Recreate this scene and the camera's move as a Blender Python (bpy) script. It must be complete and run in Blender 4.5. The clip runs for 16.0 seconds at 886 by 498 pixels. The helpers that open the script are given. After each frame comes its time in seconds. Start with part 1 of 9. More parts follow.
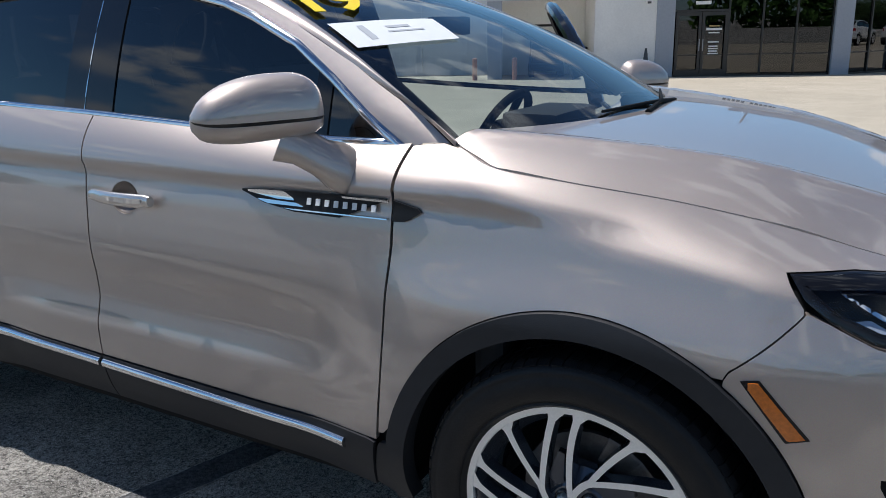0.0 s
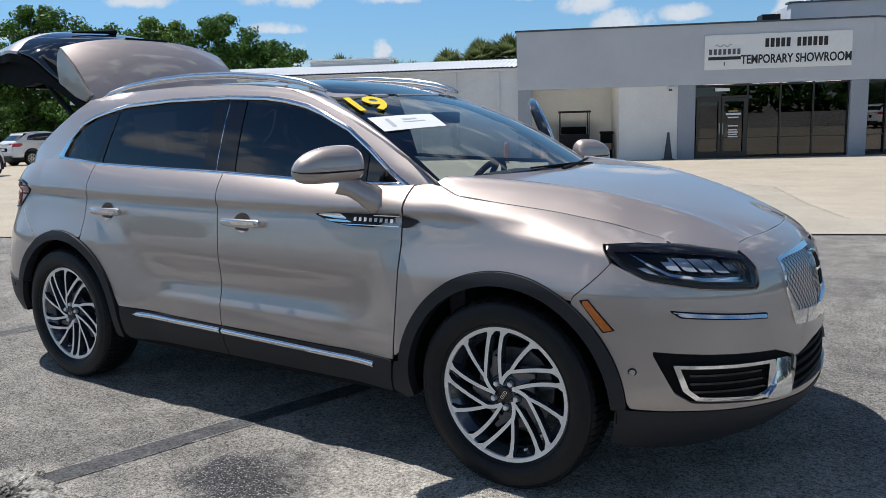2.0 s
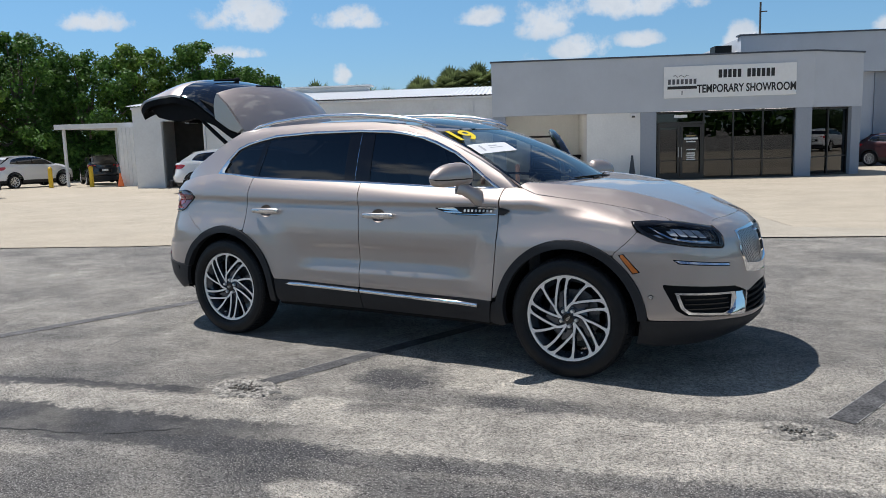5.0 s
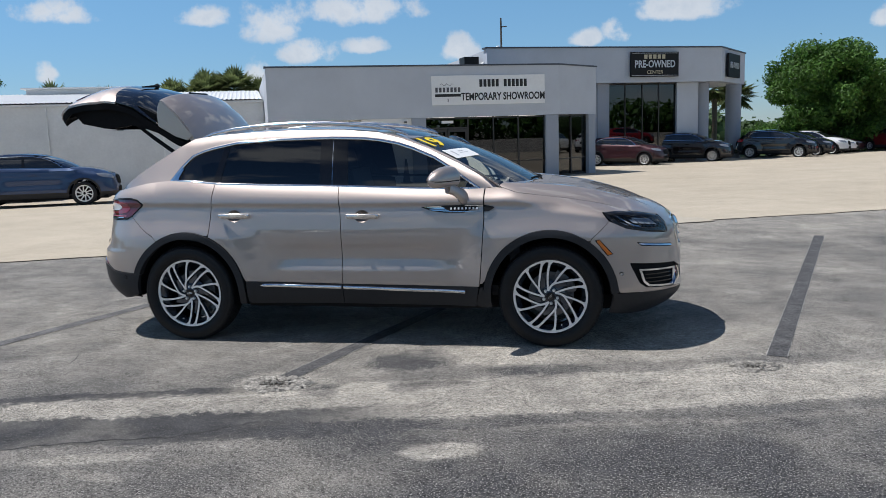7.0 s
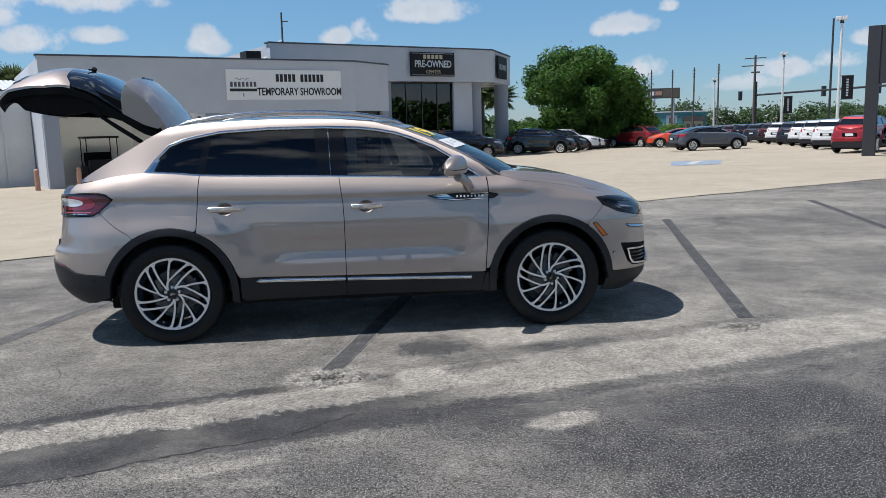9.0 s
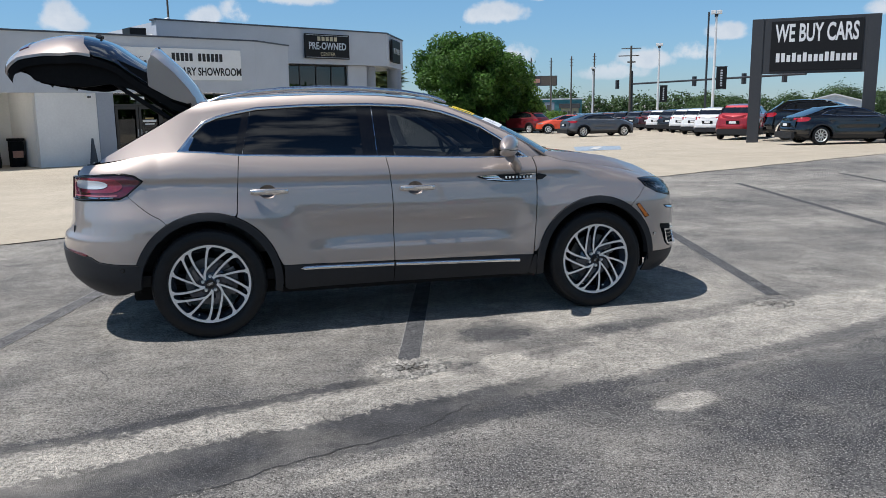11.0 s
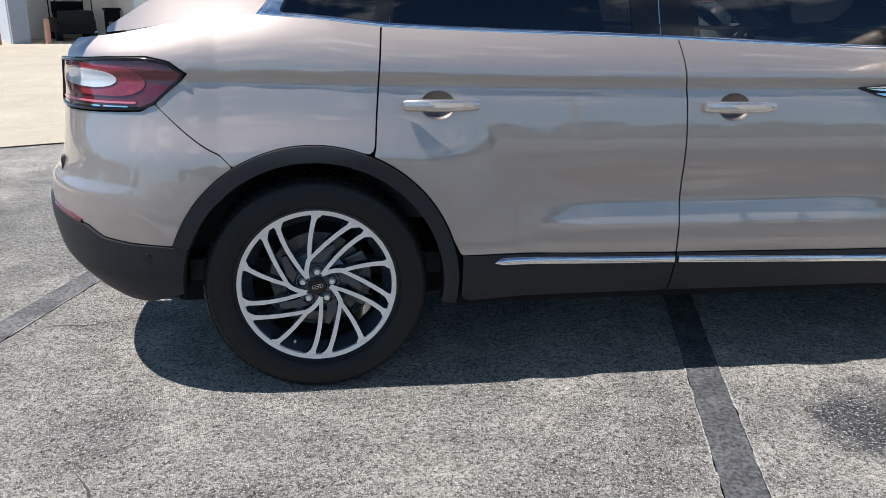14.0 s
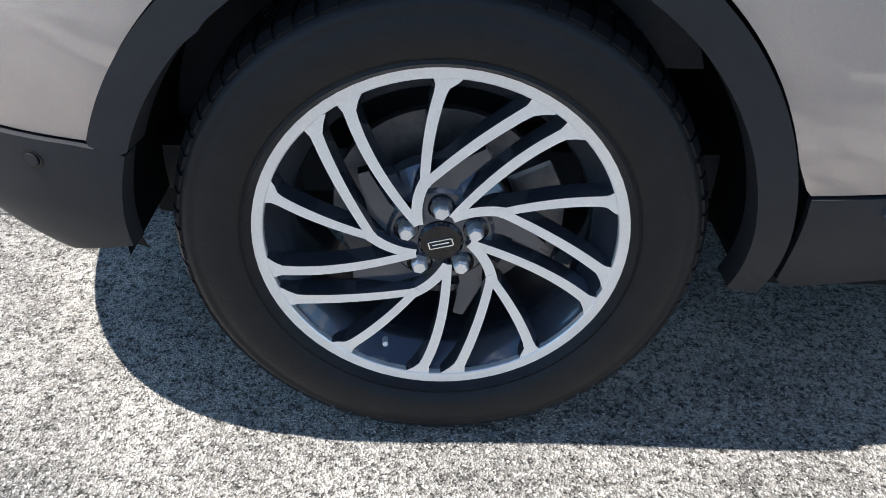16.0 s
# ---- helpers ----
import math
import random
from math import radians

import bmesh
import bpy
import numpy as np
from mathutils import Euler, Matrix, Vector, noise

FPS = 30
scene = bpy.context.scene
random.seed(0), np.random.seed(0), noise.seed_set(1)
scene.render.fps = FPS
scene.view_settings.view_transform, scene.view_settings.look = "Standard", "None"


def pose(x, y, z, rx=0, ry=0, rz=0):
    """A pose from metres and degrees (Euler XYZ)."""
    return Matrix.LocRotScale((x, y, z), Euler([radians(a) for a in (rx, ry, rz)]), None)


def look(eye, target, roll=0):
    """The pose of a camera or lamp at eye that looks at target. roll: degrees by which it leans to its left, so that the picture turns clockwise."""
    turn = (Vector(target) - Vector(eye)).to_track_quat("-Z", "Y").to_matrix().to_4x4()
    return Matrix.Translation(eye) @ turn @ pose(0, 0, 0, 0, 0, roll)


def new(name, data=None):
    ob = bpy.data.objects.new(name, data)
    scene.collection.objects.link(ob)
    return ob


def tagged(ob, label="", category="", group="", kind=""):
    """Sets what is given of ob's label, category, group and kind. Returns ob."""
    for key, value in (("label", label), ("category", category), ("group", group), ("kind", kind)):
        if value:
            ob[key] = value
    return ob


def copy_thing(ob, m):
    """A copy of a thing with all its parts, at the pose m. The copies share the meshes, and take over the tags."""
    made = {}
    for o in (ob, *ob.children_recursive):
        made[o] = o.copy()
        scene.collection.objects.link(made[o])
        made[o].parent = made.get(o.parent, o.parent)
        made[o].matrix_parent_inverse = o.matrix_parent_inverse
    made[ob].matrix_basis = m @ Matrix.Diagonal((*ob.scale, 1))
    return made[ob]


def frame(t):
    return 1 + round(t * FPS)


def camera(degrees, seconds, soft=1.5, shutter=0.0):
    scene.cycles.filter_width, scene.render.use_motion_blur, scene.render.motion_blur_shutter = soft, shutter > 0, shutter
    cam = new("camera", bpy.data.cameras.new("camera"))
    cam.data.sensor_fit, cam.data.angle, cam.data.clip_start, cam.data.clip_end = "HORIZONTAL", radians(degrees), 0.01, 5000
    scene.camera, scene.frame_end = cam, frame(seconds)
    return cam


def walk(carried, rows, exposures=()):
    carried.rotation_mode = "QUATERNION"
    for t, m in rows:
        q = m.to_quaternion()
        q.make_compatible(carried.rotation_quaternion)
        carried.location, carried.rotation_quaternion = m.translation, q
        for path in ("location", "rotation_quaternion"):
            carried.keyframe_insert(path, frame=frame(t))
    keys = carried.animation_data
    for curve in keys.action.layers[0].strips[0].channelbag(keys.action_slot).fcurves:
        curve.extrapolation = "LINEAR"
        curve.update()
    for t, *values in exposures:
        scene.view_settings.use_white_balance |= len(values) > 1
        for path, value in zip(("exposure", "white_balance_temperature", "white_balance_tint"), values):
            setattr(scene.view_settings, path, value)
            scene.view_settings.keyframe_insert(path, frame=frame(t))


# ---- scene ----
cam = camera(58.2, 16.0, soft=0.8)
PATH = [
    (0, (1.956, -2.36, 1.434), (0.982, -0.699, 0.892), -1.2),
    (0.5, (2.211, -2.643, 1.452), (1.222, -0.983, 0.935), -1.1),
    (1, (2.424, -2.932, 1.468), (1.403, -1.28, 0.992), -1.5),
    (1.5, (2.631, -3.209, 1.467), (1.581, -1.556, 1.063), -1.6),
    (2, (2.844, -3.474, 1.455), (1.766, -1.823, 1.118), -1.7),
    (2.5, (3.016, -3.761, 1.454), (1.916, -2.119, 1.147), -1.8),
    (3, (3.205, -4.003, 1.444), (2.089, -2.37, 1.148), -1.9),
    (3.5, (3.367, -4.231, 1.459), (2.24, -2.604, 1.17), -1.9),
    (4, (3.405, -4.641, 1.483), (2.279, -3.013, 1.198), -1.8),
    (6.5, (2.212, -6.342, 1.559), (1.66, -4.441, 1.271), -1.9),
    (7, (1.787, -6.601, 1.582), (1.397, -4.661, 1.291), -1.8),
    (7.5, (1.334, -6.703, 1.576), (1.143, -4.735, 1.279), -1.6),
    (8, (0.841, -6.834, 1.586), (0.806, -4.857, 1.284), -1.5),
    (8.5, (0.397, -6.835, 1.577), (0.495, -4.861, 1.271), -1.4),
    (9, (-0.044, -6.824, 1.573), (0.165, -4.859, 1.26), -1.4),
    (11.5, (-1.354, -6.066, 1.523), (-0.829, -4.17, 1.162), -0.6),
    (12, (-1.368, -5.605, 1.494), (-0.869, -3.704, 1.123), -0.5),
    (12.5, (-1.392, -5.092, 1.466), (-0.904, -3.196, 1.06), -0.3),
    (13, (-1.365, -4.548, 1.427), (-0.98, -2.643, 0.953), -0.0),
    (13.5, (-1.372, -3.997, 1.391), (-1.024, -2.1, 0.859), 0.9),
    (14, (-1.353, -3.476, 1.349), (-1.09, -1.593, 0.726), 0.8),
    (14.5, (-1.352, -3.001, 1.288), (-1.165, -1.157, 0.538), 1.5),
    (15, (-1.377, -2.564, 1.203), (-1.234, -0.775, 0.319), 1.3),
    (15.5, (-1.381, -2.171, 1.107), (-1.361, -0.434, 0.116), 0.7),
    (16, (-1.431, -1.84, 1.029), (-1.413, -0.205, -0.124), 1.4),
]
walk(cam, [(t, look(eye, target, roll)) for t, eye, target, roll in PATH], exposures=[(0.0, 0.03, 6080, 10), (4.0, 0.05, 6340, 10), (6.5, -0.07, 6210, 10), (9.0, -0.06, 6210, 10), (11.5, 0.04, 6210, 10), (13.0, 0.17, 6210, 10), (14.0, 0.44, 6210, 10), (15.0, 0.70, 6180, 10), (16.0, 1.13, 6210, 10)])

# ---- light ----
SUN_DIR = Vector((-0.465, 0.018, 1.0)).normalized()
world = bpy.data.worlds.new("world")
scene.world = world
world.use_nodes = True
wn, wl = world.node_tree.nodes, world.node_tree.links
wn.clear()
sky = wn.new("ShaderNodeTexSky")
sky.sky_type, sky.sun_disc = "NISHITA", False
sky.sun_elevation = math.asin(SUN_DIR.z)
sky.sun_rotation = math.atan2(SUN_DIR.x, SUN_DIR.y)
sky.air_density, sky.dust_density, sky.ozone_density = 1.0, 0.0, 3.0
# small fair-weather clouds, as a noise on the sky's dome
geo = wn.new("ShaderNodeTexCoord")
sep = wn.new("ShaderNodeSeparateXYZ")
wl.new(geo.outputs["Generated"], sep.inputs[0])


def wmath(op, a, b=None, clamp=False):
    n = wn.new("ShaderNodeMath")
    n.operation, n.use_clamp = op, clamp
    for k, v in enumerate((a, b)):
        if v is None:
            continue
        if isinstance(v, (int, float)):
            n.inputs[k].default_value = v
        else:
            wl.new(v, n.inputs[k])
    return n.outputs[0]


CLOUDS = [  # single cumulus clouds: bearing, height, half width, half height, in degrees
    (143.1, 8.0, 2.0, 0.7), (133.2, 8.6, 2.6, 1.2), (133.9, 6.0, 1.6, 0.4), (133.8, 3.9, 1.5, 0.9), (151.2, 5.7, 0.9, 0.6), (127.1, 4.5, 0.6, 0.7), (126.1, 8.2, 2.2, 0.7), (117.0, 8.1, 1.5, 0.65),
    (112.5, 7.7, 1.9, 1.2), (106.7, 8.6, 3.5, 1.0), (110.3, 5.8, 1.8, 0.8), (106.4, 6.1, 1.3, 0.5), (113.7, 4.4, 0.8, 1.0), (99.8, 5.7, 1.2, 0.8), (85.1, 7.7, 3.2, 0.85), (88.9, 6.5, 0.9, 0.8), (90.9, 6.1, 1.1, 0.5),
    (72.8, 6.1, 0.7, 0.5), (126.8, 4.5, 0.6, 0.4), (71.3, 6.2, 1.9, 0.7), (68.2, 7.4, 0.6, 0.4), (69.8, 3.4, 1.3, 0.8), (60.8, 3.0, 1.6, 0.7), (57.8, 3.5, 1.5, 0.65), (62.9, 2.2, 2.2, 0.5), (55.9, 4.6, 1.5, 0.5), (46.4, 5.6, 1.1, 0.5)]
warp_n = wn.new("ShaderNodeTexNoise")
warp_n.inputs["Scale"].default_value, warp_n.inputs["Detail"].default_value, warp_n.inputs["Roughness"].default_value = 24.0, 6.0, 0.62
wl.new(geo.outputs["Generated"], warp_n.inputs["Vector"])
wisp = wmath("SUBTRACT", warp_n.outputs["Fac"], 0.5)
bearing = wmath("MULTIPLY", wmath("ARCTAN2", sep.outputs["Y"], sep.outputs["X"]), 180 / math.pi)
height = wmath("MULTIPLY", wmath("ARCSINE", sep.outputs["Z"]), 180 / math.pi)
puff = None
for b_, h_, rw, rh in CLOUDS:
    da = wmath("DIVIDE", wmath("SUBTRACT", bearing, b_), rw * 1.15)
    dh = wmath("DIVIDE", wmath("SUBTRACT", height, h_ - 0.35 * rh), rh * 1.5)
    # flat underneath, heaped on top
    dh = wmath("MAXIMUM", dh, wmath("MULTIPLY", dh, -2.1))
    k_ = wmath("SUBTRACT", 1.0, wmath("ADD", wmath("MULTIPLY", da, da), wmath("MULTIPLY", dh, dh)))
    puff = k_ if puff is None else wmath("MAXIMUM", puff, k_)
puff = wmath("ADD", wmath("MAXIMUM", puff, -1.2), wmath("MULTIPLY", wisp, 4.6))
# the sky overhead and behind has the same sort of clouds, by chance
mapc = wn.new("ShaderNodeMapping")
mapc.inputs["Scale"].default_value = (1.0, 1.0, 1.9)
mapc.inputs["Location"].default_value = (0.35, 0.1, 0.0)
wl.new(geo.outputs["Generated"], mapc.inputs["Vector"])
cloud = wn.new("ShaderNodeTexNoise")
cloud.inputs["Scale"].default_value, cloud.inputs["Detail"].default_value, cloud.inputs["Roughness"].default_value = 6.5, 7.0, 0.5
wl.new(mapc.outputs[0], cloud.inputs["Vector"])
chance = wmath("MULTIPLY", wmath("SUBTRACT", cloud.outputs["Fac"], 0.56), 9.0)
away = wmath("MAXIMUM", wmath("MULTIPLY", wmath("SUBTRACT", 0.1, sep.outputs["Y"]), 6.0, True), wmath("MULTIPLY", wmath("SUBTRACT", sep.outputs["Z"], 0.24), 8.0, True))
chance = wmath("SUBTRACT", wmath("MULTIPLY", wmath("ADD", chance, 1.0), away), 1.0)
ramp = wn.new("ShaderNodeMapRange")
ramp.interpolation_type = "SMOOTHSTEP"
ramp.inputs["From Min"].default_value, ramp.inputs["From Max"].default_value = -0.30, 0.95
ramp.inputs["To Max"].default_value = 0.93
wl.new(wmath("MAXIMUM", puff, chance), ramp.inputs["Value"])
high = wmath("MULTIPLY", ramp.outputs[0], wmath("MULTIPLY", wmath("SUBTRACT", sep.outputs["Z"], 0.005), 25.0, True))
mixc = wn.new("ShaderNodeMix")
mixc.data_type = "RGBA"
wl.new(high, mixc.inputs[0])
tintn = wn.new("ShaderNodeMix")
tintn.data_type, tintn.blend_type = "RGBA", "MULTIPLY"
tintn.inputs[0].default_value = 1.0
hmix = wn.new("ShaderNodeValToRGB")
el = hmix.color_ramp.elements
el[0].position, el[0].color = 0.0, (0.43, 0.58, 0.83, 1)
el[1].position, el[1].color = 0.28, (0.77, 1.0, 0.99, 1)
for at_, tone in ((0.48, (0.56, 0.72, 0.80, 1)), (0.72, (0.33, 0.42, 0.51, 1)), (1.0, (0.26, 0.33, 0.41, 1))):
    el.new(at_).color = tone
wl.new(sep.outputs["Z"], hmix.inputs[0])
wl.new(hmix.outputs[0], tintn.inputs[7])
wl.new(sky.outputs[0], tintn.inputs[6])
wl.new(tintn.outputs[2], mixc.inputs[6])
shade_c = wn.new("ShaderNodeMix")
shade_c.data_type = "RGBA"
shade_c.inputs[6].default_value, shade_c.inputs[7].default_value = (6.3, 6.5, 6.75, 1), (5.1, 5.55, 6.1, 1)
wl.new(wmath("MULTIPLY", wmath("SUBTRACT", warp_n.outputs["Fac"], 0.44), 4.0, True), shade_c.inputs[0])
wl.new(shade_c.outputs[2], mixc.inputs[7])
bg = wn.new("ShaderNodeBackground")
bg.inputs["Strength"].default_value = 0.115
wl.new(mixc.outputs[2], bg.inputs["Color"])
wl.new(bg.outputs[0], wn.new("ShaderNodeOutputWorld").inputs[0])

sun = new("sun", bpy.data.lights.new("sun", "SUN"))
sun.data.energy, sun.data.angle, sun.data.color = 5.0, radians(0.53), (1.0, 0.968, 0.935)
sun.matrix_world = look(Vector(SUN_DIR) * 60, (0, 0, 0))


# ---- materials ----
def material(name, base, rough=0.5, metal=0.0, spec=None, coat=0.0, coat_rough=0.03, noise_amt=0.0, noise_scale=8.0, bump=0.0, bump_scale=60.0, per_object=0.0, stain=0.0, stain_scale=1.2):
    """A principled material with grain, larger stains and fine relief."""
    m = bpy.data.materials.new(name)
    m.use_nodes = True
    n, l = m.node_tree.nodes, m.node_tree.links
    b = n["Principled BSDF"]
    b.inputs["Base Color"].default_value = (*base, 1)
    b.inputs["Roughness"].default_value, b.inputs["Metallic"].default_value = rough, metal
    if spec is not None:
        b.inputs["Specular IOR Level"].default_value = spec
    b.inputs["Coat Weight"].default_value, b.inputs["Coat Roughness"].default_value = coat, coat_rough
    tc = n.new("ShaderNodeTexCoord")
    col = None
    for amt, scale, detail in ((noise_amt, noise_scale, 6), (stain, stain_scale, 4)):
        if amt <= 0:
            continue
        t = n.new("ShaderNodeTexNoise")
        t.inputs["Scale"].default_value, t.inputs["Detail"].default_value, t.inputs["Roughness"].default_value = scale, detail, 0.65
        l.new(tc.outputs["Object"], t.inputs["Vector"])
        r = n.new("ShaderNodeMapRange")
        r.inputs["From Min"].default_value, r.inputs["From Max"].default_value = 0.3, 0.7
        r.inputs["To Min"].default_value, r.inputs["To Max"].default_value = 1 - amt, 1 + amt
        l.new(t.outputs["Fac"], r.inputs["Value"])
        mx = n.new("ShaderNodeMix")
        mx.data_type, mx.blend_type = "RGBA", "MULTIPLY"
        mx.inputs[0].default_value = 1.0
        if col is None:
            mx.inputs[6].default_value = (*base, 1)
        else:
            l.new(col, mx.inputs[6])
        l.new(r.outputs[0], mx.inputs[7])
        col = mx.outputs[2]
    if per_object > 0:
        oi = n.new("ShaderNodeObjectInfo")
        r = n.new("ShaderNodeMapRange")
        r.inputs["To Min"].default_value, r.inputs["To Max"].default_value = 1 - per_object, 1 + per_object
        l.new(oi.outputs["Random"], r.inputs["Value"])
        mx = n.new("ShaderNodeMix")
        mx.data_type, mx.blend_type = "RGBA", "MULTIPLY"
        mx.inputs[0].default_value = 1.0
        if col is None:
            mx.inputs[6].default_value = (*base, 1)
        else:
            l.new(col, mx.inputs[6])
        l.new(r.outputs[0], mx.inputs[7])
        col = mx.outputs[2]
    if col is not None:
        l.new(col, b.inputs["Base Color"])
    if bump > 0:
        t = n.new("ShaderNodeTexNoise")
        t.inputs["Scale"].default_value, t.inputs["Detail"].default_value = bump_scale, 5
        l.new(tc.outputs["Object"], t.inputs["Vector"])
        bp = n.new("ShaderNodeBump")
        bp.inputs["Strength"].default_value, bp.inputs["Distance"].default_value = bump, 0.01
        l.new(t.outputs["Fac"], bp.inputs["Height"])
        l.new(bp.outputs[0], b.inputs["Normal"])
    return m


def paint(name, base, metal=0.82, rough=0.50, flake=0.14, coat_ior=1.5):
    """Car paint: metallic base with fine flakes under a clear coat."""
    m = material(name, base, rough, metal, coat=1.0, coat_rough=0.025)
    n, l = m.node_tree.nodes, m.node_tree.links
    b = n["Principled BSDF"]
    b.inputs["Coat IOR"].default_value = coat_ior
    tc = n.new("ShaderNodeTexCoord")
    v = n.new("ShaderNodeTexVoronoi")
    v.inputs["Scale"].default_value = 900
    l.new(tc.outputs["Object"], v.inputs["Vector"])
    bp = n.new("ShaderNodeMix")
    bp.data_type, bp.blend_type = "RGBA", "MULTIPLY"
    bp.inputs[0].default_value = flake
    bp.inputs[6].default_value = (*base, 1)
    l.new(v.outputs["Color"], bp.inputs[7])
    l.new(bp.outputs[2], b.inputs["Base Color"])
    return m


def glass(name, tint, rough=0.0, gloss=1.0, ior=1.7):
    """A thin pane: tinted see-through with a clear reflection by its Fresnel gloss."""
    m = bpy.data.materials.new(name)
    m.use_nodes = True
    n, l = m.node_tree.nodes, m.node_tree.links
    n.clear()
    tr, gl, mx, fr = n.new("ShaderNodeBsdfTransparent"), n.new("ShaderNodeBsdfGlossy"), n.new("ShaderNodeMixShader"), n.new("ShaderNodeFresnel")
    tr.inputs["Color"].default_value = (*tint, 1)
    gl.inputs["Color"].default_value = (gloss, gloss, gloss, 1)
    gl.inputs["Roughness"].default_value = rough
    fr.inputs["IOR"].default_value = ior
    l.new(fr.outputs[0], mx.inputs[0]), l.new(tr.outputs[0], mx.inputs[1]), l.new(gl.outputs[0], mx.inputs[2])
    l.new(mx.outputs[0], n.new("ShaderNodeOutputMaterial").inputs[0])
    return m


def ground_material(name, dark, light, grain, patch_scale, bump, lanes_worn=False):
    """Aggregate surface: stones, worn light and dark bands, fine cracks in relief."""
    m = bpy.data.materials.new(name)
    m.use_nodes = True
    n, l = m.node_tree.nodes, m.node_tree.links
    b = n["Principled BSDF"]
    b.inputs["Roughness"].default_value, b.inputs["Specular IOR Level"].default_value = 0.85, 0.3
    tc = n.new("ShaderNodeTexCoord")

    def noise_at(scale, detail=5.0, vec=None, rough=0.6):
        t = n.new("ShaderNodeTexNoise")
        t.inputs["Scale"].default_value, t.inputs["Detail"].default_value, t.inputs["Roughness"].default_value = scale, detail, rough
        l.new(vec or tc.outputs["Object"], t.inputs["Vector"])
        return t.outputs["Fac"]

    def span(v, a, c, lo=0.0, hi=1.0):
        r = n.new("ShaderNodeMapRange")
        r.inputs["From Min"].default_value, r.inputs["From Max"].default_value = a, c
        r.inputs["To Min"].default_value, r.inputs["To Max"].default_value = lo, hi
        l.new(v, r.inputs["Value"])
        return r.outputs[0]

    def mix(f, a, c, kind="MIX"):
        x = n.new("ShaderNodeMix")
        x.data_type, x.blend_type = "RGBA", kind
        for k, v in ((0, f), (6, a), (7, c)):
            if isinstance(v, float):
                x.inputs[k].default_value = v
            elif isinstance(v, tuple):
                x.inputs[k].default_value = (*v, 1)
            else:
                l.new(v, x.inputs[k])
        return x.outputs[2]

    # long worn lanes along the drive, stretched noise
    mp = n.new("ShaderNodeMapping")
    mp.inputs["Rotation"].default_value = (0, 0, radians(-17))
    mp.inputs["Scale"].default_value = (0.22, 1.0, 1.0)
    l.new(tc.outputs["Object"], mp.inputs["Vector"])
    lanes = noise_at(patch_scale, 4.0, mp.outputs[0], 0.55)
    blotch = noise_at(patch_scale * 2.7, 6.0)
    wear = n.new("ShaderNodeMath")
    wear.operation = "ADD"
    l.new(span(lanes, 0.36, 0.64, 0.2, 0.75), wear.inputs[0]), l.new(span(blotch, 0.33, 0.67, -0.30, 0.30), wear.inputs[1])
    wear_v = wear.outputs[0]
    if lanes_worn:
        # worn pale and patched dark lanes beside the stalls, and single stains
        sp = n.new("ShaderNodeSeparateXYZ")
        l.new(tc.outputs["Object"], sp.inputs[0])

        def calc(op, a, c):
            q = n.new("ShaderNodeMath")
            q.operation = op
            for k, v in ((0, a), (1, c)):
                if isinstance(v, float):
                    q.inputs[k].default_value = v
                else:
                    l.new(v, q.inputs[k])
            return q.outputs[0]

        w = calc("SUBTRACT", sp.outputs["Y"], calc("MULTIPLY", sp.outputs["X"], 0.24))
        rag = calc("ADD", span(noise_at(1.3, 3.0), 0.2, 0.8, -0.07, 0.07), span(noise_at(16.0, 6.0, None, 0.75), 0.2, 0.8, -0.11, 0.11))
        w = calc("ADD", w, rag)
        total, sealed = wear_v, None
        for c, h, x0, x1, amt in LANES:
            d = calc("ABSOLUTE", calc("SUBTRACT", w, c), 0.0)
            e = calc("ABSOLUTE", calc("SUBTRACT", sp.outputs["X"], (x0 + x1) / 2), 0.0)
            k = calc("MULTIPLY", span(d, h - 0.025, h + 0.025, 1.0, 0.0), span(e, (x1 - x0) / 2 - 0.5, (x1 - x0) / 2 + 0.5, 1.0, 0.0))
            total = calc("ADD", total, calc("MULTIPLY", k, amt))
            if amt < -0.44:
                sealed = k if sealed is None else calc("MAXIMUM", sealed, k)
        for x, y, rx, ry, turn, amt in STAINS:
            dx, dy = calc("SUBTRACT", sp.outputs["X"], x), calc("SUBTRACT", sp.outputs["Y"], y)
            cs, sn = math.cos(radians(turn)), math.sin(radians(turn))
            da = calc("ADD", calc("MULTIPLY", dx, cs / rx), calc("MULTIPLY", dy, sn / rx))
            db = calc("SUBTRACT", calc("MULTIPLY", dy, cs / ry), calc("MULTIPLY", dx, sn / ry))
            r = calc("SQRT", calc("ADD", calc("MULTIPLY", da, da), calc("MULTIPLY", db, db)), 0.0)
            r = calc("ADD", r, calc("ADD", calc("MULTIPLY", rag, 1.6), span(noise_at(9.0, 5.0), 0.25, 0.75, -0.24, 0.24)))
            total = calc("ADD", total, calc("MULTIPLY", span(r, 0.72, 1.12, 1.0, 0.0), amt))
        wear_v = total
    base = mix(span(wear_v, -0.15, 1.1), dark, light)
    vor = n.new("ShaderNodeTexVoronoi")
    vor.inputs["Scale"].default_value = grain
    l.new(tc.outputs["Object"], vor.inputs["Vector"])
    grey = n.new("ShaderNodeRGBToBW")
    l.new(vor.outputs["Color"], grey.inputs[0])
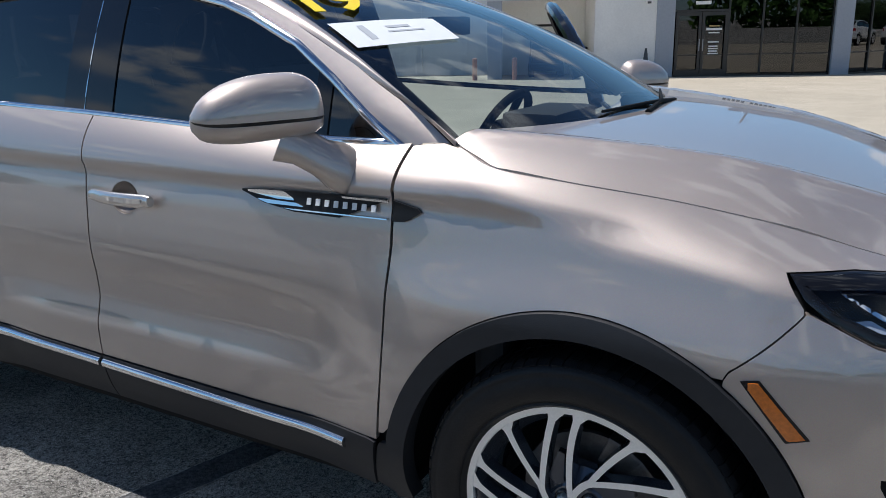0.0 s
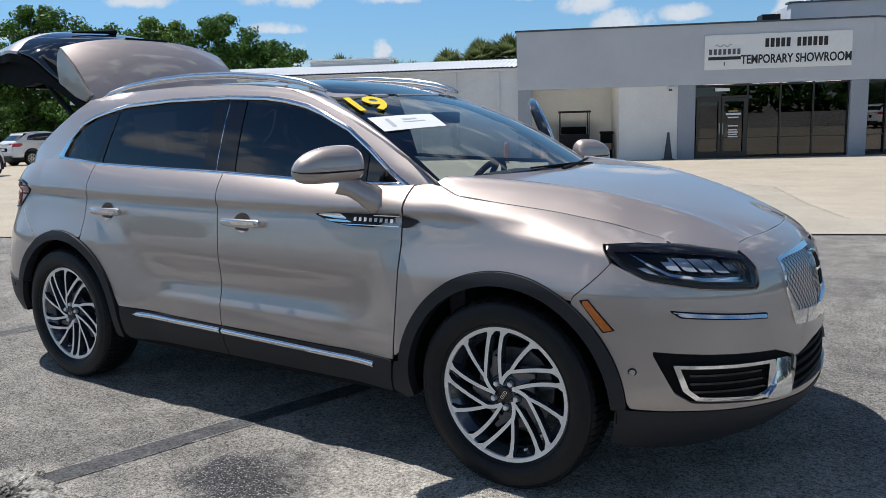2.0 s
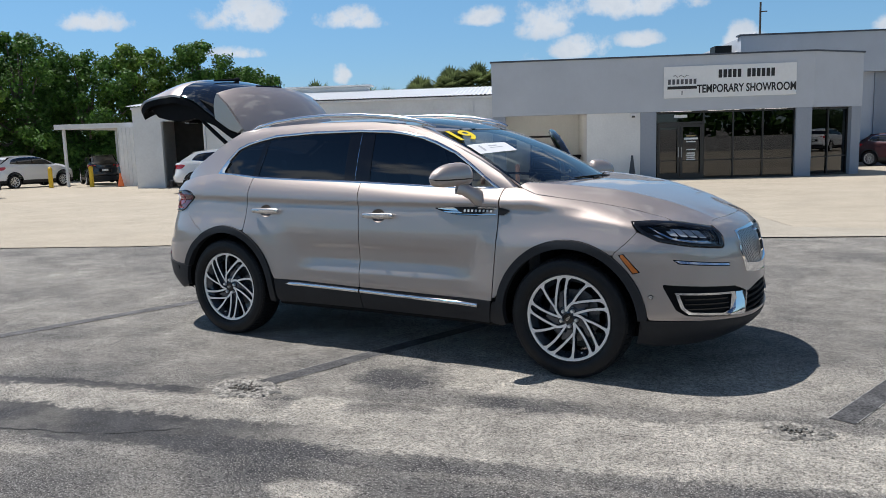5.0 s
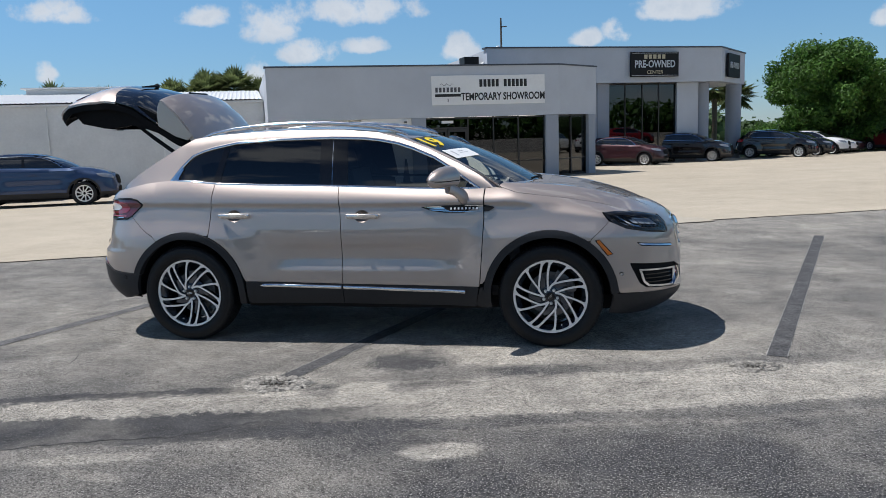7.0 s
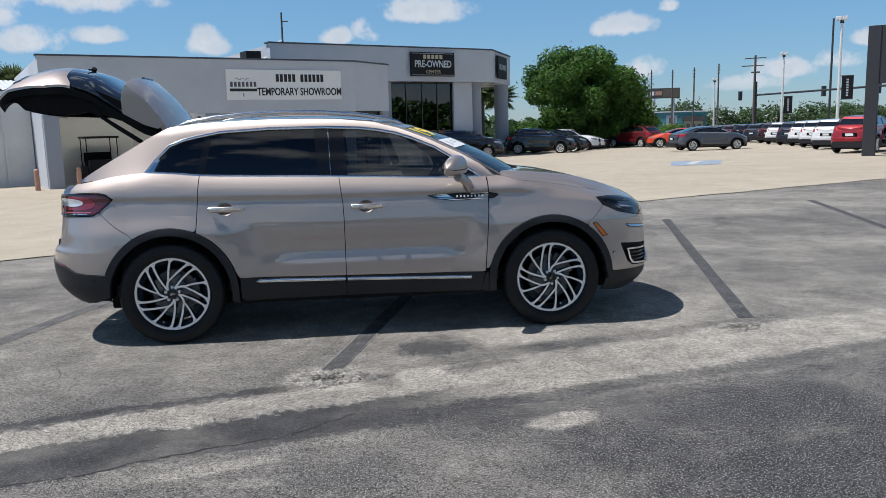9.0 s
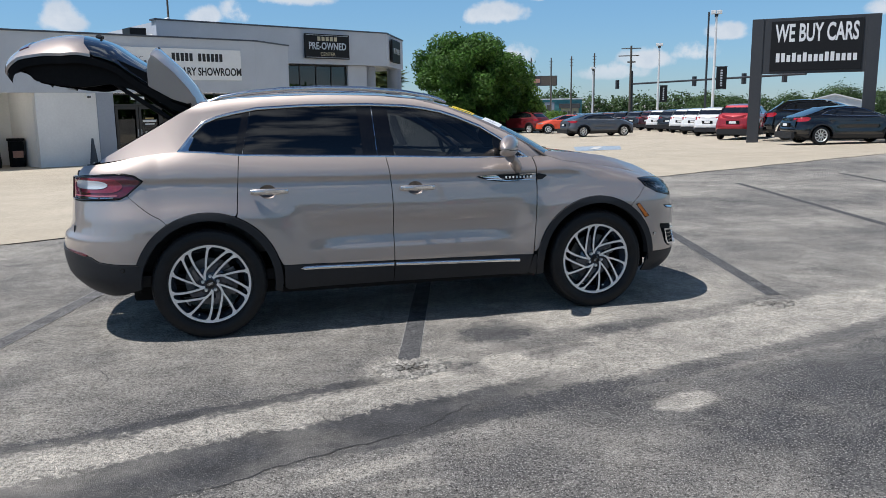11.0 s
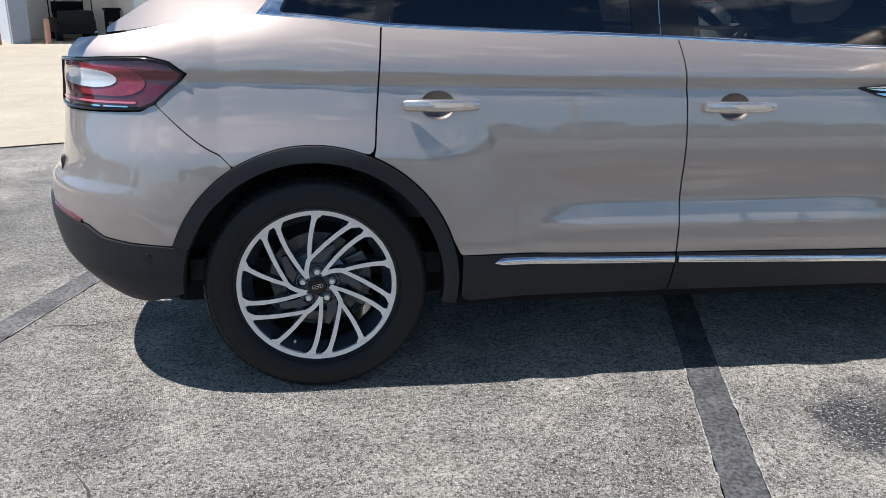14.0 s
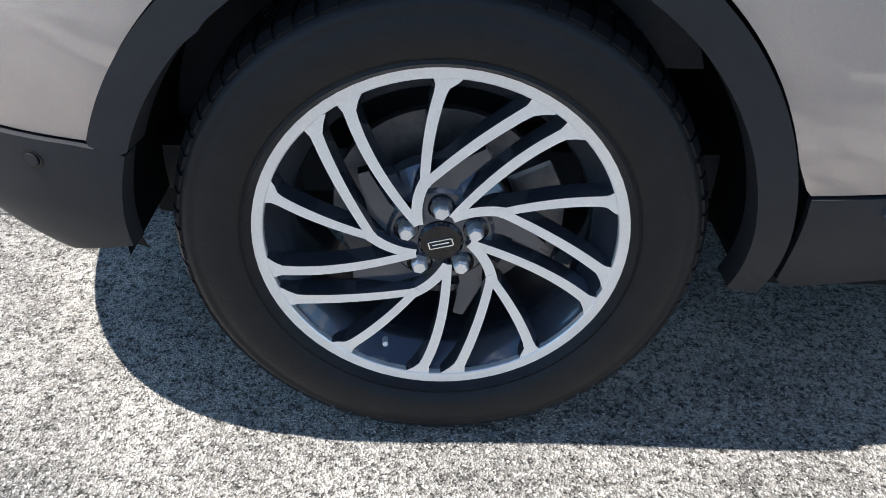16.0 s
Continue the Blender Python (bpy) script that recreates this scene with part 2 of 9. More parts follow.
    if lanes_worn:
        # cloudy dirt, then loose light and dark stones, fewer of them where the surface is sealed
        base = mix(1.0, base, span(noise_at(5.5, 8.0, None, 0.72), 0.32, 0.68, 0.62, 1.30), "MULTIPLY")
        rough_share = calc("SUBTRACT", 1.0, calc("MULTIPLY", sealed, 0.72))
        coarse = span(noise_at(33.0, 3.0, None, 0.8), 0.41, 0.59, -0.28, 0.28)
        middle = span(noise_at(72.0, 3.0, None, 0.78), 0.39, 0.61, -0.44, 0.44)
        cells = span(grey.outputs[0], 0.2, 0.8, -0.52, 0.52)
        grain_v = calc("ADD", calc("MULTIPLY", calc("ADD", calc("ADD", coarse, middle), cells), rough_share), 1.0)
        base = mix(1.0, base, calc("MINIMUM", calc("MAXIMUM", grain_v, 0.14), 1.75), "MULTIPLY")
        base = mix(calc("MULTIPLY", span(noise_at(110.0, 1.0), 0.60, 0.67), rough_share), base, (0.50, 0.475, 0.43))
        base = mix(calc("MULTIPLY", span(noise_at(58.0, 2.0, None, 0.7), 0.60, 0.66), calc("MULTIPLY", rough_share, 0.5)), base, (0.44, 0.42, 0.38))
        fine = mix(1.0, base, span(noise_at(grain * 1.7, 3.0), 0.3, 0.7, 0.72, 1.26), "MULTIPLY")
    else:
        base = mix(1.0, base, span(noise_at(1.1, 8.0, None, 0.7), 0.3, 0.7, 0.88, 1.10), "MULTIPLY")
        base = mix(1.0, base, span(noise_at(16.0, 5.0, None, 0.75), 0.34, 0.66, 0.90, 1.08), "MULTIPLY")
        stones = mix(1.0, base, span(grey.outputs[0], 0.2, 0.8, 0.82, 1.18), "MULTIPLY")
        fine = mix(1.0, stones, span(noise_at(grain * 1.7, 3.0), 0.3, 0.7, 0.88, 1.12), "MULTIPLY")
    l.new(fine, b.inputs["Base Color"])
    bp = n.new("ShaderNodeBump")
    bp.inputs["Strength"].default_value, bp.inputs["Distance"].default_value = bump, 0.006
    l.new(vor.outputs["Distance"], bp.inputs["Height"])
    l.new(bp.outputs[0], b.inputs["Normal"])
    return m


# lanes: middle, half width, from x, to x, amount; stains: x, y, radii, turn, amount
LANES = [(-1.98, 0.075, -4.5, -0.2, -0.45), (-2.20, 0.17, -5.0, 0.6, 0.50), (-2.62, 0.23, -4.5, 0.3, -0.445), (-2.28, 0.36, 0.2, 4.5, 0.34), (-2.74, 0.09, 0.3, 6.0, -0.40), (-4.2, 1.35, -6.0, 12.0, -0.10), (-5.0, 1.15, 1.9, 12.0, -0.42),
         (-1.25, 0.7, -5.0, -0.4, -0.20), (-1.80, 0.10, 0.8, 3.4, -0.32), (-3.95, 1.05, 1.5, 12.0, -0.26)]
STAINS = [(0.50, -1.32, 0.36, 0.24, 24.0, -0.60), (1.05, -1.16, 0.44, 0.26, 8.0, 0.70), (0.32, -1.95, 0.17, 0.12, 20.0, 0.95), (0.05, -2.03, 0.14, 0.13, 0.0, -0.55), (1.0, -2.88, 0.21, 0.11, 15.0, 0.85),
          (2.72, -1.27, 0.30, 0.10, 10.0, 0.65), (-0.28, -1.93, 0.34, 0.26, 20.0, 0.55), (-0.77, -3.2, 0.34, 0.07, 16.0, 0.5), (-0.62, -3.38, 0.20, 0.05, -8.0, 0.4), (1.4, -1.5, 0.35, 0.18, 10.0, -0.25), (0.6, -1.9, 0.45, 0.09, 18.0, -0.45),
          (3.6, -0.6, 0.9, 0.5, 15.0, -0.15)]
M_ASPHALT = ground_material("asphalt", (0.060, 0.0585, 0.060), (0.435, 0.395, 0.335), 250.0, 0.42, 0.9, True)
M_CONCRETE = ground_material("concrete", (0.40, 0.340, 0.255), (0.48, 0.415, 0.32), 160.0, 0.12, 0.25)
M_OLDSLAB = ground_material("old_grey_concrete", (0.36, 0.318, 0.252), (0.44, 0.388, 0.308), 160.0, 0.5, 0.25)
M_STRIPE = material("old_black_line_paint", (0.082, 0.080, 0.080), 0.85, spec=0.25, noise_amt=0.8, noise_scale=70, stain=0.35, stain_scale=7, bump=0.5, bump_scale=150)
M_FADED = material("faded_line_sealer", (0.125, 0.12, 0.117), 0.9, spec=0.2, noise_amt=0.7, noise_scale=70, stain=0.35, stain_scale=6)
M_EDGE = material("pale_line_edge", (0.30, 0.29, 0.27), 0.85, noise_amt=0.9, noise_scale=60)
M_RUBBLE = material("broken_asphalt_aggregate", (0.27, 0.25, 0.218), 0.9, noise_amt=0.9, noise_scale=60, bump=1.0, bump_scale=90, stain=0.5, stain_scale=16)
M_PAINT = paint("champagne_metallic_paint", (0.465, 0.395, 0.352), metal=0.70, rough=0.50, coat_ior=1.85)
M_CLAD = material("dark_grey_plastic_cladding", (0.020, 0.0205, 0.023), 0.52, spec=0.32, noise_amt=0.1, noise_scale=40, bump=0.08, bump_scale=400)
M_CHROME = material("chrome", (0.80, 0.81, 0.82), 0.06, 1.0)
M_SATIN = material("satin_silver_rail", (0.74, 0.75, 0.77), 0.18, 1.0)
M_BLACK = material("gloss_black", (0.006, 0.006, 0.007), 0.08)
M_MATT = material("matt_black_plastic", (0.007, 0.007, 0.0075), 0.75, spec=0.15, noise_amt=0.2, noise_scale=30)
M_FELT = material("black_felt_lining", (0.006, 0.006, 0.0065), 0.95, spec=0.0, noise_amt=0.3, noise_scale=60)
M_RUBBER = material("tyre_rubber", (0.0085, 0.0087, 0.0098), 0.47, spec=0.28, noise_amt=0.25, noise_scale=25, bump=0.15, bump_scale=220)
M_ALLOY = material("machined_alloy", (0.86, 0.855, 0.84), 0.36, 0.55, noise_amt=0.05, noise_scale=200)
M_RIMDARK = material("dark_rim_pocket", (0.060, 0.068, 0.085), 0.20, 0.5, coat=0.9)
M_LUG = material("bright_lug_steel", (0.82, 0.83, 0.84), 0.30, 0.75)
M_STEEL = material("brake_steel", (0.15, 0.15, 0.155), 0.42, 0.8, noise_amt=0.3, noise_scale=40)
M_DARK = material("dark_interior", (0.03, 0.03, 0.033), 0.75, noise_amt=0.2, noise_scale=30)
M_SEAT = material("grey_leather", (0.10, 0.10, 0.105), 0.5, noise_amt=0.15, noise_scale=40, bump=0.1, bump_scale=300)
M_WRAP = material("pale_protective_cover", (0.34, 0.35, 0.36), 0.35, noise_amt=0.1, noise_scale=20)
M_PRIVACY = glass("privacy_glass", (0.016, 0.017, 0.019), ior=1.65)
M_TINT = glass("tinted_glass", (0.085, 0.10, 0.105), ior=1.68)
M_SCREEN = glass("windscreen_glass", (0.50, 0.60, 0.61), ior=1.9)
M_LENS = glass("clear_lamp_lens", (0.95, 0.96, 0.97), ior=1.4)
M_AMBER = material("amber_reflector", (0.62, 0.16, 0.015), 0.15, coat=0.8, noise_amt=0.2, noise_scale=150)
M_RED = material("red_lamp_lens", (0.115, 0.010, 0.022), 0.12, coat=0.9, noise_amt=0.15, noise_scale=60)
M_YELLOW = material("yellow_number_paint", (0.85, 0.62, 0.01), 0.4)
M_WHITE = material("white_sticker", (0.80, 0.80, 0.79), 0.45, noise_amt=0.03)
M_GREYINK = material("grey_print", (0.45, 0.46, 0.48), 0.6)
M_INK = material("black_ink", (0.02, 0.02, 0.02), 0.6)
M_WALL = material("grey_painted_stucco", (0.50, 0.53, 0.575), 0.85, noise_amt=0.05, noise_scale=30, bump=0.15, bump_scale=120, stain=0.06, stain_scale=0.5)
M_COLUMN = material("blue_grey_painted_column", (0.31, 0.34, 0.39), 0.8, noise_amt=0.06, noise_scale=20, bump=0.1, bump_scale=120)
M_WHITEWALL = material("white_painted_wall", (0.74, 0.74, 0.73), 0.8, noise_amt=0.04, noise_scale=15, stain=0.06, stain_scale=0.6)
M_METALWALL = material("white_metal_siding", (0.66, 0.665, 0.66), 0.5, noise_amt=0.04, noise_scale=10, stain=0.08, stain_scale=0.7)
M_FRAME = material("dark_bronze_aluminium", (0.05, 0.048, 0.046), 0.4, 0.6)
M_STOREGLASS = glass("storefront_glass", (0.16, 0.17, 0.17))
M_ROOF = material("roof_edge_metal", (0.07, 0.08, 0.10), 0.5, 0.3)
M_SIGNDARK = material("dark_sign_panel", (0.010, 0.010, 0.011), 0.5, spec=0.25, noise_amt=0.1, noise_scale=8)
M_PALEGOLD = material("pale_gold_letters", (0.50, 0.44, 0.30), 0.5)
M_GOLD = material("gold_letters", (0.45, 0.33, 0.12), 0.5)
M_POSTGREY = material("charcoal_sign_frame", (0.034, 0.036, 0.041), 0.55, noise_amt=0.1, noise_scale=10)
M_POLE = material("galvanised_pole", (0.42, 0.43, 0.44), 0.5, 0.4, noise_amt=0.1, noise_scale=10)
M_WOODPOLE = material("weathered_wood_pole", (0.10, 0.085, 0.07), 0.9, noise_amt=0.3, noise_scale=6, bump=0.3, bump_scale=40)
M_ORANGE = material("faded_orange_bollard", (0.46, 0.25, 0.18), 0.7, noise_amt=0.2, noise_scale=8)
M_YELLOWPOST = material("yellow_bollard_paint", (0.70, 0.45, 0.02), 0.55, noise_amt=0.1, noise_scale=8)
M_WORNWHITE = material("worn_white_marking", (0.50, 0.49, 0.46), 0.85, noise_amt=0.3, noise_scale=8)
M_BLUELINE = material("faded_blue_marking", (0.27, 0.325, 0.38), 0.85, noise_amt=0.35, noise_scale=6)
M_GRASS = material("mown_grass", (0.075, 0.12, 0.03), 0.9, noise_amt=0.35, noise_scale=6, stain=0.2, stain_scale=0.3, bump=0.5, bump_scale=30)
def foliage(name, base, amt=0.4, scale=1.4):
    """Leaves: some light shines through them, and they vary leaf by leaf."""
    m = material(name, base, 0.55, spec=0.25, noise_amt=amt, noise_scale=scale, stain=0.2, stain_scale=0.35)
    n, l = m.node_tree.nodes, m.node_tree.links
    b = n["Principled BSDF"]
    col = b.inputs["Base Color"].links[0].from_socket
    g = n.new("ShaderNodeNewGeometry")
    r = n.new("ShaderNodeMapRange")
    r.inputs["To Min"].default_value, r.inputs["To Max"].default_value = 0.6, 1.45
    l.new(g.outputs["Random Per Island"], r.inputs["Value"])
    mx = n.new("ShaderNodeMix")
    mx.data_type, mx.blend_type = "RGBA", "MULTIPLY"
    mx.inputs[0].default_value = 1.0
    l.new(col, mx.inputs[6]), l.new(r.outputs[0], mx.inputs[7])
    l.new(mx.outputs[2], b.inputs["Base Color"])
    t, add = n.new("ShaderNodeBsdfTranslucent"), n.new("ShaderNodeMixShader")
    l.new(mx.outputs[2], t.inputs["Color"])
    add.inputs[0].default_value = 0.30
    l.new(b.outputs[0], add.inputs[1]), l.new(t.outputs[0], add.inputs[2])
    l.new(add.outputs[0], n["Material Output"].inputs[0])
    return m


M_LEAF = foliage("broad_leaf_foliage", (0.072, 0.150, 0.025))
M_LEAF2 = foliage("yellow_green_foliage", (0.115, 0.195, 0.032))
M_FARLEAF = foliage("far_tree_foliage", (0.062, 0.105, 0.036), 0.25, 0.5)
M_PALM = foliage("palm_frond", (0.14, 0.17, 0.065), 0.35, 2.0)
M_BARK = material("grey_brown_bark", (0.12, 0.10, 0.08), 0.9, noise_amt=0.3, noise_scale=10, bump=0.5, bump_scale=40)
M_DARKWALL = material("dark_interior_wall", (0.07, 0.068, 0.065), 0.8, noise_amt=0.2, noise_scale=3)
M_METALROOF = material("white_ribbed_roof", (0.72, 0.72, 0.71), 0.4, noise_amt=0.05, noise_scale=6)
M_GREYDARK = material("dark_grey_print", (0.10, 0.10, 0.11), 0.6)
M_SILVER = material("silver_letters", (0.55, 0.57, 0.60), 0.35, 0.3)
M_SILVERWHITE = material("pale_letters", (0.72, 0.72, 0.72), 0.5)
M_CONE = material("dark_slate_cone", (0.05, 0.06, 0.075), 0.7)
M_ORANGECONE = material("orange_cone_plastic", (0.70, 0.16, 0.04), 0.5)
M_LAMP = bpy.data.materials.new("ceiling_tube")
M_LAMP.use_nodes = True
M_LAMP.node_tree.nodes["Principled BSDF"].inputs["Emission Color"].default_value = (1.0, 0.93, 0.8, 1)
M_LAMP.node_tree.nodes["Principled BSDF"].inputs["Emission Strength"].default_value = 1.2
M_BAYLAMP = M_LAMP.copy()
M_BAYLAMP.name = "bay_tube"
M_BAYLAMP.node_tree.nodes["Principled BSDF"].inputs["Emission Strength"].default_value = 15.0
M_TAN = material("tan_painted_wall", (0.36, 0.33, 0.22), 0.8, noise_amt=0.12, noise_scale=3)
M_TEAL = material("teal_painted_wall", (0.065, 0.225, 0.245), 0.8, noise_amt=0.08, noise_scale=3)


# ---- mesh tools ----
def mesh(name, verts, faces, mat, parent=None, label="", smooth=False, sharp=None):
    """One mesh object from lists, under a thing or part if given."""
    me = bpy.data.meshes.new(name)
    me.from_pydata([tuple(map(float, v)) for v in verts], [], [tuple(map(int, f)) for f in faces])
    me.materials.append(mat)
    if smooth:
        me.polygons.foreach_set("use_smooth", [True] * len(me.polygons))
        if sharp:
            me.set_sharp_from_angle(angle=radians(sharp))
    me.update()
    ob = new(name, me)
    if parent is not None:
        ob.parent = parent
    if label:
        ob["label"] = label
    return ob


def part(name, bm, mat, parent, label="", smooth=False, sharp=40):
    """Link a bmesh as one mesh object under a thing or under a part."""
    me = bpy.data.meshes.new(name)
    bmesh.ops.recalc_face_normals(bm, faces=bm.faces)
    bm.to_mesh(me)
    bm.free()
    me.materials.append(mat)
    if smooth:
        me.polygons.foreach_set("use_smooth", [True] * len(me.polygons))
        me.set_sharp_from_angle(angle=radians(sharp))
    ob = new(name, me)
    if parent is not None:
        ob.parent = parent
    if label:
        ob["label"] = label
    return ob


def thing(name, at=(0, 0, 0), rz=0.0, label="", category="", group="", kind=""):
    """An empty at a thing's base, to carry its parts."""
    ob = new(name)
    ob.empty_display_size = 0.1
    ob.matrix_basis = pose(*at, 0, 0, rz)
    return tagged(ob, label, category, group, kind)


def add_box(bm, x0, x1, y0, y1, z0, z1, bevel=0.0, m=None):
    vs = bmesh.ops.create_cube(bm, size=1.0)["verts"]
    for v in vs:
        v.co = Vector((x0 + (v.co.x + 0.5) * (x1 - x0), y0 + (v.co.y + 0.5) * (y1 - y0), z0 + (v.co.z + 0.5) * (z1 - z0)))
        if m is not None:
            v.co = m @ v.co
    if bevel > 0:
        edges = list({e for v in vs for e in v.link_edges})
        bmesh.ops.bevel(bm, geom=edges, offset=bevel, segments=2, profile=0.7, affect="EDGES")
    return bm


def box(x0, x1, y0, y1, z0, z1, bevel=0.0, m=None):
    return add_box(bmesh.new(), x0, x1, y0, y1, z0, z1, bevel, m)


def add_cyl(bm, p, q, r0, r1=None, n=12, caps=True):
    p, q = Vector(p), Vector(q)
    r1 = r0 if r1 is None else r1
    d = (q - p).normalized()
    a = d.orthogonal().normalized()
    b = d.cross(a)
    ring = [[bm.verts.new(c + (a * math.cos(2 * math.pi * k / n) + b * math.sin(2 * math.pi * k / n)) * r) for k in range(n)] for c, r in ((p, r0), (q, r1))]
    for k in range(n):
        bm.faces.new((ring[0][k], ring[0][(k + 1) % n], ring[1][(k + 1) % n], ring[1][k]))
    if caps:
        bm.faces.new(ring[0][::-1]), bm.faces.new(ring[1])
    return bm


def cyl(p, q, r0, r1=None, n=12):
    return add_cyl(bmesh.new(), p, q, r0, r1, n)


def tube(points, r, n=8, bm=None, flat=1.0):
    """A tube along points, with radius r (one number or one per point)."""
    bm = bm or bmesh.new()
    pts = [Vector(p) for p in points]
    rs = [r] * len(pts) if isinstance(r, (int, float)) else list(r)
    rings, a = [], None
    for i, p in enumerate(pts):
        d = (pts[min(i + 1, len(pts) - 1)] - pts[max(i - 1, 0)]).normalized()
        a = d.orthogonal().normalized() if a is None else (a - d * a.dot(d)).normalized()
        b = d.cross(a)
        rings.append([bm.verts.new(p + (a * math.cos(2 * math.pi * k / n) + b * math.sin(2 * math.pi * k / n) * flat) * rs[i]) for k in range(n)])
    for u, v in zip(rings, rings[1:]):
        for k in range(n):
            bm.faces.new((u[k], u[(k + 1) % n], v[(k + 1) % n], v[k]))
    bm.faces.new(rings[0][::-1]), bm.faces.new(rings[-1])
    return bm


def prism(poly, place, depth):
    """A flat polygon [(a, b)] mapped by place(a, b, c), and thickened from c = 0 to depth."""
    bm = bmesh.new()
    lo = [bm.verts.new(place(a, b, 0.0)) for a, b in poly]
    hi = [bm.verts.new(place(a, b, depth)) for a, b in poly]
    bm.faces.new(lo[::-1]), bm.faces.new(hi)
    for k in range(len(poly)):
        j = (k + 1) % len(poly)
        bm.faces.new((lo[k], lo[j], hi[j], hi[k]))
    return bm


def lathe(profile, n=48, axis="y", closed=False):
    """A profile of (radius, along) turned round the y axis."""
    bm = bmesh.new()
    rings = [[bm.verts.new((r * math.cos(2 * math.pi * k / n), h, r * math.sin(2 * math.pi * k / n))) for k in range(n)] for r, h in profile]
    pairs = list(zip(rings, rings[1:])) + ([(rings[-1], rings[0])] if closed else [])
    for u, v in pairs:
        for k in range(n):
            bm.faces.new((u[k], u[(k + 1) % n], v[(k + 1) % n], v[k]))
    return bm


def soft_poly(pts, rounds=2, keep=0.25):
    """Corner-cut a closed polygon, so that its corners are round."""
    pts = np.array(pts, float)
    for _ in range(rounds):
        nxt = np.roll(pts, -1, 0)
        pts = np.stack([pts * (1 - keep) + nxt * keep, pts * keep + nxt * (1 - keep)], 1).reshape(-1, 2)
    return pts


def poly_near(pts, p):
    """Signed distance (inside below 0) of points p to a closed polygon, and their nearest points on it."""
    a, b = pts, np.roll(pts, -1, 0)
    best, near = np.full(len(p), 1e9), np.zeros_like(p)
    inside = np.zeros(len(p), bool)
    for (ax, ay), (bx, by) in zip(a, b):
        d = np.array([bx - ax, by - ay])
        L = d @ d
        if L < 1e-14:
            continue
        t = np.clip(((p[:, 0] - ax) * d[0] + (p[:, 1] - ay) * d[1]) / L, 0, 1)
        q = np.stack([ax + t * d[0], ay + t * d[1]], 1)
        dist = np.hypot(*(p - q).T)
        hit = dist < best
        best[hit], near[hit] = dist[hit], q[hit]
        if ay != by:
            cross = (ay > p[:, 1]) != (by > p[:, 1])
            inside ^= cross & (p[:, 0] < (bx - ax) * (p[:, 1] - ay) / (by - ay) + ax)
    return np.where(inside, -best, best), near


def patch(polys, surf, step, holes=(), thick=0.0, params=None):
    """A sheet over the union-free area inside one polygon and outside the holes, in the plane of two
    parameters, carried into space by surf(a, b). Its edge points lie on the polygons. Returns verts, faces."""
    poly = np.array(polys, float)
    sa, sb = step if isinstance(step, tuple) else (step, step)
    lo, hi = poly.min(0), poly.max(0)
    na, nb = max(2, int(np.ceil((hi[0] - lo[0]) / sa)) + 1), max(2, int(np.ceil((hi[1] - lo[1]) / sb)) + 1)
    A, B = np.meshgrid(np.linspace(lo[0], hi[0], na), np.linspace(lo[1], hi[1], nb), indexing="ij")
    pts = np.stack([A.ravel(), B.ravel()], 1)
    cen = np.stack([((A[1:, 1:] + A[:-1, :-1]) / 2).ravel(), ((B[1:, 1:] + B[:-1, :-1]) / 2).ravel()], 1)
    shapes = [(poly, 1)] + [(np.array(h, float), -1) for h in holes]
    ok = np.ones(len(cen), bool)
    for s, sign in shapes:
        d, _ = poly_near(s, cen)
        ok &= (d * sign) < 0
    ok = ok.reshape(na - 1, nb - 1)
    idx = np.arange(na * nb).reshape(na, nb)
    faces = np.stack([idx[:-1, :-1], idx[1:, :-1], idx[1:, 1:], idx[:-1, 1:]], -1)[ok]
    used = np.zeros(na * nb, int)
    np.add.at(used, faces.ravel(), 1)
    edge = (used > 0) & (used < 4)
    ei = np.where(edge)[0]
    best, near = np.full(len(ei), 1e9), pts[ei].copy()
    for s, sign in shapes:
        d, q = poly_near(s, pts[ei])
        h = np.abs(d) < best
        best[h], near[h] = np.abs(d)[h], q[h]
    limit = 1.6 * max(sa, sb)
    pts[ei[best < limit]] = near[best < limit]
    keep = np.where(used > 0)[0]
    remap = np.full(na * nb, -1)
    remap[keep] = np.arange(len(keep))
    v = np.array(surf(pts[keep, 0], pts[keep, 1]), float).T
    f = remap[faces]
    if params is not None:
        params += [pts[keep], len(f)]
    if thick:
        nv = len(v)
        w = np.array(surf(pts[keep, 0], pts[keep, 1], thick), float).T
        counts = {}
        for q in f:
            for i in range(4):
                e = (q[i], q[(i + 1) % 4])
                counts[e] = counts.get(e, 0) + 1
        rim = [(a, b) for (a, b) in counts if (b, a) not in counts]
        f = np.concatenate([f, f[:, ::-1] + nv, np.array([(b, a, a + nv, b + nv) for a, b in rim]).reshape(-1, 4)])
        v = np.concatenate([v, w])
    return v, f


def text(words, size, at, mat, parent=None, name="lettering", depth=0.004, stretch=1.0, label="", bold=0.0, align="CENTER"):
    """Raised letters in the built-in font, turned into a mesh, at the pose given."""
    cu = bpy.data.curves.new(name, "FONT")
    cu.body, cu.size, cu.extrude, cu.align_x, cu.align_y, cu.offset = words, size, depth, align, "CENTER", bold
    cu.resolution_u = 3
    tmp = new(name, cu)
    bpy.context.view_layer.update()
    me = bpy.data.meshes.new_from_object(tmp.evaluated_get(bpy.context.evaluated_depsgraph_get()))
    bpy.data.objects.remove(tmp)
    bpy.data.curves.remove(cu)
    me.transform(Matrix.Diagonal((stretch, 1, 1, 1)))
    me.materials.clear()
    me.materials.append(mat)
    ob = new(name, me)
    ob.matrix_basis = at
    if parent is not None:
        ob.parent = parent
    if label:
        ob["label"] = label
    return ob


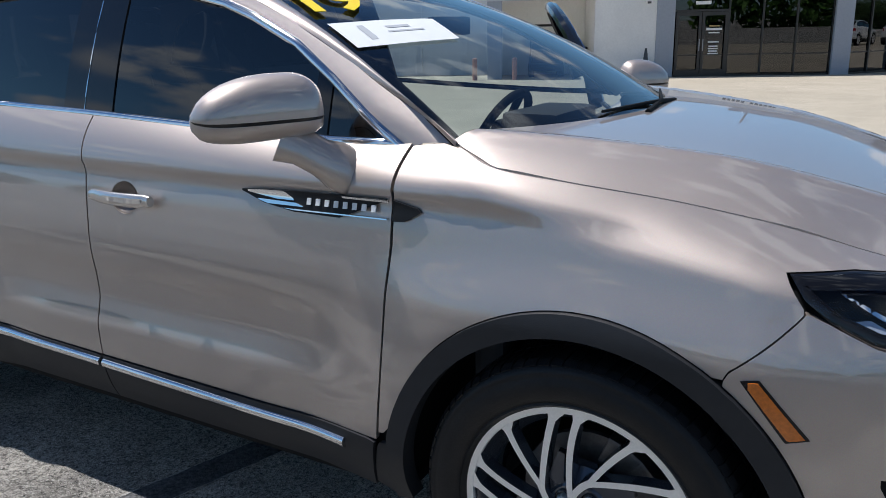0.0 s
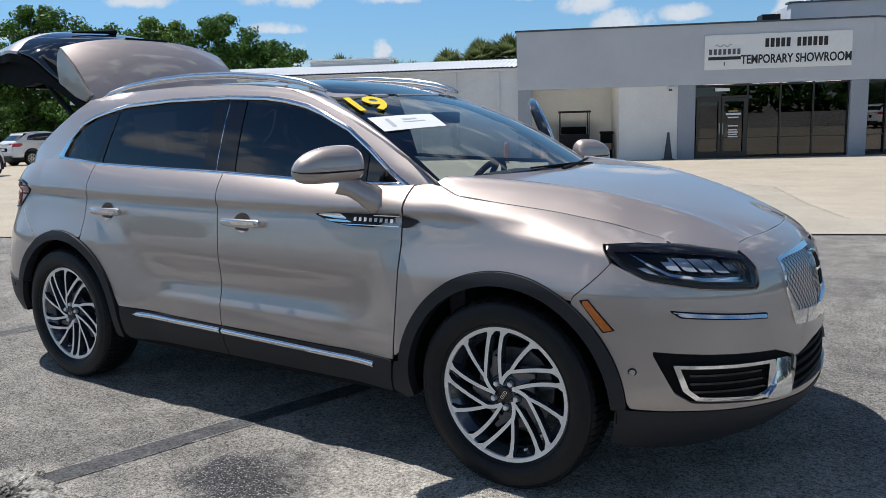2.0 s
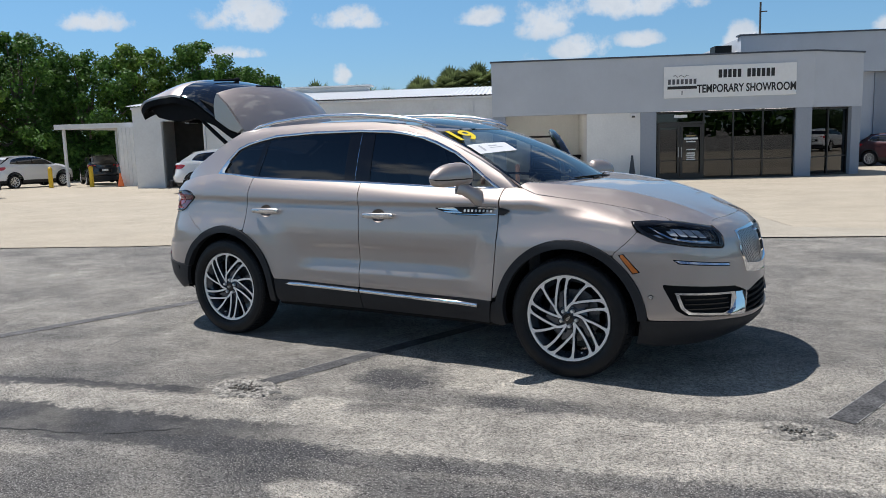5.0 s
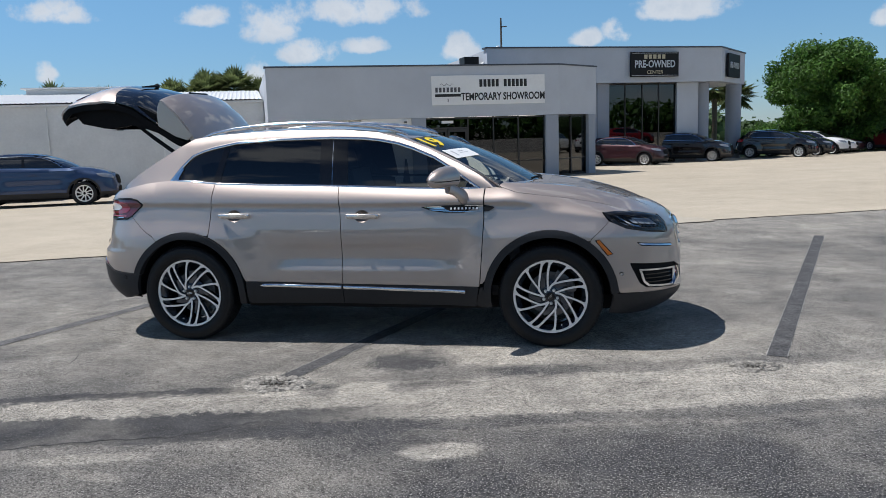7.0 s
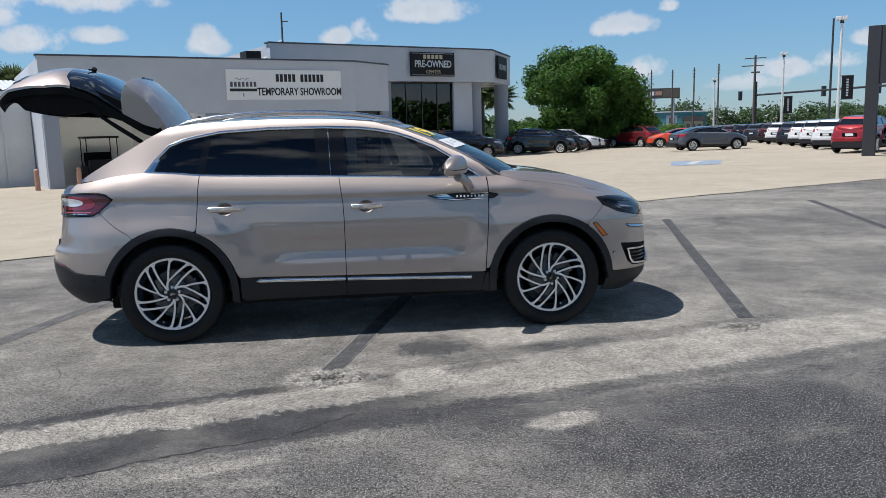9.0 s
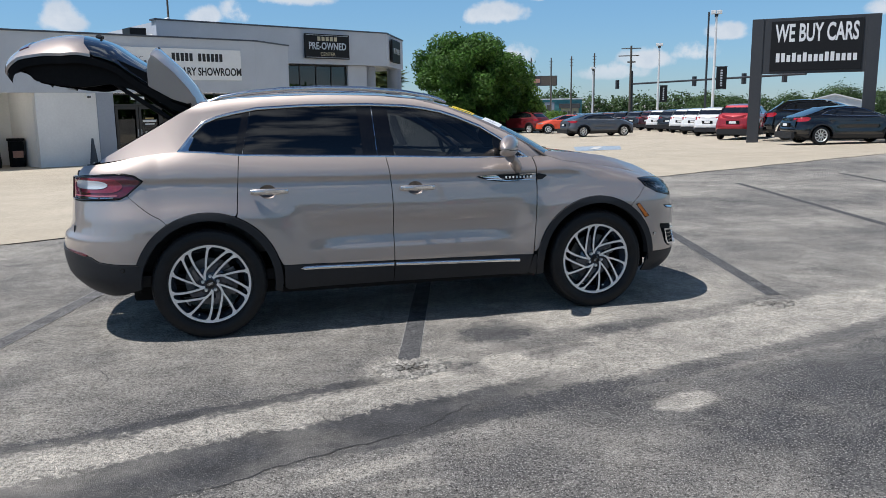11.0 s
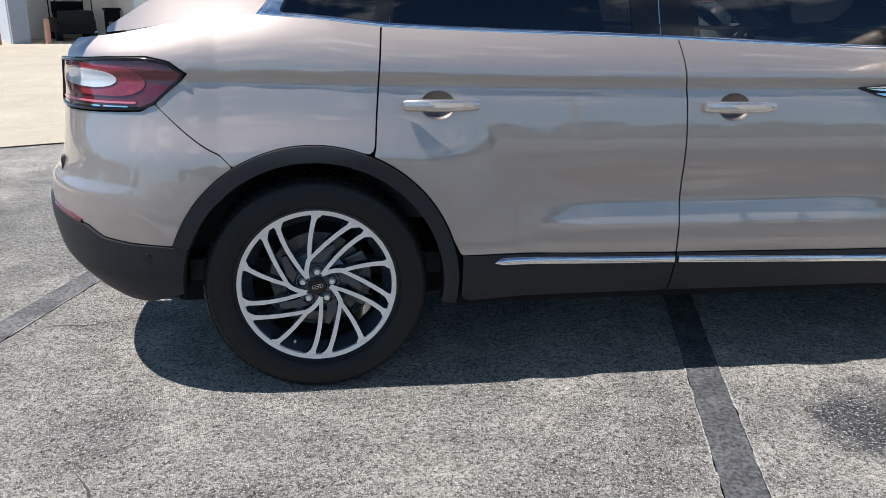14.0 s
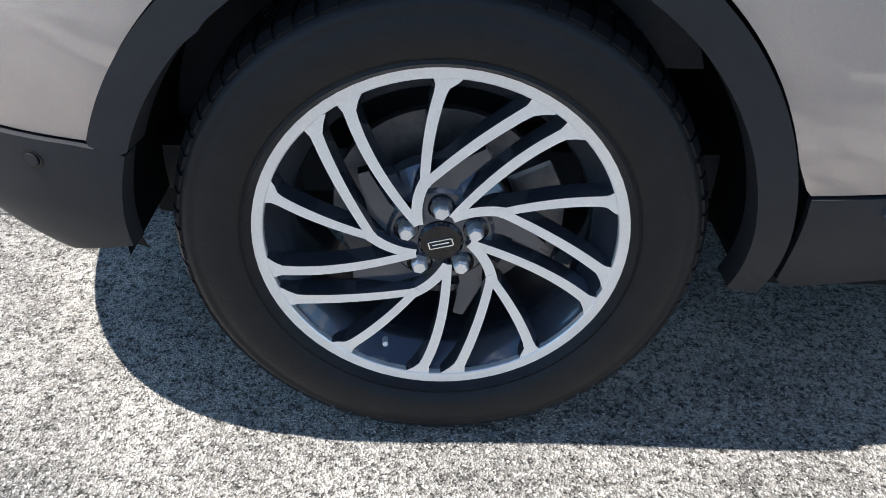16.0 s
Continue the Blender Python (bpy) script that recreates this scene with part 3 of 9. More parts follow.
def interp(x, table):
    """Smooth (monotone cubic) reading of a table of (x, value)."""
    xs, ys = np.array(table, float).T
    x = np.asarray(x, float)
    d = np.diff(ys) / np.diff(xs)
    m = np.zeros(len(xs))
    m[1:-1] = np.where(d[:-1] * d[1:] > 0, 2 * d[:-1] * d[1:] / (d[:-1] + d[1:] + 1e-12), 0)
    m[0], m[-1] = d[0], d[-1]
    k = np.clip(np.searchsorted(xs, x) - 1, 0, len(xs) - 2)
    h = xs[k + 1] - xs[k]
    t = np.clip((x - xs[k]) / h, 0, 1)
    return ys[k] * (1 + 2 * t) * (1 - t) ** 2 + m[k] * h * t * (1 - t) ** 2 + ys[k + 1] * t * t * (3 - 2 * t) + m[k + 1] * h * t * t * (t - 1)


# ---- ground ----
WALL_TURN = 25.0
WU = np.array([math.cos(radians(WALL_TURN)), math.sin(radians(WALL_TURN))])
WV = np.array([-WU[1], WU[0]])
WO = np.array([-4.955, 25.584])


def ground_z(x, y):
    """The lot is level by the car and falls gently towards the building."""
    v = (np.asarray(x) - WO[0]) * WV[0] + (np.asarray(y) - WO[1]) * WV[1]
    return -0.0215 * np.clip(v + 20.5, 0, 60)


def lot(u, v, z=0.0):
    """A place on the building's axes (u along its front, v behind it), z above the ground there."""
    p = WO + u * WU + v * WV
    return (float(p[0]), float(p[1]), float(ground_z(*p)) + z)


def sheet(name, us, vs, lift, mat, label):
    """A ground sheet on the building's axes."""
    verts = [(*(WO + u * WU + v * WV), 0) for u in us for v in vs]
    verts = [(x, y, float(ground_z(x, y)) + lift) for x, y, _ in verts]
    nv = len(vs)
    faces = [(i * nv + j, (i + 1) * nv + j, (i + 1) * nv + j + 1, i * nv + j + 1) for i in range(len(us) - 1) for j in range(nv - 1)]
    return tagged(mesh(name, verts, faces, mat), label, "ground", kind="structure")


FALL = [-20.5, 39.5]
sheet("ground", [-1500, -200, -60, 0, 60, 200, 1500], [-1500, -200, -60, FALL[0], 0, FALL[1], 200, 1800], 0.0, M_ASPHALT, "worn grey asphalt parking lot with patches and cracks")


def concrete_apron():
    """The tan concrete drive: its near edge is slightly uneven and bends away at its far end."""
    us = np.concatenate([np.linspace(-90, -30, 13), np.arange(-29, 60, 0.5)])
    edge = np.interp(us, [-90, -20, -8, 4, 12, 16, 21, 26, 34, 60], [-19.6, -20.0, -20.15, -20.5, -20.75, -21.0, -21.9, -23.6, -27.5, -36])
    edge = edge + 0.03 * np.sin(us * 2.3) + 0.025 * np.sin(us * 5.1 + 1)
    rows, faces = [], []
    for u, e in zip(us, edge):
        for v in (e, max(e + 0.5, -19.9), -10, 0, 12, 24, 39.5):
            p = WO + u * WU + v * WV
            rows.append((p[0], p[1], float(ground_z(*p)) + 0.012))
    for i in range(len(us) - 1):
        faces += [(i * 7 + j, (i + 1) * 7 + j, (i + 1) * 7 + j + 1, i * 7 + j + 1) for j in range(6)]
    return tagged(mesh("pavement", rows, faces, M_CONCRETE), "tan concrete drive in front of the showroom", "pavement", kind="structure")


concrete_apron()


def stripe(x0, y0, x1, y1, w, mat=M_STRIPE, name="painted_line", label="blacked-out old parking line on the asphalt", lift=0.004, segs=110):
    d = np.array([x1 - x0, y1 - y0]); L = np.hypot(*d); d = d / L; nrm = np.array([-d[1], d[0]])
    rng = random.Random(int(x0 * 100) + 7)
    v, fs = [], []
    for k in range(segs + 1):
        c = np.array([x0, y0]) + d * L * k / segs
        for s in (-0.5, 0.5):
            p = c + nrm * w * s * (1 + 0.03 * math.sin(k * 2.1 + s * 5) + rng.uniform(-0.05, 0.05))
            v.append((p[0], p[1], float(ground_z(*p)) + lift))
        if k:
            fs.append((2 * k - 2, 2 * k - 1, 2 * k + 1, 2 * k))
    return tagged(mesh(name, v, fs, mat), label, "road marking", group="parking lines", kind="structure")


for x0, ya, yb in ((3.254, -1.024, 5.1), (0.265, -1.84, 4.2), (-2.63, -2.1, 3.4), (6.21, 0.6, 7.0), (9.2, 1.5, 8.0)):
    stripe(x0 + 0.292 * ya, ya, x0 + 0.292 * yb, yb, 0.13, M_STRIPE if x0 > 0 else M_FADED)
    for side in (-0.069, 0.069):
        stripe(x0 + side + 0.292 * ya, ya, x0 + side + 0.292 * yb, yb, 0.006, M_EDGE, "line_edge", "pale worn edge of an old parking line")

M_CRACK = material("dark_crack", (0.055, 0.053, 0.05), 0.95, noise_amt=0.3, noise_scale=60)
M_JOINT = material("stained_joint", (0.17, 0.145, 0.115), 0.95, noise_amt=0.3, noise_scale=8)


def crack(points, w, mat=M_CRACK, lift=0.003, seed=1, wander=0.014, label="thin jagged crack in the asphalt", name="crack"):
    """A ragged thin line along a few points on the ground, its width uneven."""
    rng = random.Random(seed)
    p = np.array(points, float)
    q = []
    for a, b in zip(p[:-1], p[1:]):
        n = max(3, int(np.hypot(*(b - a)) / 0.035))
        d = (b - a) / np.hypot(*(b - a))
        side = np.array([-d[1], d[0]])
        for k in range(n):
            q.append(a + (b - a) * k / n + side * (rng.uniform(-1, 1) * wander if k else 0))
    q.append(p[-1])
    v, fs = [], []
    for k, c in enumerate(q):
        d = q[min(k + 1, len(q) - 1)] - q[max(k - 1, 0)]
        side = np.array([-d[1], d[0]]) / (np.hypot(*d) + 1e-9)
        h = 0.6 * w * (0.25 if k in (0, len(q) - 1) else rng.uniform(0.3, 1.0)) / 2
        for e in (-1, 1):
            t = c + side * h * e
            v.append((t[0], t[1], float(ground_z(*t)) + lift))
        if k:
            fs.append((2 * k - 2, 2 * k - 1, 2 * k + 1, 2 * k))
    return tagged(mesh(name, v, fs, mat), label, "crack", kind="structure")


for k, (w, pts) in enumerate(((0.008, [(0.30, -2.42), (0.45, -2.30), (0.64, -1.94), (0.71, -1.75)]), (0.022, [(-1.41, -3.19), (-0.99, -3.01), (-0.48, -2.87), (-0.09, -2.59)]),
                              (0.014, [(-2.13, -1.36), (-2.05, -1.50), (-2.01, -1.64)]), (0.012, [(-2.58, -0.28), (-2.35, -0.26), (-2.18, -0.22)]), 
                              (0.012, [(-2.6, -3.6), (-2.1, -3.3), (-1.41, -3.19)]), (0.008, [(0.9, -3.3), (1.25, -3.05), (1.6, -3.0)]), (0.010, [(3.4, -0.4), (4.4, -0.1), (5.3, 0.1)]), (0.010, [(-3.3, -0.9), (-3.0, -0.6), (-2.6, -0.45)]))):
    crack(pts, w, seed=k + 3)
for k, (w, pts) in enumerate(((0.03, [(6.7, 18.7), (6.9, 14.5), (7.1, 11.1)]), (0.04, [(3.5, 10.9), (5.2, 11.2), (6.9, 11.5)]), (0.04, [(9.5, 17.0), (13.5, 18.9), (17.5, 20.8)]), (0.05, [(12.5, 30.0), (16.0, 22.0)]))):
    crack(pts, w, M_JOINT, 0.016, k + 31, 0.03, "dark stained crack in the concrete", "crack")


def broken_patch(cx, cy, k_=1.0):
    """A spot where the asphalt has crumbled: a ragged rim of pale aggregate, a dark hollow and loose lumps."""
    rng = random.Random(8)
    n, rings = 44, (0.0, 0.3, 0.55, 0.8, 1.0, 1.12)
    rag = [1 + 0.09 * math.sin(3 * a + 1) + 0.06 * math.sin(7 * a) + rng.uniform(-0.13, 0.13) for a in np.linspace(0, 2 * math.pi, n, endpoint=False)]
    v, fs = [], []
    for r in rings:
        for k in range(n):
            a = 2 * math.pi * k / n
            x, y = k_ * 0.20 * r * rag[k] * math.cos(a), k_ * 0.15 * r * rag[k] * math.sin(a)
            dip = math.exp(-((x - 0.03) ** 2 / 0.012 + (y + 0.02) ** 2 / 0.006))
            v.append((cx + x, cy + y, 0.002 if r > 1.05 else 0.004 + rng.uniform(0.002, 0.015) * (1 - dip) + 0.001))
    for i in range(len(rings) - 1):
        fs += [(i * n + k, (i + 1) * n + k, (i + 1) * n + (k + 1) % n, i * n + (k + 1) % n) for k in range(n)]
    patch_ob = mesh("broken_patch", v, fs, M_RUBBLE)
    patch_ob.data.materials.append(M_HOLLOW)
    for k, q in enumerate(patch_ob.data.polygons):
        q.material_index = 1 if k < n or (k < 2 * n and k % 5 < 2) else 0
    tagged(patch_ob, "crumbled hole with pale aggregate rim in the asphalt", "pothole", kind="structure")
    w, ws = [], []
    for k in range(int(110 * k_)):
        a, r = rng.uniform(0, 2 * math.pi), rng.uniform(0.0, 1.15)
        x, y, h = cx + k_ * 0.22 * r * math.cos(a), cy + k_ * 0.17 * r * math.sin(a), rng.uniform(0.003, 0.010)
        b = len(w)
        for dz, sc in ((0.0, 1.0), (0.6, 0.9), (1.0, 0.4)):
            for j in range(5):
                t = 2 * math.pi * j / 5 + a
                q = h * sc * rng.uniform(0.7, 1.2)
                w.append((x + q * math.cos(t), y + q * math.sin(t), 0.010 + h * dz))
        for i in range(2):
            ws += [(b + i * 5 + j, b + i * 5 + (j + 1) % 5, b + (i + 1) * 5 + (j + 1) % 5, b + (i + 1) * 5 + j) for j in range(5)]
        ws.append(tuple(b + 10 + j for j in range(5)))
    tagged(mesh("rubble", w, ws, M_LUMP), "loose lumps of broken asphalt in the hole", "rubble", kind="stuff")


# darker brown tone for the middle of the crumbled patch
M_HOLLOW = material("dark_brown_hollow", (0.075, 0.066, 0.056), 0.95, noise_amt=0.6, noise_scale=60, bump=0.8, bump_scale=90)
M_LUMP = material("broken_asphalt_lump", (0.21, 0.195, 0.17), 0.9, noise_amt=0.6, noise_scale=45, bump=0.6, bump_scale=90)
broken_patch(-0.28, -1.94)
broken_patch(2.76, -1.27, 0.72)
# an older, greyer slab in the drive, with open joints
slab = [(1.02, 5.86), (2.40, 6.38), (3.6, 6.86), (3.4, 7.6), (1.72, 7.62), (0.95, 9.5), (-0.15, 12.8), (-1.5, 14.0), (-3.4, 13.1), (-1.2, 8.6)]
tagged(mesh("pavement_slab", [(x, y, float(ground_z(x, y)) + 0.016) for x, y in slab], [tuple(range(len(slab)))], M_OLDSLAB), "older grey concrete slab in the tan drive", "pavement", kind="structure")
for k, pts in enumerate((slab[3:8], [(-1.2, 8.6), (1.0, 9.4)], [(-3.4, 13.1), (-1.5, 14.0)])):
    crack(pts, 0.022, M_JOINT, 0.020, k + 61, 0.03, "dark broken joint in the concrete", "crack")
# faded blue bay marking on the concrete
bay = [(11.4, 21.4), (13.3, 21.4), (15.0, 24.8), (13.2, 25.6)]
tagged(mesh("painted_bay", [(x, y, float(ground_z(x, y)) + 0.02) for x, y in bay], [(0, 1, 2, 3)], M_BLUELINE), "faded blue painted bay on the concrete", "road marking", kind="structure")
stripe(12.5, 22.2, 13.9, 24.6, 0.32, M_WORNWHITE, label="worn white mark inside the blue bay", lift=0.026)


# ---- the parked SUV: its surfaces (x ahead, the near side at -y) ----
def smooth01(t):
    t = np.clip(t, 0, 1)
    return t * t * (3 - 2 * t)


AXLE, HUB_Z, TYRE_R = 1.424, 0.376, 0.376
SIDE_PROFILE = [(0.15, 0.78), (0.29, 0.848), (0.36, 0.878), (0.44, 0.896), (0.50, 0.901), (0.555, 0.901), (0.61, 0.888), (0.66, 0.8785), (0.72, 0.8805), (0.78, 0.8865), (0.82, 0.8880), (0.86, 0.8862), (0.90, 0.8820), (0.94, 0.8770),
                (0.98, 0.8715), (1.010, 0.8655), (1.030, 0.8608), (1.045, 0.8608), (1.064, 0.8660), (1.2, 0.86)]
CREASE = [(-2.6, 1.075), (-1.2, 1.055), (0.0, 1.042), (1.03, 1.043), (1.265, 1.037), (1.5, 1.022), (1.753, 0.992), (1.86, 0.970), (2.0, 0.955), (2.4, 0.93)]
TOP_Z = [(-2.5, 1.16), (-2.1, 1.195), (-1.56, 1.262), (-1.16, 1.228), (-0.25, 1.197), (0.85, 1.160), (1.03, 1.168), (1.18, 1.130), (1.347, 1.106), (1.557, 1.075), (1.72, 1.045), (1.77, 1.036), (1.9, 1.013), (2.034, 0.989), (2.1, 0.980), (2.4, 0.955)]
TOP_W = [(-2.5, 0.735), (-2.0, 0.788), (-1.56, 0.800), (-1.16, 0.796), (-0.6, 0.794), (0.8, 0.792), (1.03, 0.755), (1.18, 0.812), (1.347, 0.787), (1.557, 0.735), (1.72, 0.703), (1.77, 0.696), (1.9, 0.706), (2.034, 0.754), (2.1, 0.79), (2.4, 0.80)]
NOSE_X = [(0.14, 1.90), (0.20, 2.21), (0.26, 2.35), (0.33, 2.407), (0.42, 2.418), (0.5, 2.413), (0.7, 2.394), (0.84, 2.364), (0.90, 2.322), (0.93, 2.288), (0.96, 2.238), (1.0, 2.17)]
TAIL_X = [(0.20, 2.00), (0.27, 2.17), (0.36, 2.328), (0.46, 2.408), (0.60, 2.43), (0.69, 2.424), (0.735, 2.388), (0.80, 2.367), (0.96, 2.350), (1.12, 2.338), (1.2, 2.25), (1.3, 2.1)]
LOW_FLAT = [(0.15, 0.78), (0.29, 0.846), (0.36, 0.872), (0.44, 0.886), (0.52, 0.8875), (0.60, 0.8865), (0.68, 0.886), (0.74, 0.8868), (0.82, 0.8880), (0.86, 0.8862), (0.90, 0.8820), (1.2, 0.85)]
FRONT_S, FRONT_L, FRONT_N = 1.72, 0.98, 2.1
REAR_S, REAR_L, REAR_N = -1.72, 1.05, 2.6


def side_w(x, z, run=None):
    """Half width of the body's side at x and height z, below the belt line; run is the place along the shoulder."""
    x, z = np.broadcast_arrays(np.asarray(x, float), np.asarray(z, float))
    run = x if run is None else np.broadcast_to(np.clip(run, -2.5, 2.4), x.shape)
    zc = interp(x, CREASE)
    zz = z + (1.04 - zc) * smooth01((z - 0.72) / 0.25)
    zk = np.minimum(zz, 1.064)
    w = interp(zk, SIDE_PROFILE)
    # the crease under the belt line runs out before the headlamp
    fade = smooth01((x - 1.46) / 0.34)
    w = np.where(zk > 0.98, w * (1 - fade) + (0.8715 - 0.0655 * (zk - 0.98)) * fade, w)
    # the sculpted ledge low on the doors fades out before the arches
    ledge = smooth01((0.86 - np.abs(x - 0.02)) / 0.42)
    flat = interp(np.minimum(zz, 1.19), LOW_FLAT)
    w = np.where(zz < 0.86, flat + (w - flat) * np.maximum(ledge, smooth01((zz - 0.74) / 0.10)), w)
    top, wt = interp(run, TOP_Z), interp(run, TOP_W)
    z0 = np.where(run > 1.72, interp(run, CREASE), zc) + 0.024 - 0.075 * smooth01((run - 1.15) / 0.35) * (1 - 0.5 * smooth01((run - 1.72) / 0.30))
    t = np.clip((z - z0) / np.maximum(top - z0, 0.02), 0, 1.3)
    w = w + (wt - 0.866) * t ** (1.7 + 0.25 * smooth01((x - 1.0) / 0.2) - 0.25 * smooth01((-x - 1.2) / 0.5))
    w = w - 0.05 * smooth01((-x - 1.15) / 0.9) * smooth01((z - 0.6) / 0.5)
    for ax in (AXLE, -AXLE):
        r = np.hypot(x - ax, z - HUB_Z)
        w = w + 0.034 * smooth01((0.80 - r) / 0.34) * smooth01((1.0 - z) / 0.2)
    return w


def shell(s, z, off=0.0):
    """The body's skin at the run s along it (x on the sides, then round the nose and tail) and height z."""
    s, z = np.broadcast_arrays(np.asarray(s, float), np.asarray(z, float))
    x, y = s.copy(), -(side_w(np.clip(s, REAR_S, FRONT_S), z, np.clip(s, REAR_S, 2.4)) - off)
    for lim, L, n, sign, table in ((FRONT_S, FRONT_L, FRONT_N, 1, NOSE_X), (REAR_S, REAR_L, REAR_N, -1, TAIL_X)):
        k = (s - lim) * sign > 0
        th = np.clip(np.abs(s - lim) / L, 0, 1) * math.pi / 2
        a = interp(z, table) - abs(lim) - off
        x = np.where(k, sign * (abs(lim) + a * np.sin(th) ** (2 / n)), x)
        y = np.where(k, y * np.maximum(np.cos(th), 0) ** (2 / n), y)
    return x, y, z


def belt_shell(a, q, off=0.0):
    """The skin with its height as a share q of the belt line's, so that q = 1 runs along the belt."""
    return shell(a, np.asarray(q) * interp(np.clip(a, -2.5, 2.4), TOP_Z), off)


def to_belt(poly):
    return [(x, z / float(interp(np.clip(x, -2.5, 2.4), TOP_Z))) for x, z in poly]


def s_at_x(x, z):
    """The run s at which the skin has this x."""
    if x > FRONT_S:
        a = float(interp(z, NOSE_X)) - FRONT_S
        return FRONT_S + FRONT_L * math.asin(min(1, (x - FRONT_S) / a) ** (FRONT_N / 2)) / (math.pi / 2)
    if x < REAR_S:
        a = float(interp(z, TAIL_X)) + REAR_S
        return REAR_S - REAR_L * math.asin(min(1, (REAR_S - x) / a) ** (REAR_N / 2)) / (math.pi / 2)
    return x


ROOF_EDGE = [(-1.42, 1.585), (-1.2, 1.612), (-0.6, 1.632), (-0.2, 1.625), (0.1, 1.597), (0.4, 1.50), (0.75, 1.335), (1.06, 1.165)]
ROOF_W = [(-2.2, 0.56), (-1.42, 0.575), (-0.6, 0.625), (0.1, 0.63), (0.4, 0.66), (0.75, 0.70), (1.06, 0.75)]


def cabin(x, z, off=0.0):
    """The leaning side of the cabin, above the belt line."""
    x, z = np.broadcast_arrays(np.asarray(x, float), np.asarray(z, float))
    zb, wb = interp(x, TOP_Z), side_w(np.clip(x, -2.2, 1.1), interp(x, TOP_Z))
    t = (z - zb) / 0.42
    w = wb - 0.008 - (wb - 0.008 - 0.625) * np.clip(t, -0.2, 1.1) - 0.02 * np.clip(t, 0, 1) ** 2 + 0.03 * np.clip(t, 0, 1) * (1 - np.clip(t, 0, 1))
    w = w - 0.05 * smooth01((-x - 1.0) / 0.9) * np.clip(t, 0, 1)
    u = np.clip((-x + REAR_S) / (interp(np.clip(z, 0.3, 1.18), TAIL_X) + REAR_S), 0, 0.97)
    w = w * (1 - u ** REAR_N) ** (1 / REAR_N)
    return x, -(w - off), z


HOOD_Z = [(1.0, 1.205), (1.25, 1.190), (1.6, 1.150), (1.85, 1.092), (2.05, 1.028), (2.25, 0.945), (2.34, 0.88)]
HOOD_W = [(1.0, 0.755), (1.18, 0.812), (1.347, 0.787), (1.557, 0.735), (1.76, 0.69), (1.9, 0.678), (2.0, 0.67), (2.1, 0.63), (2.2, 0.56), (2.4, 0.45)]
HOOD_E = [(1.0, 1.168), (1.18, 1.130), (1.347, 1.106), (1.557, 1.075), (1.76, 1.037), (1.9, 1.002), (2.0, 0.976), (2.1, 0.948), (2.2, 0.915), (2.4, 0.84)]
# the run of the bonnet's edge over the fender, round the lamp and along the nose
HOOD_RIM = [tuple(float(c) for c in shell(s, float(interp(s, TOP_Z)))) for s in (1.18, 1.347, 1.557, 1.72, 1.9, 2.034)] + [tuple(float(c) for c in shell(s, z)) for s, z in ((2.079, 0.973), (2.2, 0.954), (2.318, 0.928), (2.36, 0.951), (2.42, 0.957), (2.56, 0.959), (2.70, 0.960))]


def hood_plain(x, y):
    hc, ze, we = interp(x, HOOD_Z), interp(x, HOOD_E), interp(x, HOOD_W)
    yr = 0.638 - 0.305 * (x - 1.309)
    ay, D = np.abs(y), hc - ze
    soft = 0.007
    u = soft * np.logaddexp(0, (ay - yr) / soft) / (we - yr)
    return hc - 0.12 * D * (np.minimum(ay, we * 1.1) / yr) ** 2 * np.where(ay < yr, 1, 1) * (yr / we) ** 1.0 - D * (1 - 0.12 * (we / yr)) * (0.6 * u + 0.4 * u * u) + 0.0045 * np.exp(-(((ay - yr) / 0.02) ** 2)) * smooth01((2.2 - x) / 0.3)


RIM_XY = np.array([(x, abs(y)) for x, y, z in HOOD_RIM])
_d2 = ((RIM_XY[:, None] - RIM_XY[None]) ** 2).sum(-1)
RIM_K = np.linalg.solve(np.exp(-_d2 / 0.02) + 1e-3 * np.eye(len(RIM_XY)), np.array([z for x, y, z in HOOD_RIM]) - hood_plain(RIM_XY[:, 0], RIM_XY[:, 1]))


def hood(x, y, off=0.0):
    """The bonnet: flat between two ridges, rolling down to its rim."""
    x, y = np.broadcast_arrays(np.asarray(x, float), np.asarray(y, float))
    z = hood_plain(x, y)
    for (rx, ry), k in zip(RIM_XY, RIM_K):
        z = z + k * np.exp(-((x - rx) ** 2 + (np.abs(y) - ry) ** 2) / 0.02)
    return x, y, z - off


ROOF_C = [(-1.60, 1.575), (-1.3, 1.625), (-0.6, 1.662), (-0.2, 1.658), (0.1, 1.632), (0.30, 1.595), (0.48, 1.550)]


def roof(x, y, off=0.0):
    x, y = np.broadcast_arrays(np.asarray(x, float), np.asarray(y, float))
    e = interp(x, ROOF_EDGE)
    w = -cabin(x, e)[1]
    t = np.clip(np.abs(y) / w, 0, 1.1)
    return x, y, interp(x, ROOF_C) - (interp(x, ROOF_C) - e) * t ** 2.4 - off


def screen(a, b, off=0.0):
    """Windscreen: a from the roof (0) to the cowl (1), b across (-1 to 1)."""
    a, b = np.broadcast_arrays(np.asarray(a, float), np.asarray(b, float))
    w = 0.54 + 0.225 * np.maximum(a, 0) ** 0.75
    xc, zc = 0.47 + 0.83 * a, 1.548 - 0.365 * a + 0.035 * np.sin(math.pi * a)
    return xc - (0.12 + 0.12 * a) * np.abs(b) ** 2.2, b * w, zc - 0.020 * b * b - off


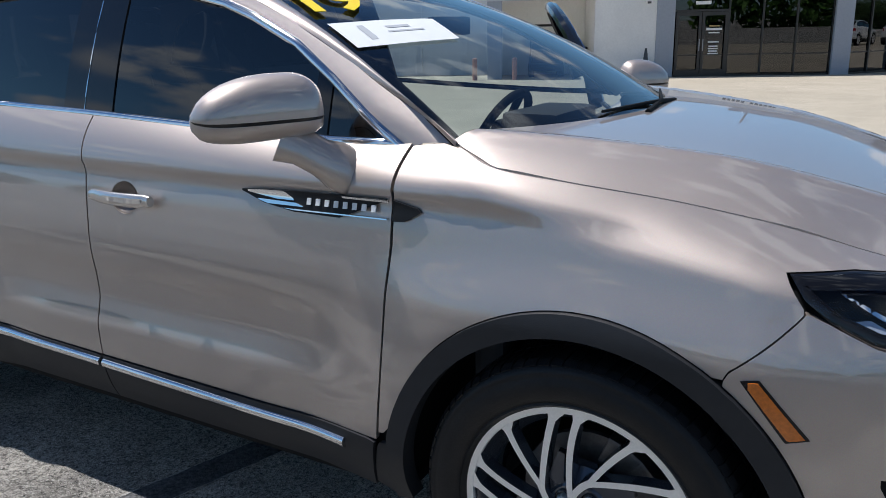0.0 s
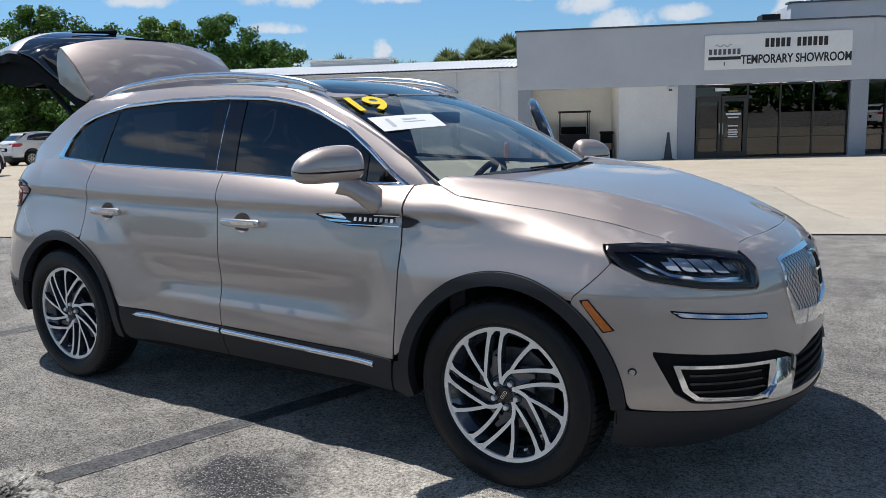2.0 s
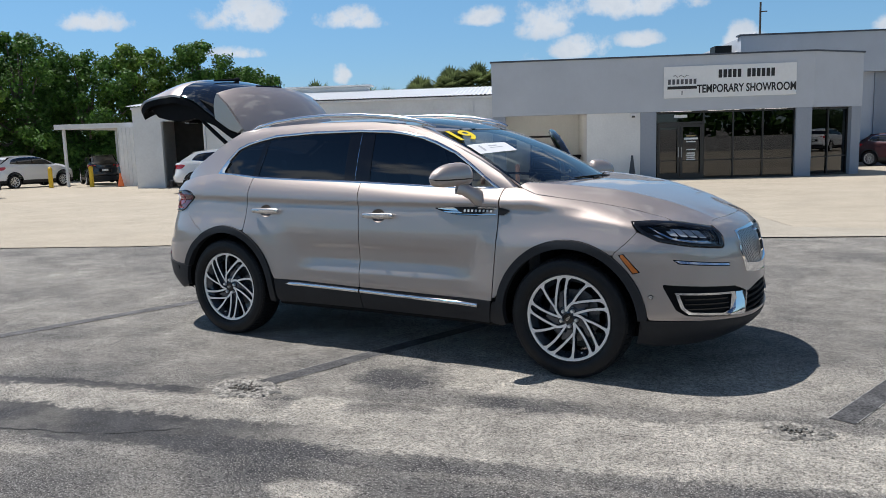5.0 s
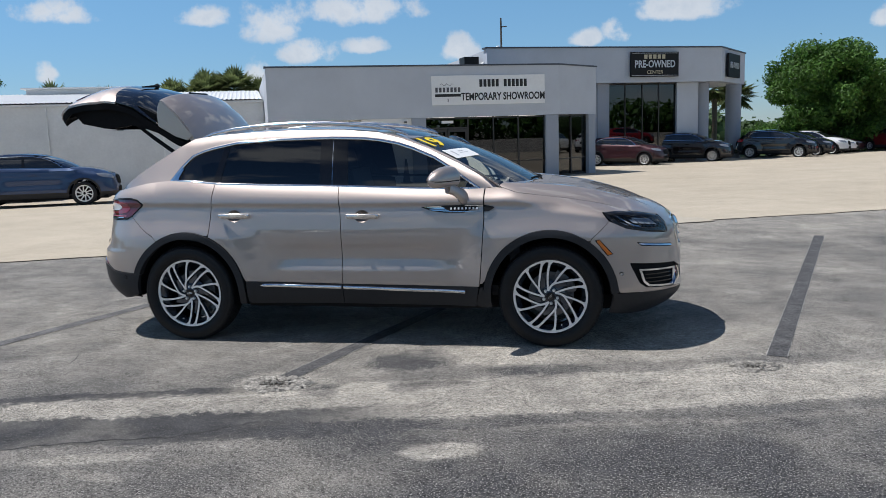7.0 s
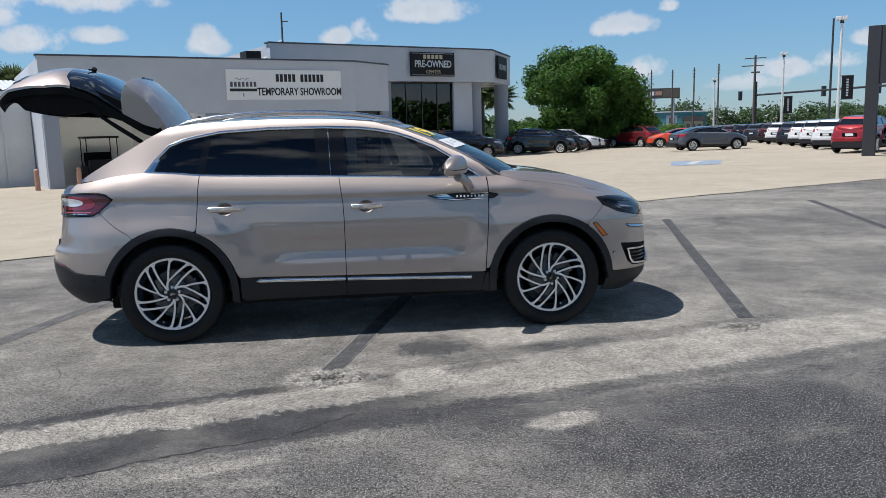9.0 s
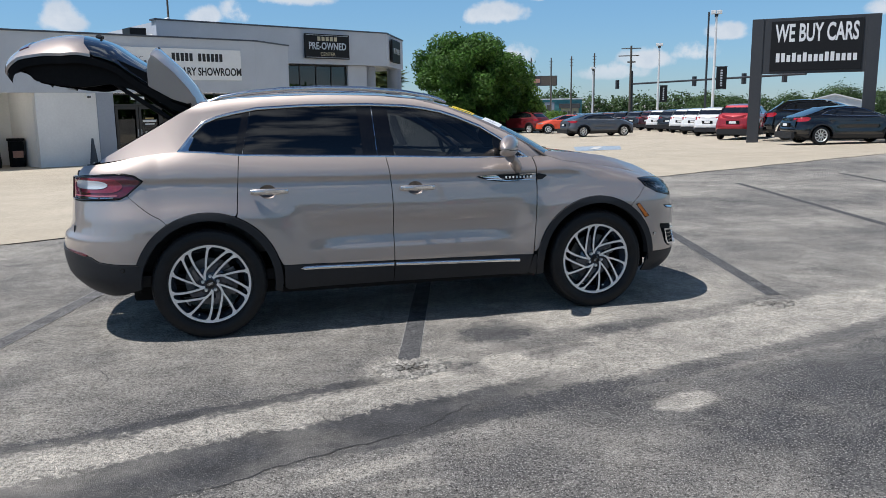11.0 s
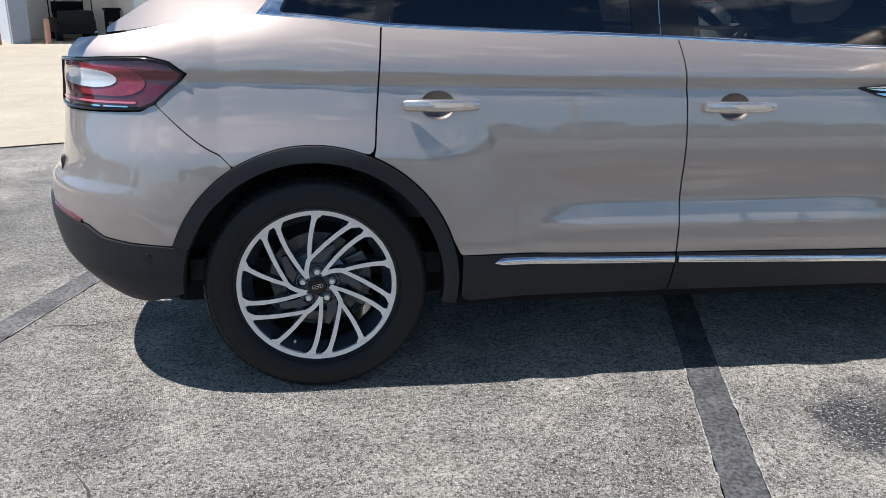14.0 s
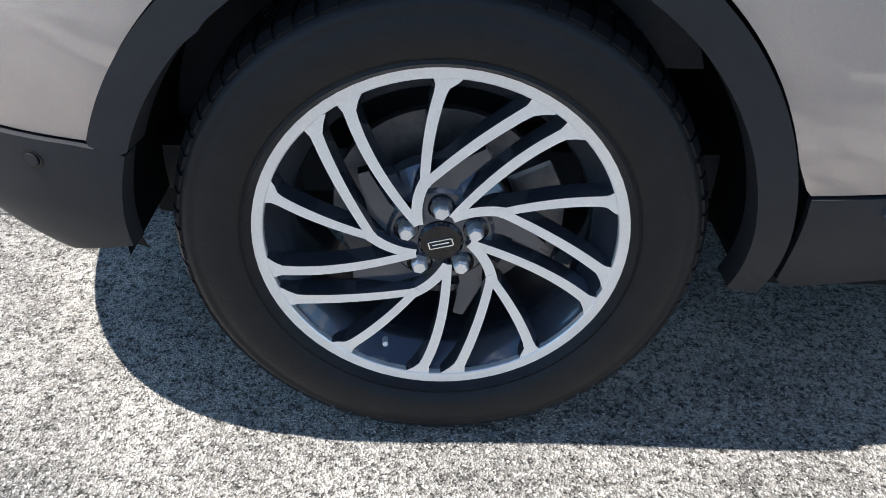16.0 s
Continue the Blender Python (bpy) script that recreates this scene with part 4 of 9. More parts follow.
# ---- the parked SUV: its panels ----
M_LENSBLUE = material("led_projector_glass", (0.62, 0.70, 0.82), 0.16, 0.45, coat=1.0, noise_amt=0.15, noise_scale=60)
M_WHITELENS = material("white_lamp_lens", (0.62, 0.64, 0.68), 0.12, coat=1.0, noise_amt=0.05)
M_LAMPRED = material("bright_red_inner_lens", (0.24, 0.022, 0.040), 0.12, coat=0.9, noise_amt=0.2, noise_scale=40)
M_LAMPLINE = material("pink_lamp_line", (0.62, 0.16, 0.20), 0.15, coat=1.0)
M_HANDLE = material("satin_handle_silver", (0.66, 0.63, 0.60), 0.26, 0.85, coat=0.4)
M_LINK = material("grey_grille_link", (0.46, 0.47, 0.49), 0.32, 0.9)
M_LAMPBACK = material("lamp_inner_housing", (0.22, 0.25, 0.30), 0.22, 0.75, coat=0.5, noise_amt=0.25, noise_scale=35)
# the body's champagne, darkened to put the bowl's shade into its colour
M_CUPSHADE = paint("champagne_bowl_shade", (0.20, 0.168, 0.148), coat_ior=1.6)

GAP = 0.0028
SHOULDER = (-0.24, -0.60, 0.76)


def bend_up(x, z):
    """Share of the shoulder's slope above the belt line, over the rear haunch."""
    low = 0.40 * np.exp(-np.maximum(z - interp(np.clip(x, -2.5, 2.4), TOP_Z), 0) / 0.20) * smooth01((-x - 1.25) / 0.45)
    edge = interp(np.clip(x, -1.42, 1.06), ROOF_EDGE)
    return np.maximum(low, 0.62 * smooth01((z - edge + 0.085) / 0.085) * smooth01((x + 1.75) / 0.25))


def bend_low(x, q):
    """The same below the belt line; q is the share of its height."""
    top = interp(np.clip(x, -2.5, 2.4), TOP_Z)
    return 0.40 * smooth01(1 - (1 - q) * top / 0.15) * smooth01((-x - 1.25) / 0.45)



def skin(name, poly, surf, mat, parent, sign=-1, step=0.016, thick=0.014, holes=(), off=0.0, label="", rounds=0, bend=None):
    """One panel on a surface, as a mesh with folded edges; sign -1 is the near side, 1 the far one."""
    pts = soft_poly(poly, rounds) if rounds else np.array(poly, float)
    info = []
    v, f = patch(pts, lambda a, b, t=0.0: surf(a, b, off + t), step, holes, thick, info)
    prm, nf = info
    # true surface normals, so that reflections run smoothly over the panel
    e = 0.008
    at = lambda a, b: np.array(surf(a, b, off), float).T
    nr = np.cross(at(prm[:, 0] + e, prm[:, 1]) - at(prm[:, 0] - e, prm[:, 1]), at(prm[:, 0], prm[:, 1] + e) - at(prm[:, 0], prm[:, 1] - e))
    nr = nr / (np.linalg.norm(nr, axis=1, keepdims=True) + 1e-12)
    if bend is not None:
        # a soft shoulder across the joint of two panels
        share = bend(prm[:, 0], prm[:, 1])[:, None]
        nr = np.where(nr[:, 1:2] > 0, -nr, nr) * (1 - share) + np.array(SHOULDER) * share
        nr = nr / (np.linalg.norm(nr, axis=1, keepdims=True) + 1e-12)
    if sign > 0:
        v, f, nr = v * (1, -1, 1), f[:, ::-1], nr * (1, -1, 1)
    ob = mesh(name, v, f, mat, parent, label, smooth=True, sharp=38)
    lv = np.zeros(len(ob.data.loops), int)
    ob.data.loops.foreach_get("vertex_index", lv)
    c = v[f[:nf]]
    fn = np.cross(c[:, 2] - c[:, 0], c[:, 3] - c[:, 1])
    ln = np.zeros((len(lv), 3))
    front = nr[lv[:4 * nf]]
    flip = np.where((front * np.repeat(fn, 4, 0)).sum(1) < 0, -1.0, 1.0)[:, None]
    ok = np.abs((front * np.repeat(fn / (np.linalg.norm(fn, axis=1, keepdims=True) + 1e-12), 4, 0)).sum(1)) > 0.75
    ln[:4 * nf] = np.where(ok[:, None], front * flip, 0)
    ob.data.normals_split_custom_set(ln.tolist())
    return ob


def arc(cx, r, a0, a1, n=24):
    out = []
    for k in range(n + 1):
        a = radians(a0 + (a1 - a0) * k / n)
        z = HUB_Z + r * math.sin(a)
        out.append((s_at_x(cx + r * math.cos(a), z), z))
    return out


def along_top(x0, x1, n=12, dz=0.0):
    return [(x, float(interp(x, TOP_Z)) + dz) for x in np.linspace(x0, x1, n)]


def inset(poly, d):
    """A closed polygon moved inwards by d (its points run anticlockwise or clockwise)."""
    p = np.array(poly, float)
    area = 0.5 * np.sum(p[:, 0] * np.roll(p[:, 1], -1) - np.roll(p[:, 0], -1) * p[:, 1])
    e0, e1 = p - np.roll(p, 1, 0), np.roll(p, -1, 0) - p
    n0 = np.stack([-e0[:, 1], e0[:, 0]], 1) / (np.linalg.norm(e0, axis=1, keepdims=True) + 1e-9)
    n1 = np.stack([-e1[:, 1], e1[:, 0]], 1) / (np.linalg.norm(e1, axis=1, keepdims=True) + 1e-9)
    n = n0 + n1
    n = n / np.maximum((n * n0).sum(1, keepdims=True), 0.35)
    return p + (d if area > 0 else -d) * n


def band(name, poly, surf, width, mat, parent, sign, off, label="", bulge=0.007, closed=True):
    """A rounded strip of one width that runs round a polygon, on its inner side."""
    pts = []
    p = np.array(poly, float)
    for i in range(len(p) if closed else len(p) - 1):
        a, b = p[i], p[(i + 1) % len(p)]
        n = max(1, int(np.hypot(*(b - a)) / 0.03))
        pts += [a + (b - a) * k / n for k in range(n)]
    pts = np.array(pts)
    V = []
    for d, o in ((0.0, off + bulge), (0.0, off), (width * 0.3, off - bulge * 0.7), (width * 0.7, off - bulge * 0.7), (width, off), (width, off + bulge)):
        q = inset(pts, d) if d else pts
        V.append(np.array(surf(q[:, 0], q[:, 1], o), float).T)
    m, n = len(V), len(pts)
    v = np.concatenate(V)
    f = [(r * n + k, r * n + (k + 1) % n, (r + 1) * n + (k + 1) % n, (r + 1) * n + k) for r in range(m - 1) for k in range(n)]
    if sign > 0:
        v, f = v * (1, -1, 1), [q[::-1] for q in f]
    return mesh(name, v, f, mat, parent, label, smooth=True, sharp=70)


R_OUT, R_IN = 0.489, 0.434
DLO = [(-1.594, 1.258), (-1.50, 1.375), (-1.415, 1.462), (-1.32, 1.500), (-1.22, 1.524), (-1.05, 1.555), (-0.70, 1.573), (-0.27, 1.575), (0.0, 1.562), (0.126, 1.546), (0.27, 1.517), (0.388, 1.478), (0.561, 1.405),
       (0.70, 1.318), (0.817, 1.235), (0.945, 1.148)] + along_top(0.90, -1.56, 14, -0.008)
TAIL_POLY = [(-1.778, 1.081), (-1.822, 1.116), (-1.894, 1.130), (-2.05, 1.125), (-2.243, 1.114), (-2.46, 1.105), (-2.48, 0.950), (-2.325, 0.949), (-2.10, 0.957), (-1.914, 0.966), (-1.868, 0.984), (-1.792, 1.055)]
LAMP_POLY = [(1.813, 0.977), (1.95, 0.979), (2.075, 0.972), (2.20, 0.953), (2.322, 0.924), (2.338, 0.880), (2.329, 0.815), (2.315, 0.804), (2.128, 0.829), (1.952, 0.866), (1.878, 0.903), (1.838, 0.940)]
FOG_POLY = [(1.955, 0.617), (2.378, 0.568), (2.474, 0.522), (2.432, 0.385), (2.358, 0.387), (2.078, 0.424), (2.025, 0.462)]
GRILLE_POLY = [(2.452, 0.884), (2.50, 0.893), (2.70, 0.900), (2.702, 0.605), (2.60, 0.615), (2.478, 0.636), (2.446, 0.76)]
INTAKE_POLY = [(2.484, 0.515), (2.60, 0.545), (2.702, 0.55), (2.702, 0.37), (2.455, 0.385)]

suv = thing("suv", label="champagne metallic suv with open tailgate on the asphalt lot", category="car")


def build_side(sign):
    o = {}
    # fender
    fen = [(0.948 + GAP, 1.160)] + along_top(1.03, 1.16, 4) + along_top(1.22, 2.034, 16, -0.0012) + [(2.076, 0.9735), (1.95, 0.981), (1.805, 0.979), (1.8370, 0.9196), (1.7205, 0.8022)]
    fen += arc(AXLE, R_OUT, 54.6, 166) + [(0.911 + GAP, 0.452), (0.930 + GAP, 0.70), (0.948 + GAP, 0.94)]
    o["fender"] = skin("fender", to_belt(fen), belt_shell, M_PAINT, suv, sign)
    # doors
    cups = {}
    for nm, x0, z in (("front", -0.095, 0.976), ("rear", -1.128, 0.988)):
        cups[nm] = (x0 + 0.115, z - 0.004, [(x0 + 0.115 + 0.058 * math.cos(a), z - 0.004 + 0.047 * math.sin(a)) for a in np.linspace(0, 2 * math.pi, 28, endpoint=False)])
    fd = [(0.946 - GAP, 0.94), (0.930 - GAP, 0.70), (0.909 - GAP, 0.448), (0.3, 0.455), (-0.147 + GAP, 0.461), (-0.147 + GAP, 0.88), (-0.152 + GAP, 1.0), (-0.175 + GAP, 1.194)] + along_top(-0.13, 0.944 - GAP, 10)
    door = o["front_door"] = skin("front_door", to_belt(fd), belt_shell, M_PAINT, suv, sign, 0.012, holes=[np.array(to_belt(cups["front"][2]))])
    skin("door_cladding", [(0.905 - GAP, 0.444), (0.3, 0.451), (-0.147 + GAP, 0.457), (-0.150 + GAP, 0.300), (0.875, 0.292)], shell, M_CLAD, door, sign, 0.02, off=-0.006)
    rear_arc = arc(-AXLE, R_OUT + GAP, 14, 66)
    rd = [(-0.147 - GAP, 0.461), (-0.5, 0.468)] + [(-0.93, 0.478)] + rear_arc[2:] + [(-1.221 + GAP, 0.846), (-1.214 + GAP, 0.95), (-1.192 + GAP, 1.228)] + along_top(-1.15, -0.175 - GAP, 9) + [(-0.152 - GAP, 1.0), (-0.147 - GAP, 0.88)]
    rdoor = o["rear_door"] = skin("rear_door", to_belt(rd), belt_shell, M_PAINT, suv, sign, 0.012, holes=[np.array(to_belt(cups["rear"][2]))])
    skin("door_cladding", [(-0.147 - GAP, 0.457), (-0.5, 0.464), (-0.925, 0.474), (-0.925, 0.32), (-0.90, 0.297), (-0.150 - GAP, 0.300)], shell, M_CLAD, rdoor, sign, 0.02, off=-0.006)
    # chrome strip low on the doors
    for d, x0, x1 in ((door, -0.140, 0.800), (rdoor, -0.815, -0.155)):
        zc = lambda x: float(np.interp(x, [-0.82, -0.155, 0.8], [0.447, 0.434, 0.406]))
        top = [(x, zc(x) + (0.013 if x > x0 + 0.03 or x0 > -0.5 else 0.006)) for x in np.linspace(x0, x1, 9)]
        low = [(x, zc(x) - 0.013) for x in np.linspace(x1 - (0.02 if x1 > 0 else 0), x0, 9)]
        pts = np.array([(x, zc(x) + dz, o) for dz, o in ((0.016, 0.0), (0.014, -0.012), (0.006, -0.019), (-0.008, -0.019), (-0.014, -0.012), (-0.016, 0.0)) for x in np.linspace(x0, x1, 24)])
        v = np.array([[float(c) for c in shell(a_, b_ if 0.02 < (a_ - x0) or x0 > -0.5 else zc(a_), c_)] for a_, b_, c_ in pts]) * (1, -sign, 1)
        q = [(r * 24 + k, r * 24 + k + 1, (r + 1) * 24 + k + 1, (r + 1) * 24 + k) for r in range(5) for k in range(23)] + [tuple(r * 24 for r in range(6)), tuple(r * 24 + 23 for r in range(6))]
        mesh("chrome_strip", v, q, M_CHROME, d, "polished chrome strip", smooth=True, sharp=50)
    # quarter panel and rear bumper
    qp = [(-1.192 - GAP, 1.228), (-1.214 - GAP, 0.95), (-1.221 - GAP, 0.846)] + arc(-AXLE, R_OUT, 66, 121.3)[1:] + [(-1.868, 0.988), (-1.788, 1.058), (-1.772, 1.081), (-1.820, 1.120), (-1.894, 1.134), (-2.05, 1.129), (-2.243, 1.118), (-2.34, 1.112)]
    qp += along_top(-2.36, -1.23, 16)
    o["quarter_panel"] = skin("quarter_panel", to_belt(qp), belt_shell, M_PAINT, suv, sign, bend=bend_low)
    rb = arc(-AXLE, R_OUT, 121.6, 159) + [(-1.815, 0.537), (-1.95, 0.545), (-2.046, 0.556), (-2.113, 0.589), (-2.312, 0.614), (-2.768, 0.622), (-2.768, 0.945), (-2.325, 0.944), (-2.10, 0.952), (-1.914, 0.961), (-1.8692, 0.9862)]
    bump = skin("rear_bumper", rb, shell, M_PAINT, suv, sign)
    skin("lower_bumper", arc(-AXLE, R_IN + 0.003, 181, 160, 12) + [(-1.84, 0.5345), (-1.95, 0.540), (-2.05, 0.552), (-2.115, 0.584), (-2.312, 0.609), (-2.768, 0.617), (-2.768, 0.32), (-2.33, 0.330), (-2.08, 0.318), (-1.96, 0.328), (-1.90, 0.345)], shell, M_CLAD, suv, sign, 0.016, 0.03, off=-0.009)
    skin("reflector", [(-2.36, 0.622), (-2.20, 0.613), (-2.125, 0.597), (-2.16, 0.590), (-2.36, 0.602)], shell, M_RED, bump, sign, 0.01, 0.006, off=-0.006, label="slim red reflector")
    for s0, z0, pa, mt in ((-1.895, 0.505, suv, M_BLACK), (1.90, 0.543, suv, M_PAINT)):
        ring_ = [(s0 + 0.014 * math.cos(a), z0 + 0.014 * math.sin(a)) for a in np.linspace(0, 2 * math.pi, 16, endpoint=False)]
        sensor = skin("parking_sensor", ring_, shell, M_BLACK, pa, sign, 0.005, 0.004, off=-0.0105 if s0 < 0 else -0.002, label="round parking sensor")
        skin("sensor_face", [(s0 + (x - s0) * 0.7, z0 + (z - z0) * 0.7) for x, z in ring_], shell, M_CLAD if s0 < 0 else M_SATIN, sensor, sign, 0.005, 0.002, off=-0.013 if s0 < 0 else -0.005)
    # arch cladding
    for ax, a0, a1, nm in ((AXLE, 3, 191, "front"), (-AXLE, -10, 160.5, "rear")):
        ring = arc(ax, R_OUT - 0.003, a0, a1, 40) + arc(ax, R_IN, a1, a0, 40)
        skin("arch_cladding", ring, shell, M_CLAD, suv, sign, 0.016, 0.05, off=-0.013)
    skin("sill_cladding", [(0.878, 0.30), (0.91, 0.44), (0.935, 0.443), (0.952, 0.30), (0.93, 0.285)], shell, M_CLAD, suv, sign, 0.02)
    # front bumper with its openings
    fb = [(1.7225, 0.8000), (1.8390, 0.9174)] + [(1.880, 0.899), (1.952, 0.861), (2.128, 0.824), (2.318, 0.799), (2.335, 0.815), (2.344, 0.880), (2.328, 0.928), (2.315, 0.945), (2.42, 0.957), (2.702, 0.960)]
    fb += [(2.702, 0.352), (2.54, 0.353), (2.308, 0.377), (2.087, 0.395), (1.892, 0.405)] + arc(AXLE, R_OUT, 6, 54.2)
    o["front_bumper"] = fbump = skin("front_bumper", fb, shell, M_PAINT, suv, sign, 0.014, 0.02, holes=[np.array(FOG_POLY), np.array(GRILLE_POLY), np.array(INTAKE_POLY)])
    skin("lower_lip", [(1.845, 0.400), (2.087, 0.391), (2.308, 0.373), (2.54, 0.349), (2.702, 0.346), (2.702, 0.215), (2.3, 0.22), (1.95, 0.235), (1.83, 0.25)], shell, M_CLAD, suv, sign, 0.02, off=-0.002)
    skin("fog_surround", FOG_POLY, shell, M_MATT, fbump, sign, 0.015, 0.01, off=0.022)
    fo, fi = [(2.022, 0.566), (2.375, 0.534), (2.41, 0.395), (2.30, 0.402), (2.09, 0.432), (2.05, 0.470)], [(2.044, 0.552), (2.350, 0.524), (2.335, 0.43), (2.29, 0.418), (2.10, 0.445), (2.068, 0.475)]
    skin("chrome_frame", fo, shell, M_CHROME, fbump, sign, 0.007, 0.022, holes=[np.array(fi)], off=-0.002, label="chrome lamp frame")
    skin("chrome_wedge", [(2.392, 0.528), (2.456, 0.521), (2.424, 0.392), (2.315, 0.403), (2.362, 0.435)], lambda a, b, off=0.0: shell(a, b, off + 0.24 * (np.asarray(b, float) - 0.47)), M_CHROME, fbump, sign, 0.010, 0.02, off=-0.006, label="polished chrome wedge")
    for k in range(3):
        z = 0.455 + 0.028 * k
        skin("fog_louvre", [(2.075, z + 0.012), (2.335, z - 0.008), (2.335, z - 0.016), (2.075, z + 0.004)], shell, M_BLACK, fbump, sign, 0.008, 0.01, off=0.006 + 0.004 * k)
    skin("bar_groove", [(2.012, 0.762), (2.048, 0.732), (2.350, 0.690), (2.350, 0.713)], shell, M_MATT, fbump, sign, 0.008, 0.004, off=-0.0015)
    skin("chrome_bar", [(2.022, 0.756), (2.052, 0.739), (2.343, 0.697), (2.344, 0.709)], lambda a, b, off=0.0: shell(a, b, off + 0.5 * (np.asarray(b, float) - 0.7475 + 0.144 * (np.asarray(a, float) - 2.03))), M_SATIN, fbump, sign, 0.006, 0.012, off=-0.008, label="slim satin chrome bar")
    skin("side_marker", [(1.744, 0.785), (1.765, 0.790), (1.842, 0.690), (1.815, 0.683)], shell, M_AMBER, fbump, sign, 0.008, 0.012, off=-0.005, label="amber side marker")
    skin("marker_edge", [(1.738, 0.788), (1.767, 0.795), (1.850, 0.688), (1.812, 0.677)], shell, M_BLACK, fbump, sign, 0.008, 0.006, off=-0.002)
    for s_, z_, pa, mt in ((1.898, 0.539, fbump, M_PAINT), (-1.912, 0.512, bump, M_CLAD)):
        c = np.array([float(v) for v in shell(s_, z_)])
        e = np.array([float(v) for v in shell(s_ + 0.01, z_)]) - c
        nrm = Vector((e[1], -e[0], 0)).normalized()
        nrm = nrm if nrm.y < 0 else -nrm
        c = Vector((c[0], c[1] * -sign, c[2]))
        nrm = Vector((nrm.x, nrm.y * -sign, 0))
        b = cyl(c - nrm * 0.01, c + nrm * 0.0015, 0.014, n=16)
        part("parking_sensor", add_cyl(b, c, c + nrm * 0.004, 0.010, n=16), mt, pa)
    # headlamp
    lamp = skin("headlamp", LAMP_POLY, shell, M_LAMPBACK, suv, sign, 0.014, 0.02, off=0.055, label="dark led headlamp with clear lens")
    band("lamp_rim", LAMP_POLY, shell, 0.022, M_BLACK, lamp, sign, 0.003, bulge=0.004)
    skin("lens", inset(LAMP_POLY, 0.002), shell, M_LENS, lamp, sign, 0.014, 0.0, off=0.001, label="clear plastic lens").visible_shadow = False
    lo_ = [(1.905, 0.953), (2.06, 0.950), (2.18, 0.936), (2.290, 0.912), (2.308, 0.885), (2.303, 0.838), (2.14, 0.850), (2.03, 0.872), (1.97, 0.905)]
    skin("light_strip", lo_, shell, M_CHROME, lamp, sign, 0.006, 0.015, holes=[inset(lo_, 0.009)], off=0.020, label="bright outline of the running light")
    skin("lamp_tray", inset(lo_, 0.012), shell, M_BLACK, lamp, sign, 0.010, 0.01, off=0.044)
    for k in range(4):
        s0, zt = 2.005 + 0.056 * k, 0.934 - 0.007 * k
        skin("lamp_projector", [(s0, zt), (s0 + 0.050, zt - 0.005), (s0 + 0.070, zt - 0.047), (s0 + 0.028, zt - 0.042)], lambda a, b, off=0.0, zt=zt: shell(a, b, off + 0.45 * (np.asarray(b, float) - zt + 0.02)), M_LENSBLUE, lamp, sign, 0.009, 0.02, off=0.030, label="bluish led projector")
    skin("lamp_projector", [(2.236, 0.906), (2.284, 0.898), (2.288, 0.866), (2.252, 0.870)], shell, M_SATIN, lamp, sign, 0.009, 0.02, off=0.030)
    skin("lamp_wing", [(1.850, 0.955), (1.890, 0.957), (1.955, 0.900), (2.02, 0.862), (1.965, 0.878), (1.895, 0.916)], lambda a, b, off=0.0: shell(a, b, off + 0.35 * (np.asarray(b, float) - 0.91)), M_LENSBLUE, lamp, sign, 0.008, 0.02, off=0.034, label="pale blue lamp wing")
    skin("lamp_wing", [(2.045, 0.858), (2.30, 0.827), (2.302, 0.833), (2.055, 0.864)], shell, M_SATIN, lamp, sign, 0.006, 0.02, off=0.026)
    # grille, half on each side
    skin("grille_backing", GRILLE_POLY, shell, M_MATT, suv, sign, 0.02, 0.01, off=0.06)
    gi = inset(GRILLE_POLY, 0.010)
    gi[2], gi[3] = (2.72, 0.884), (2.72, 0.655)
    gi[4], gi[5] = (2.60, 0.668), (2.492, 0.686)
    gfr = skin("grille_frame", GRILLE_POLY, shell, M_CHROME, suv, sign, 0.008, 0.035, holes=[gi], off=-0.006, label="bright chrome grille frame")
    for r in range(13):
        for c in range(12):
            s0, z0 = 2.466 + 0.0195 * c + 0.00975 * (r % 2), 0.668 + 0.0172 * r
            if s0 + 0.009 > 2.70 or z0 > 0.880 or (s0 < 2.484 and z0 < 0.70):
                continue
            skin("grille_link", [(s0 - 0.0076, z0), (s0, z0 + 0.0135), (s0 + 0.0076, z0), (s0, z0 - 0.0135)], shell, M_LINK, gfr, sign, 0.006, 0.010, holes=[], off=0.006)
    skin("grille_foot", [(2.470, 0.668), (2.60, 0.656), (2.702, 0.648), (2.702, 0.606), (2.60, 0.614), (2.476, 0.634)], lambda a, b, off=0.0: shell(a, b, off + 0.42 * (np.asarray(b, float) - 0.655)), M_CHROME, gfr, sign, 0.010, 0.02, off=0.012, label="broad chrome foot of the grille frame")
    skin("emblem", [(2.680, 0.868), (2.702, 0.868), (2.702, 0.720), (2.680, 0.720), (2.674, 0.795)], shell, M_CHROME, gfr, sign, 0.012, 0.02, off=-0.012, label="upright chrome emblem plate")
    skin("emblem_field", [(2.686, 0.856), (2.698, 0.856), (2.698, 0.800), (2.684, 0.800)], shell, M_MATT, gfr, sign, 0.012, 0.003, off=-0.0145)
    skin("emblem_field", [(2.684, 0.788), (2.698, 0.788), (2.698, 0.732), (2.686, 0.732)], shell, M_MATT, gfr, sign, 0.012, 0.003, off=-0.0145)
    skin("intake_backing", INTAKE_POLY, shell, M_MATT, suv, sign, 0.02, 0.01, off=0.05)
    for k in range(4):
        z = 0.395 + 0.036 * k
        skin("intake_slat", [(2.47, z + 0.012), (2.702, z + 0.016), (2.702, z), (2.47, z - 0.004)], shell, M_MATT, fbump, sign, 0.012, 0.03, off=0.012)
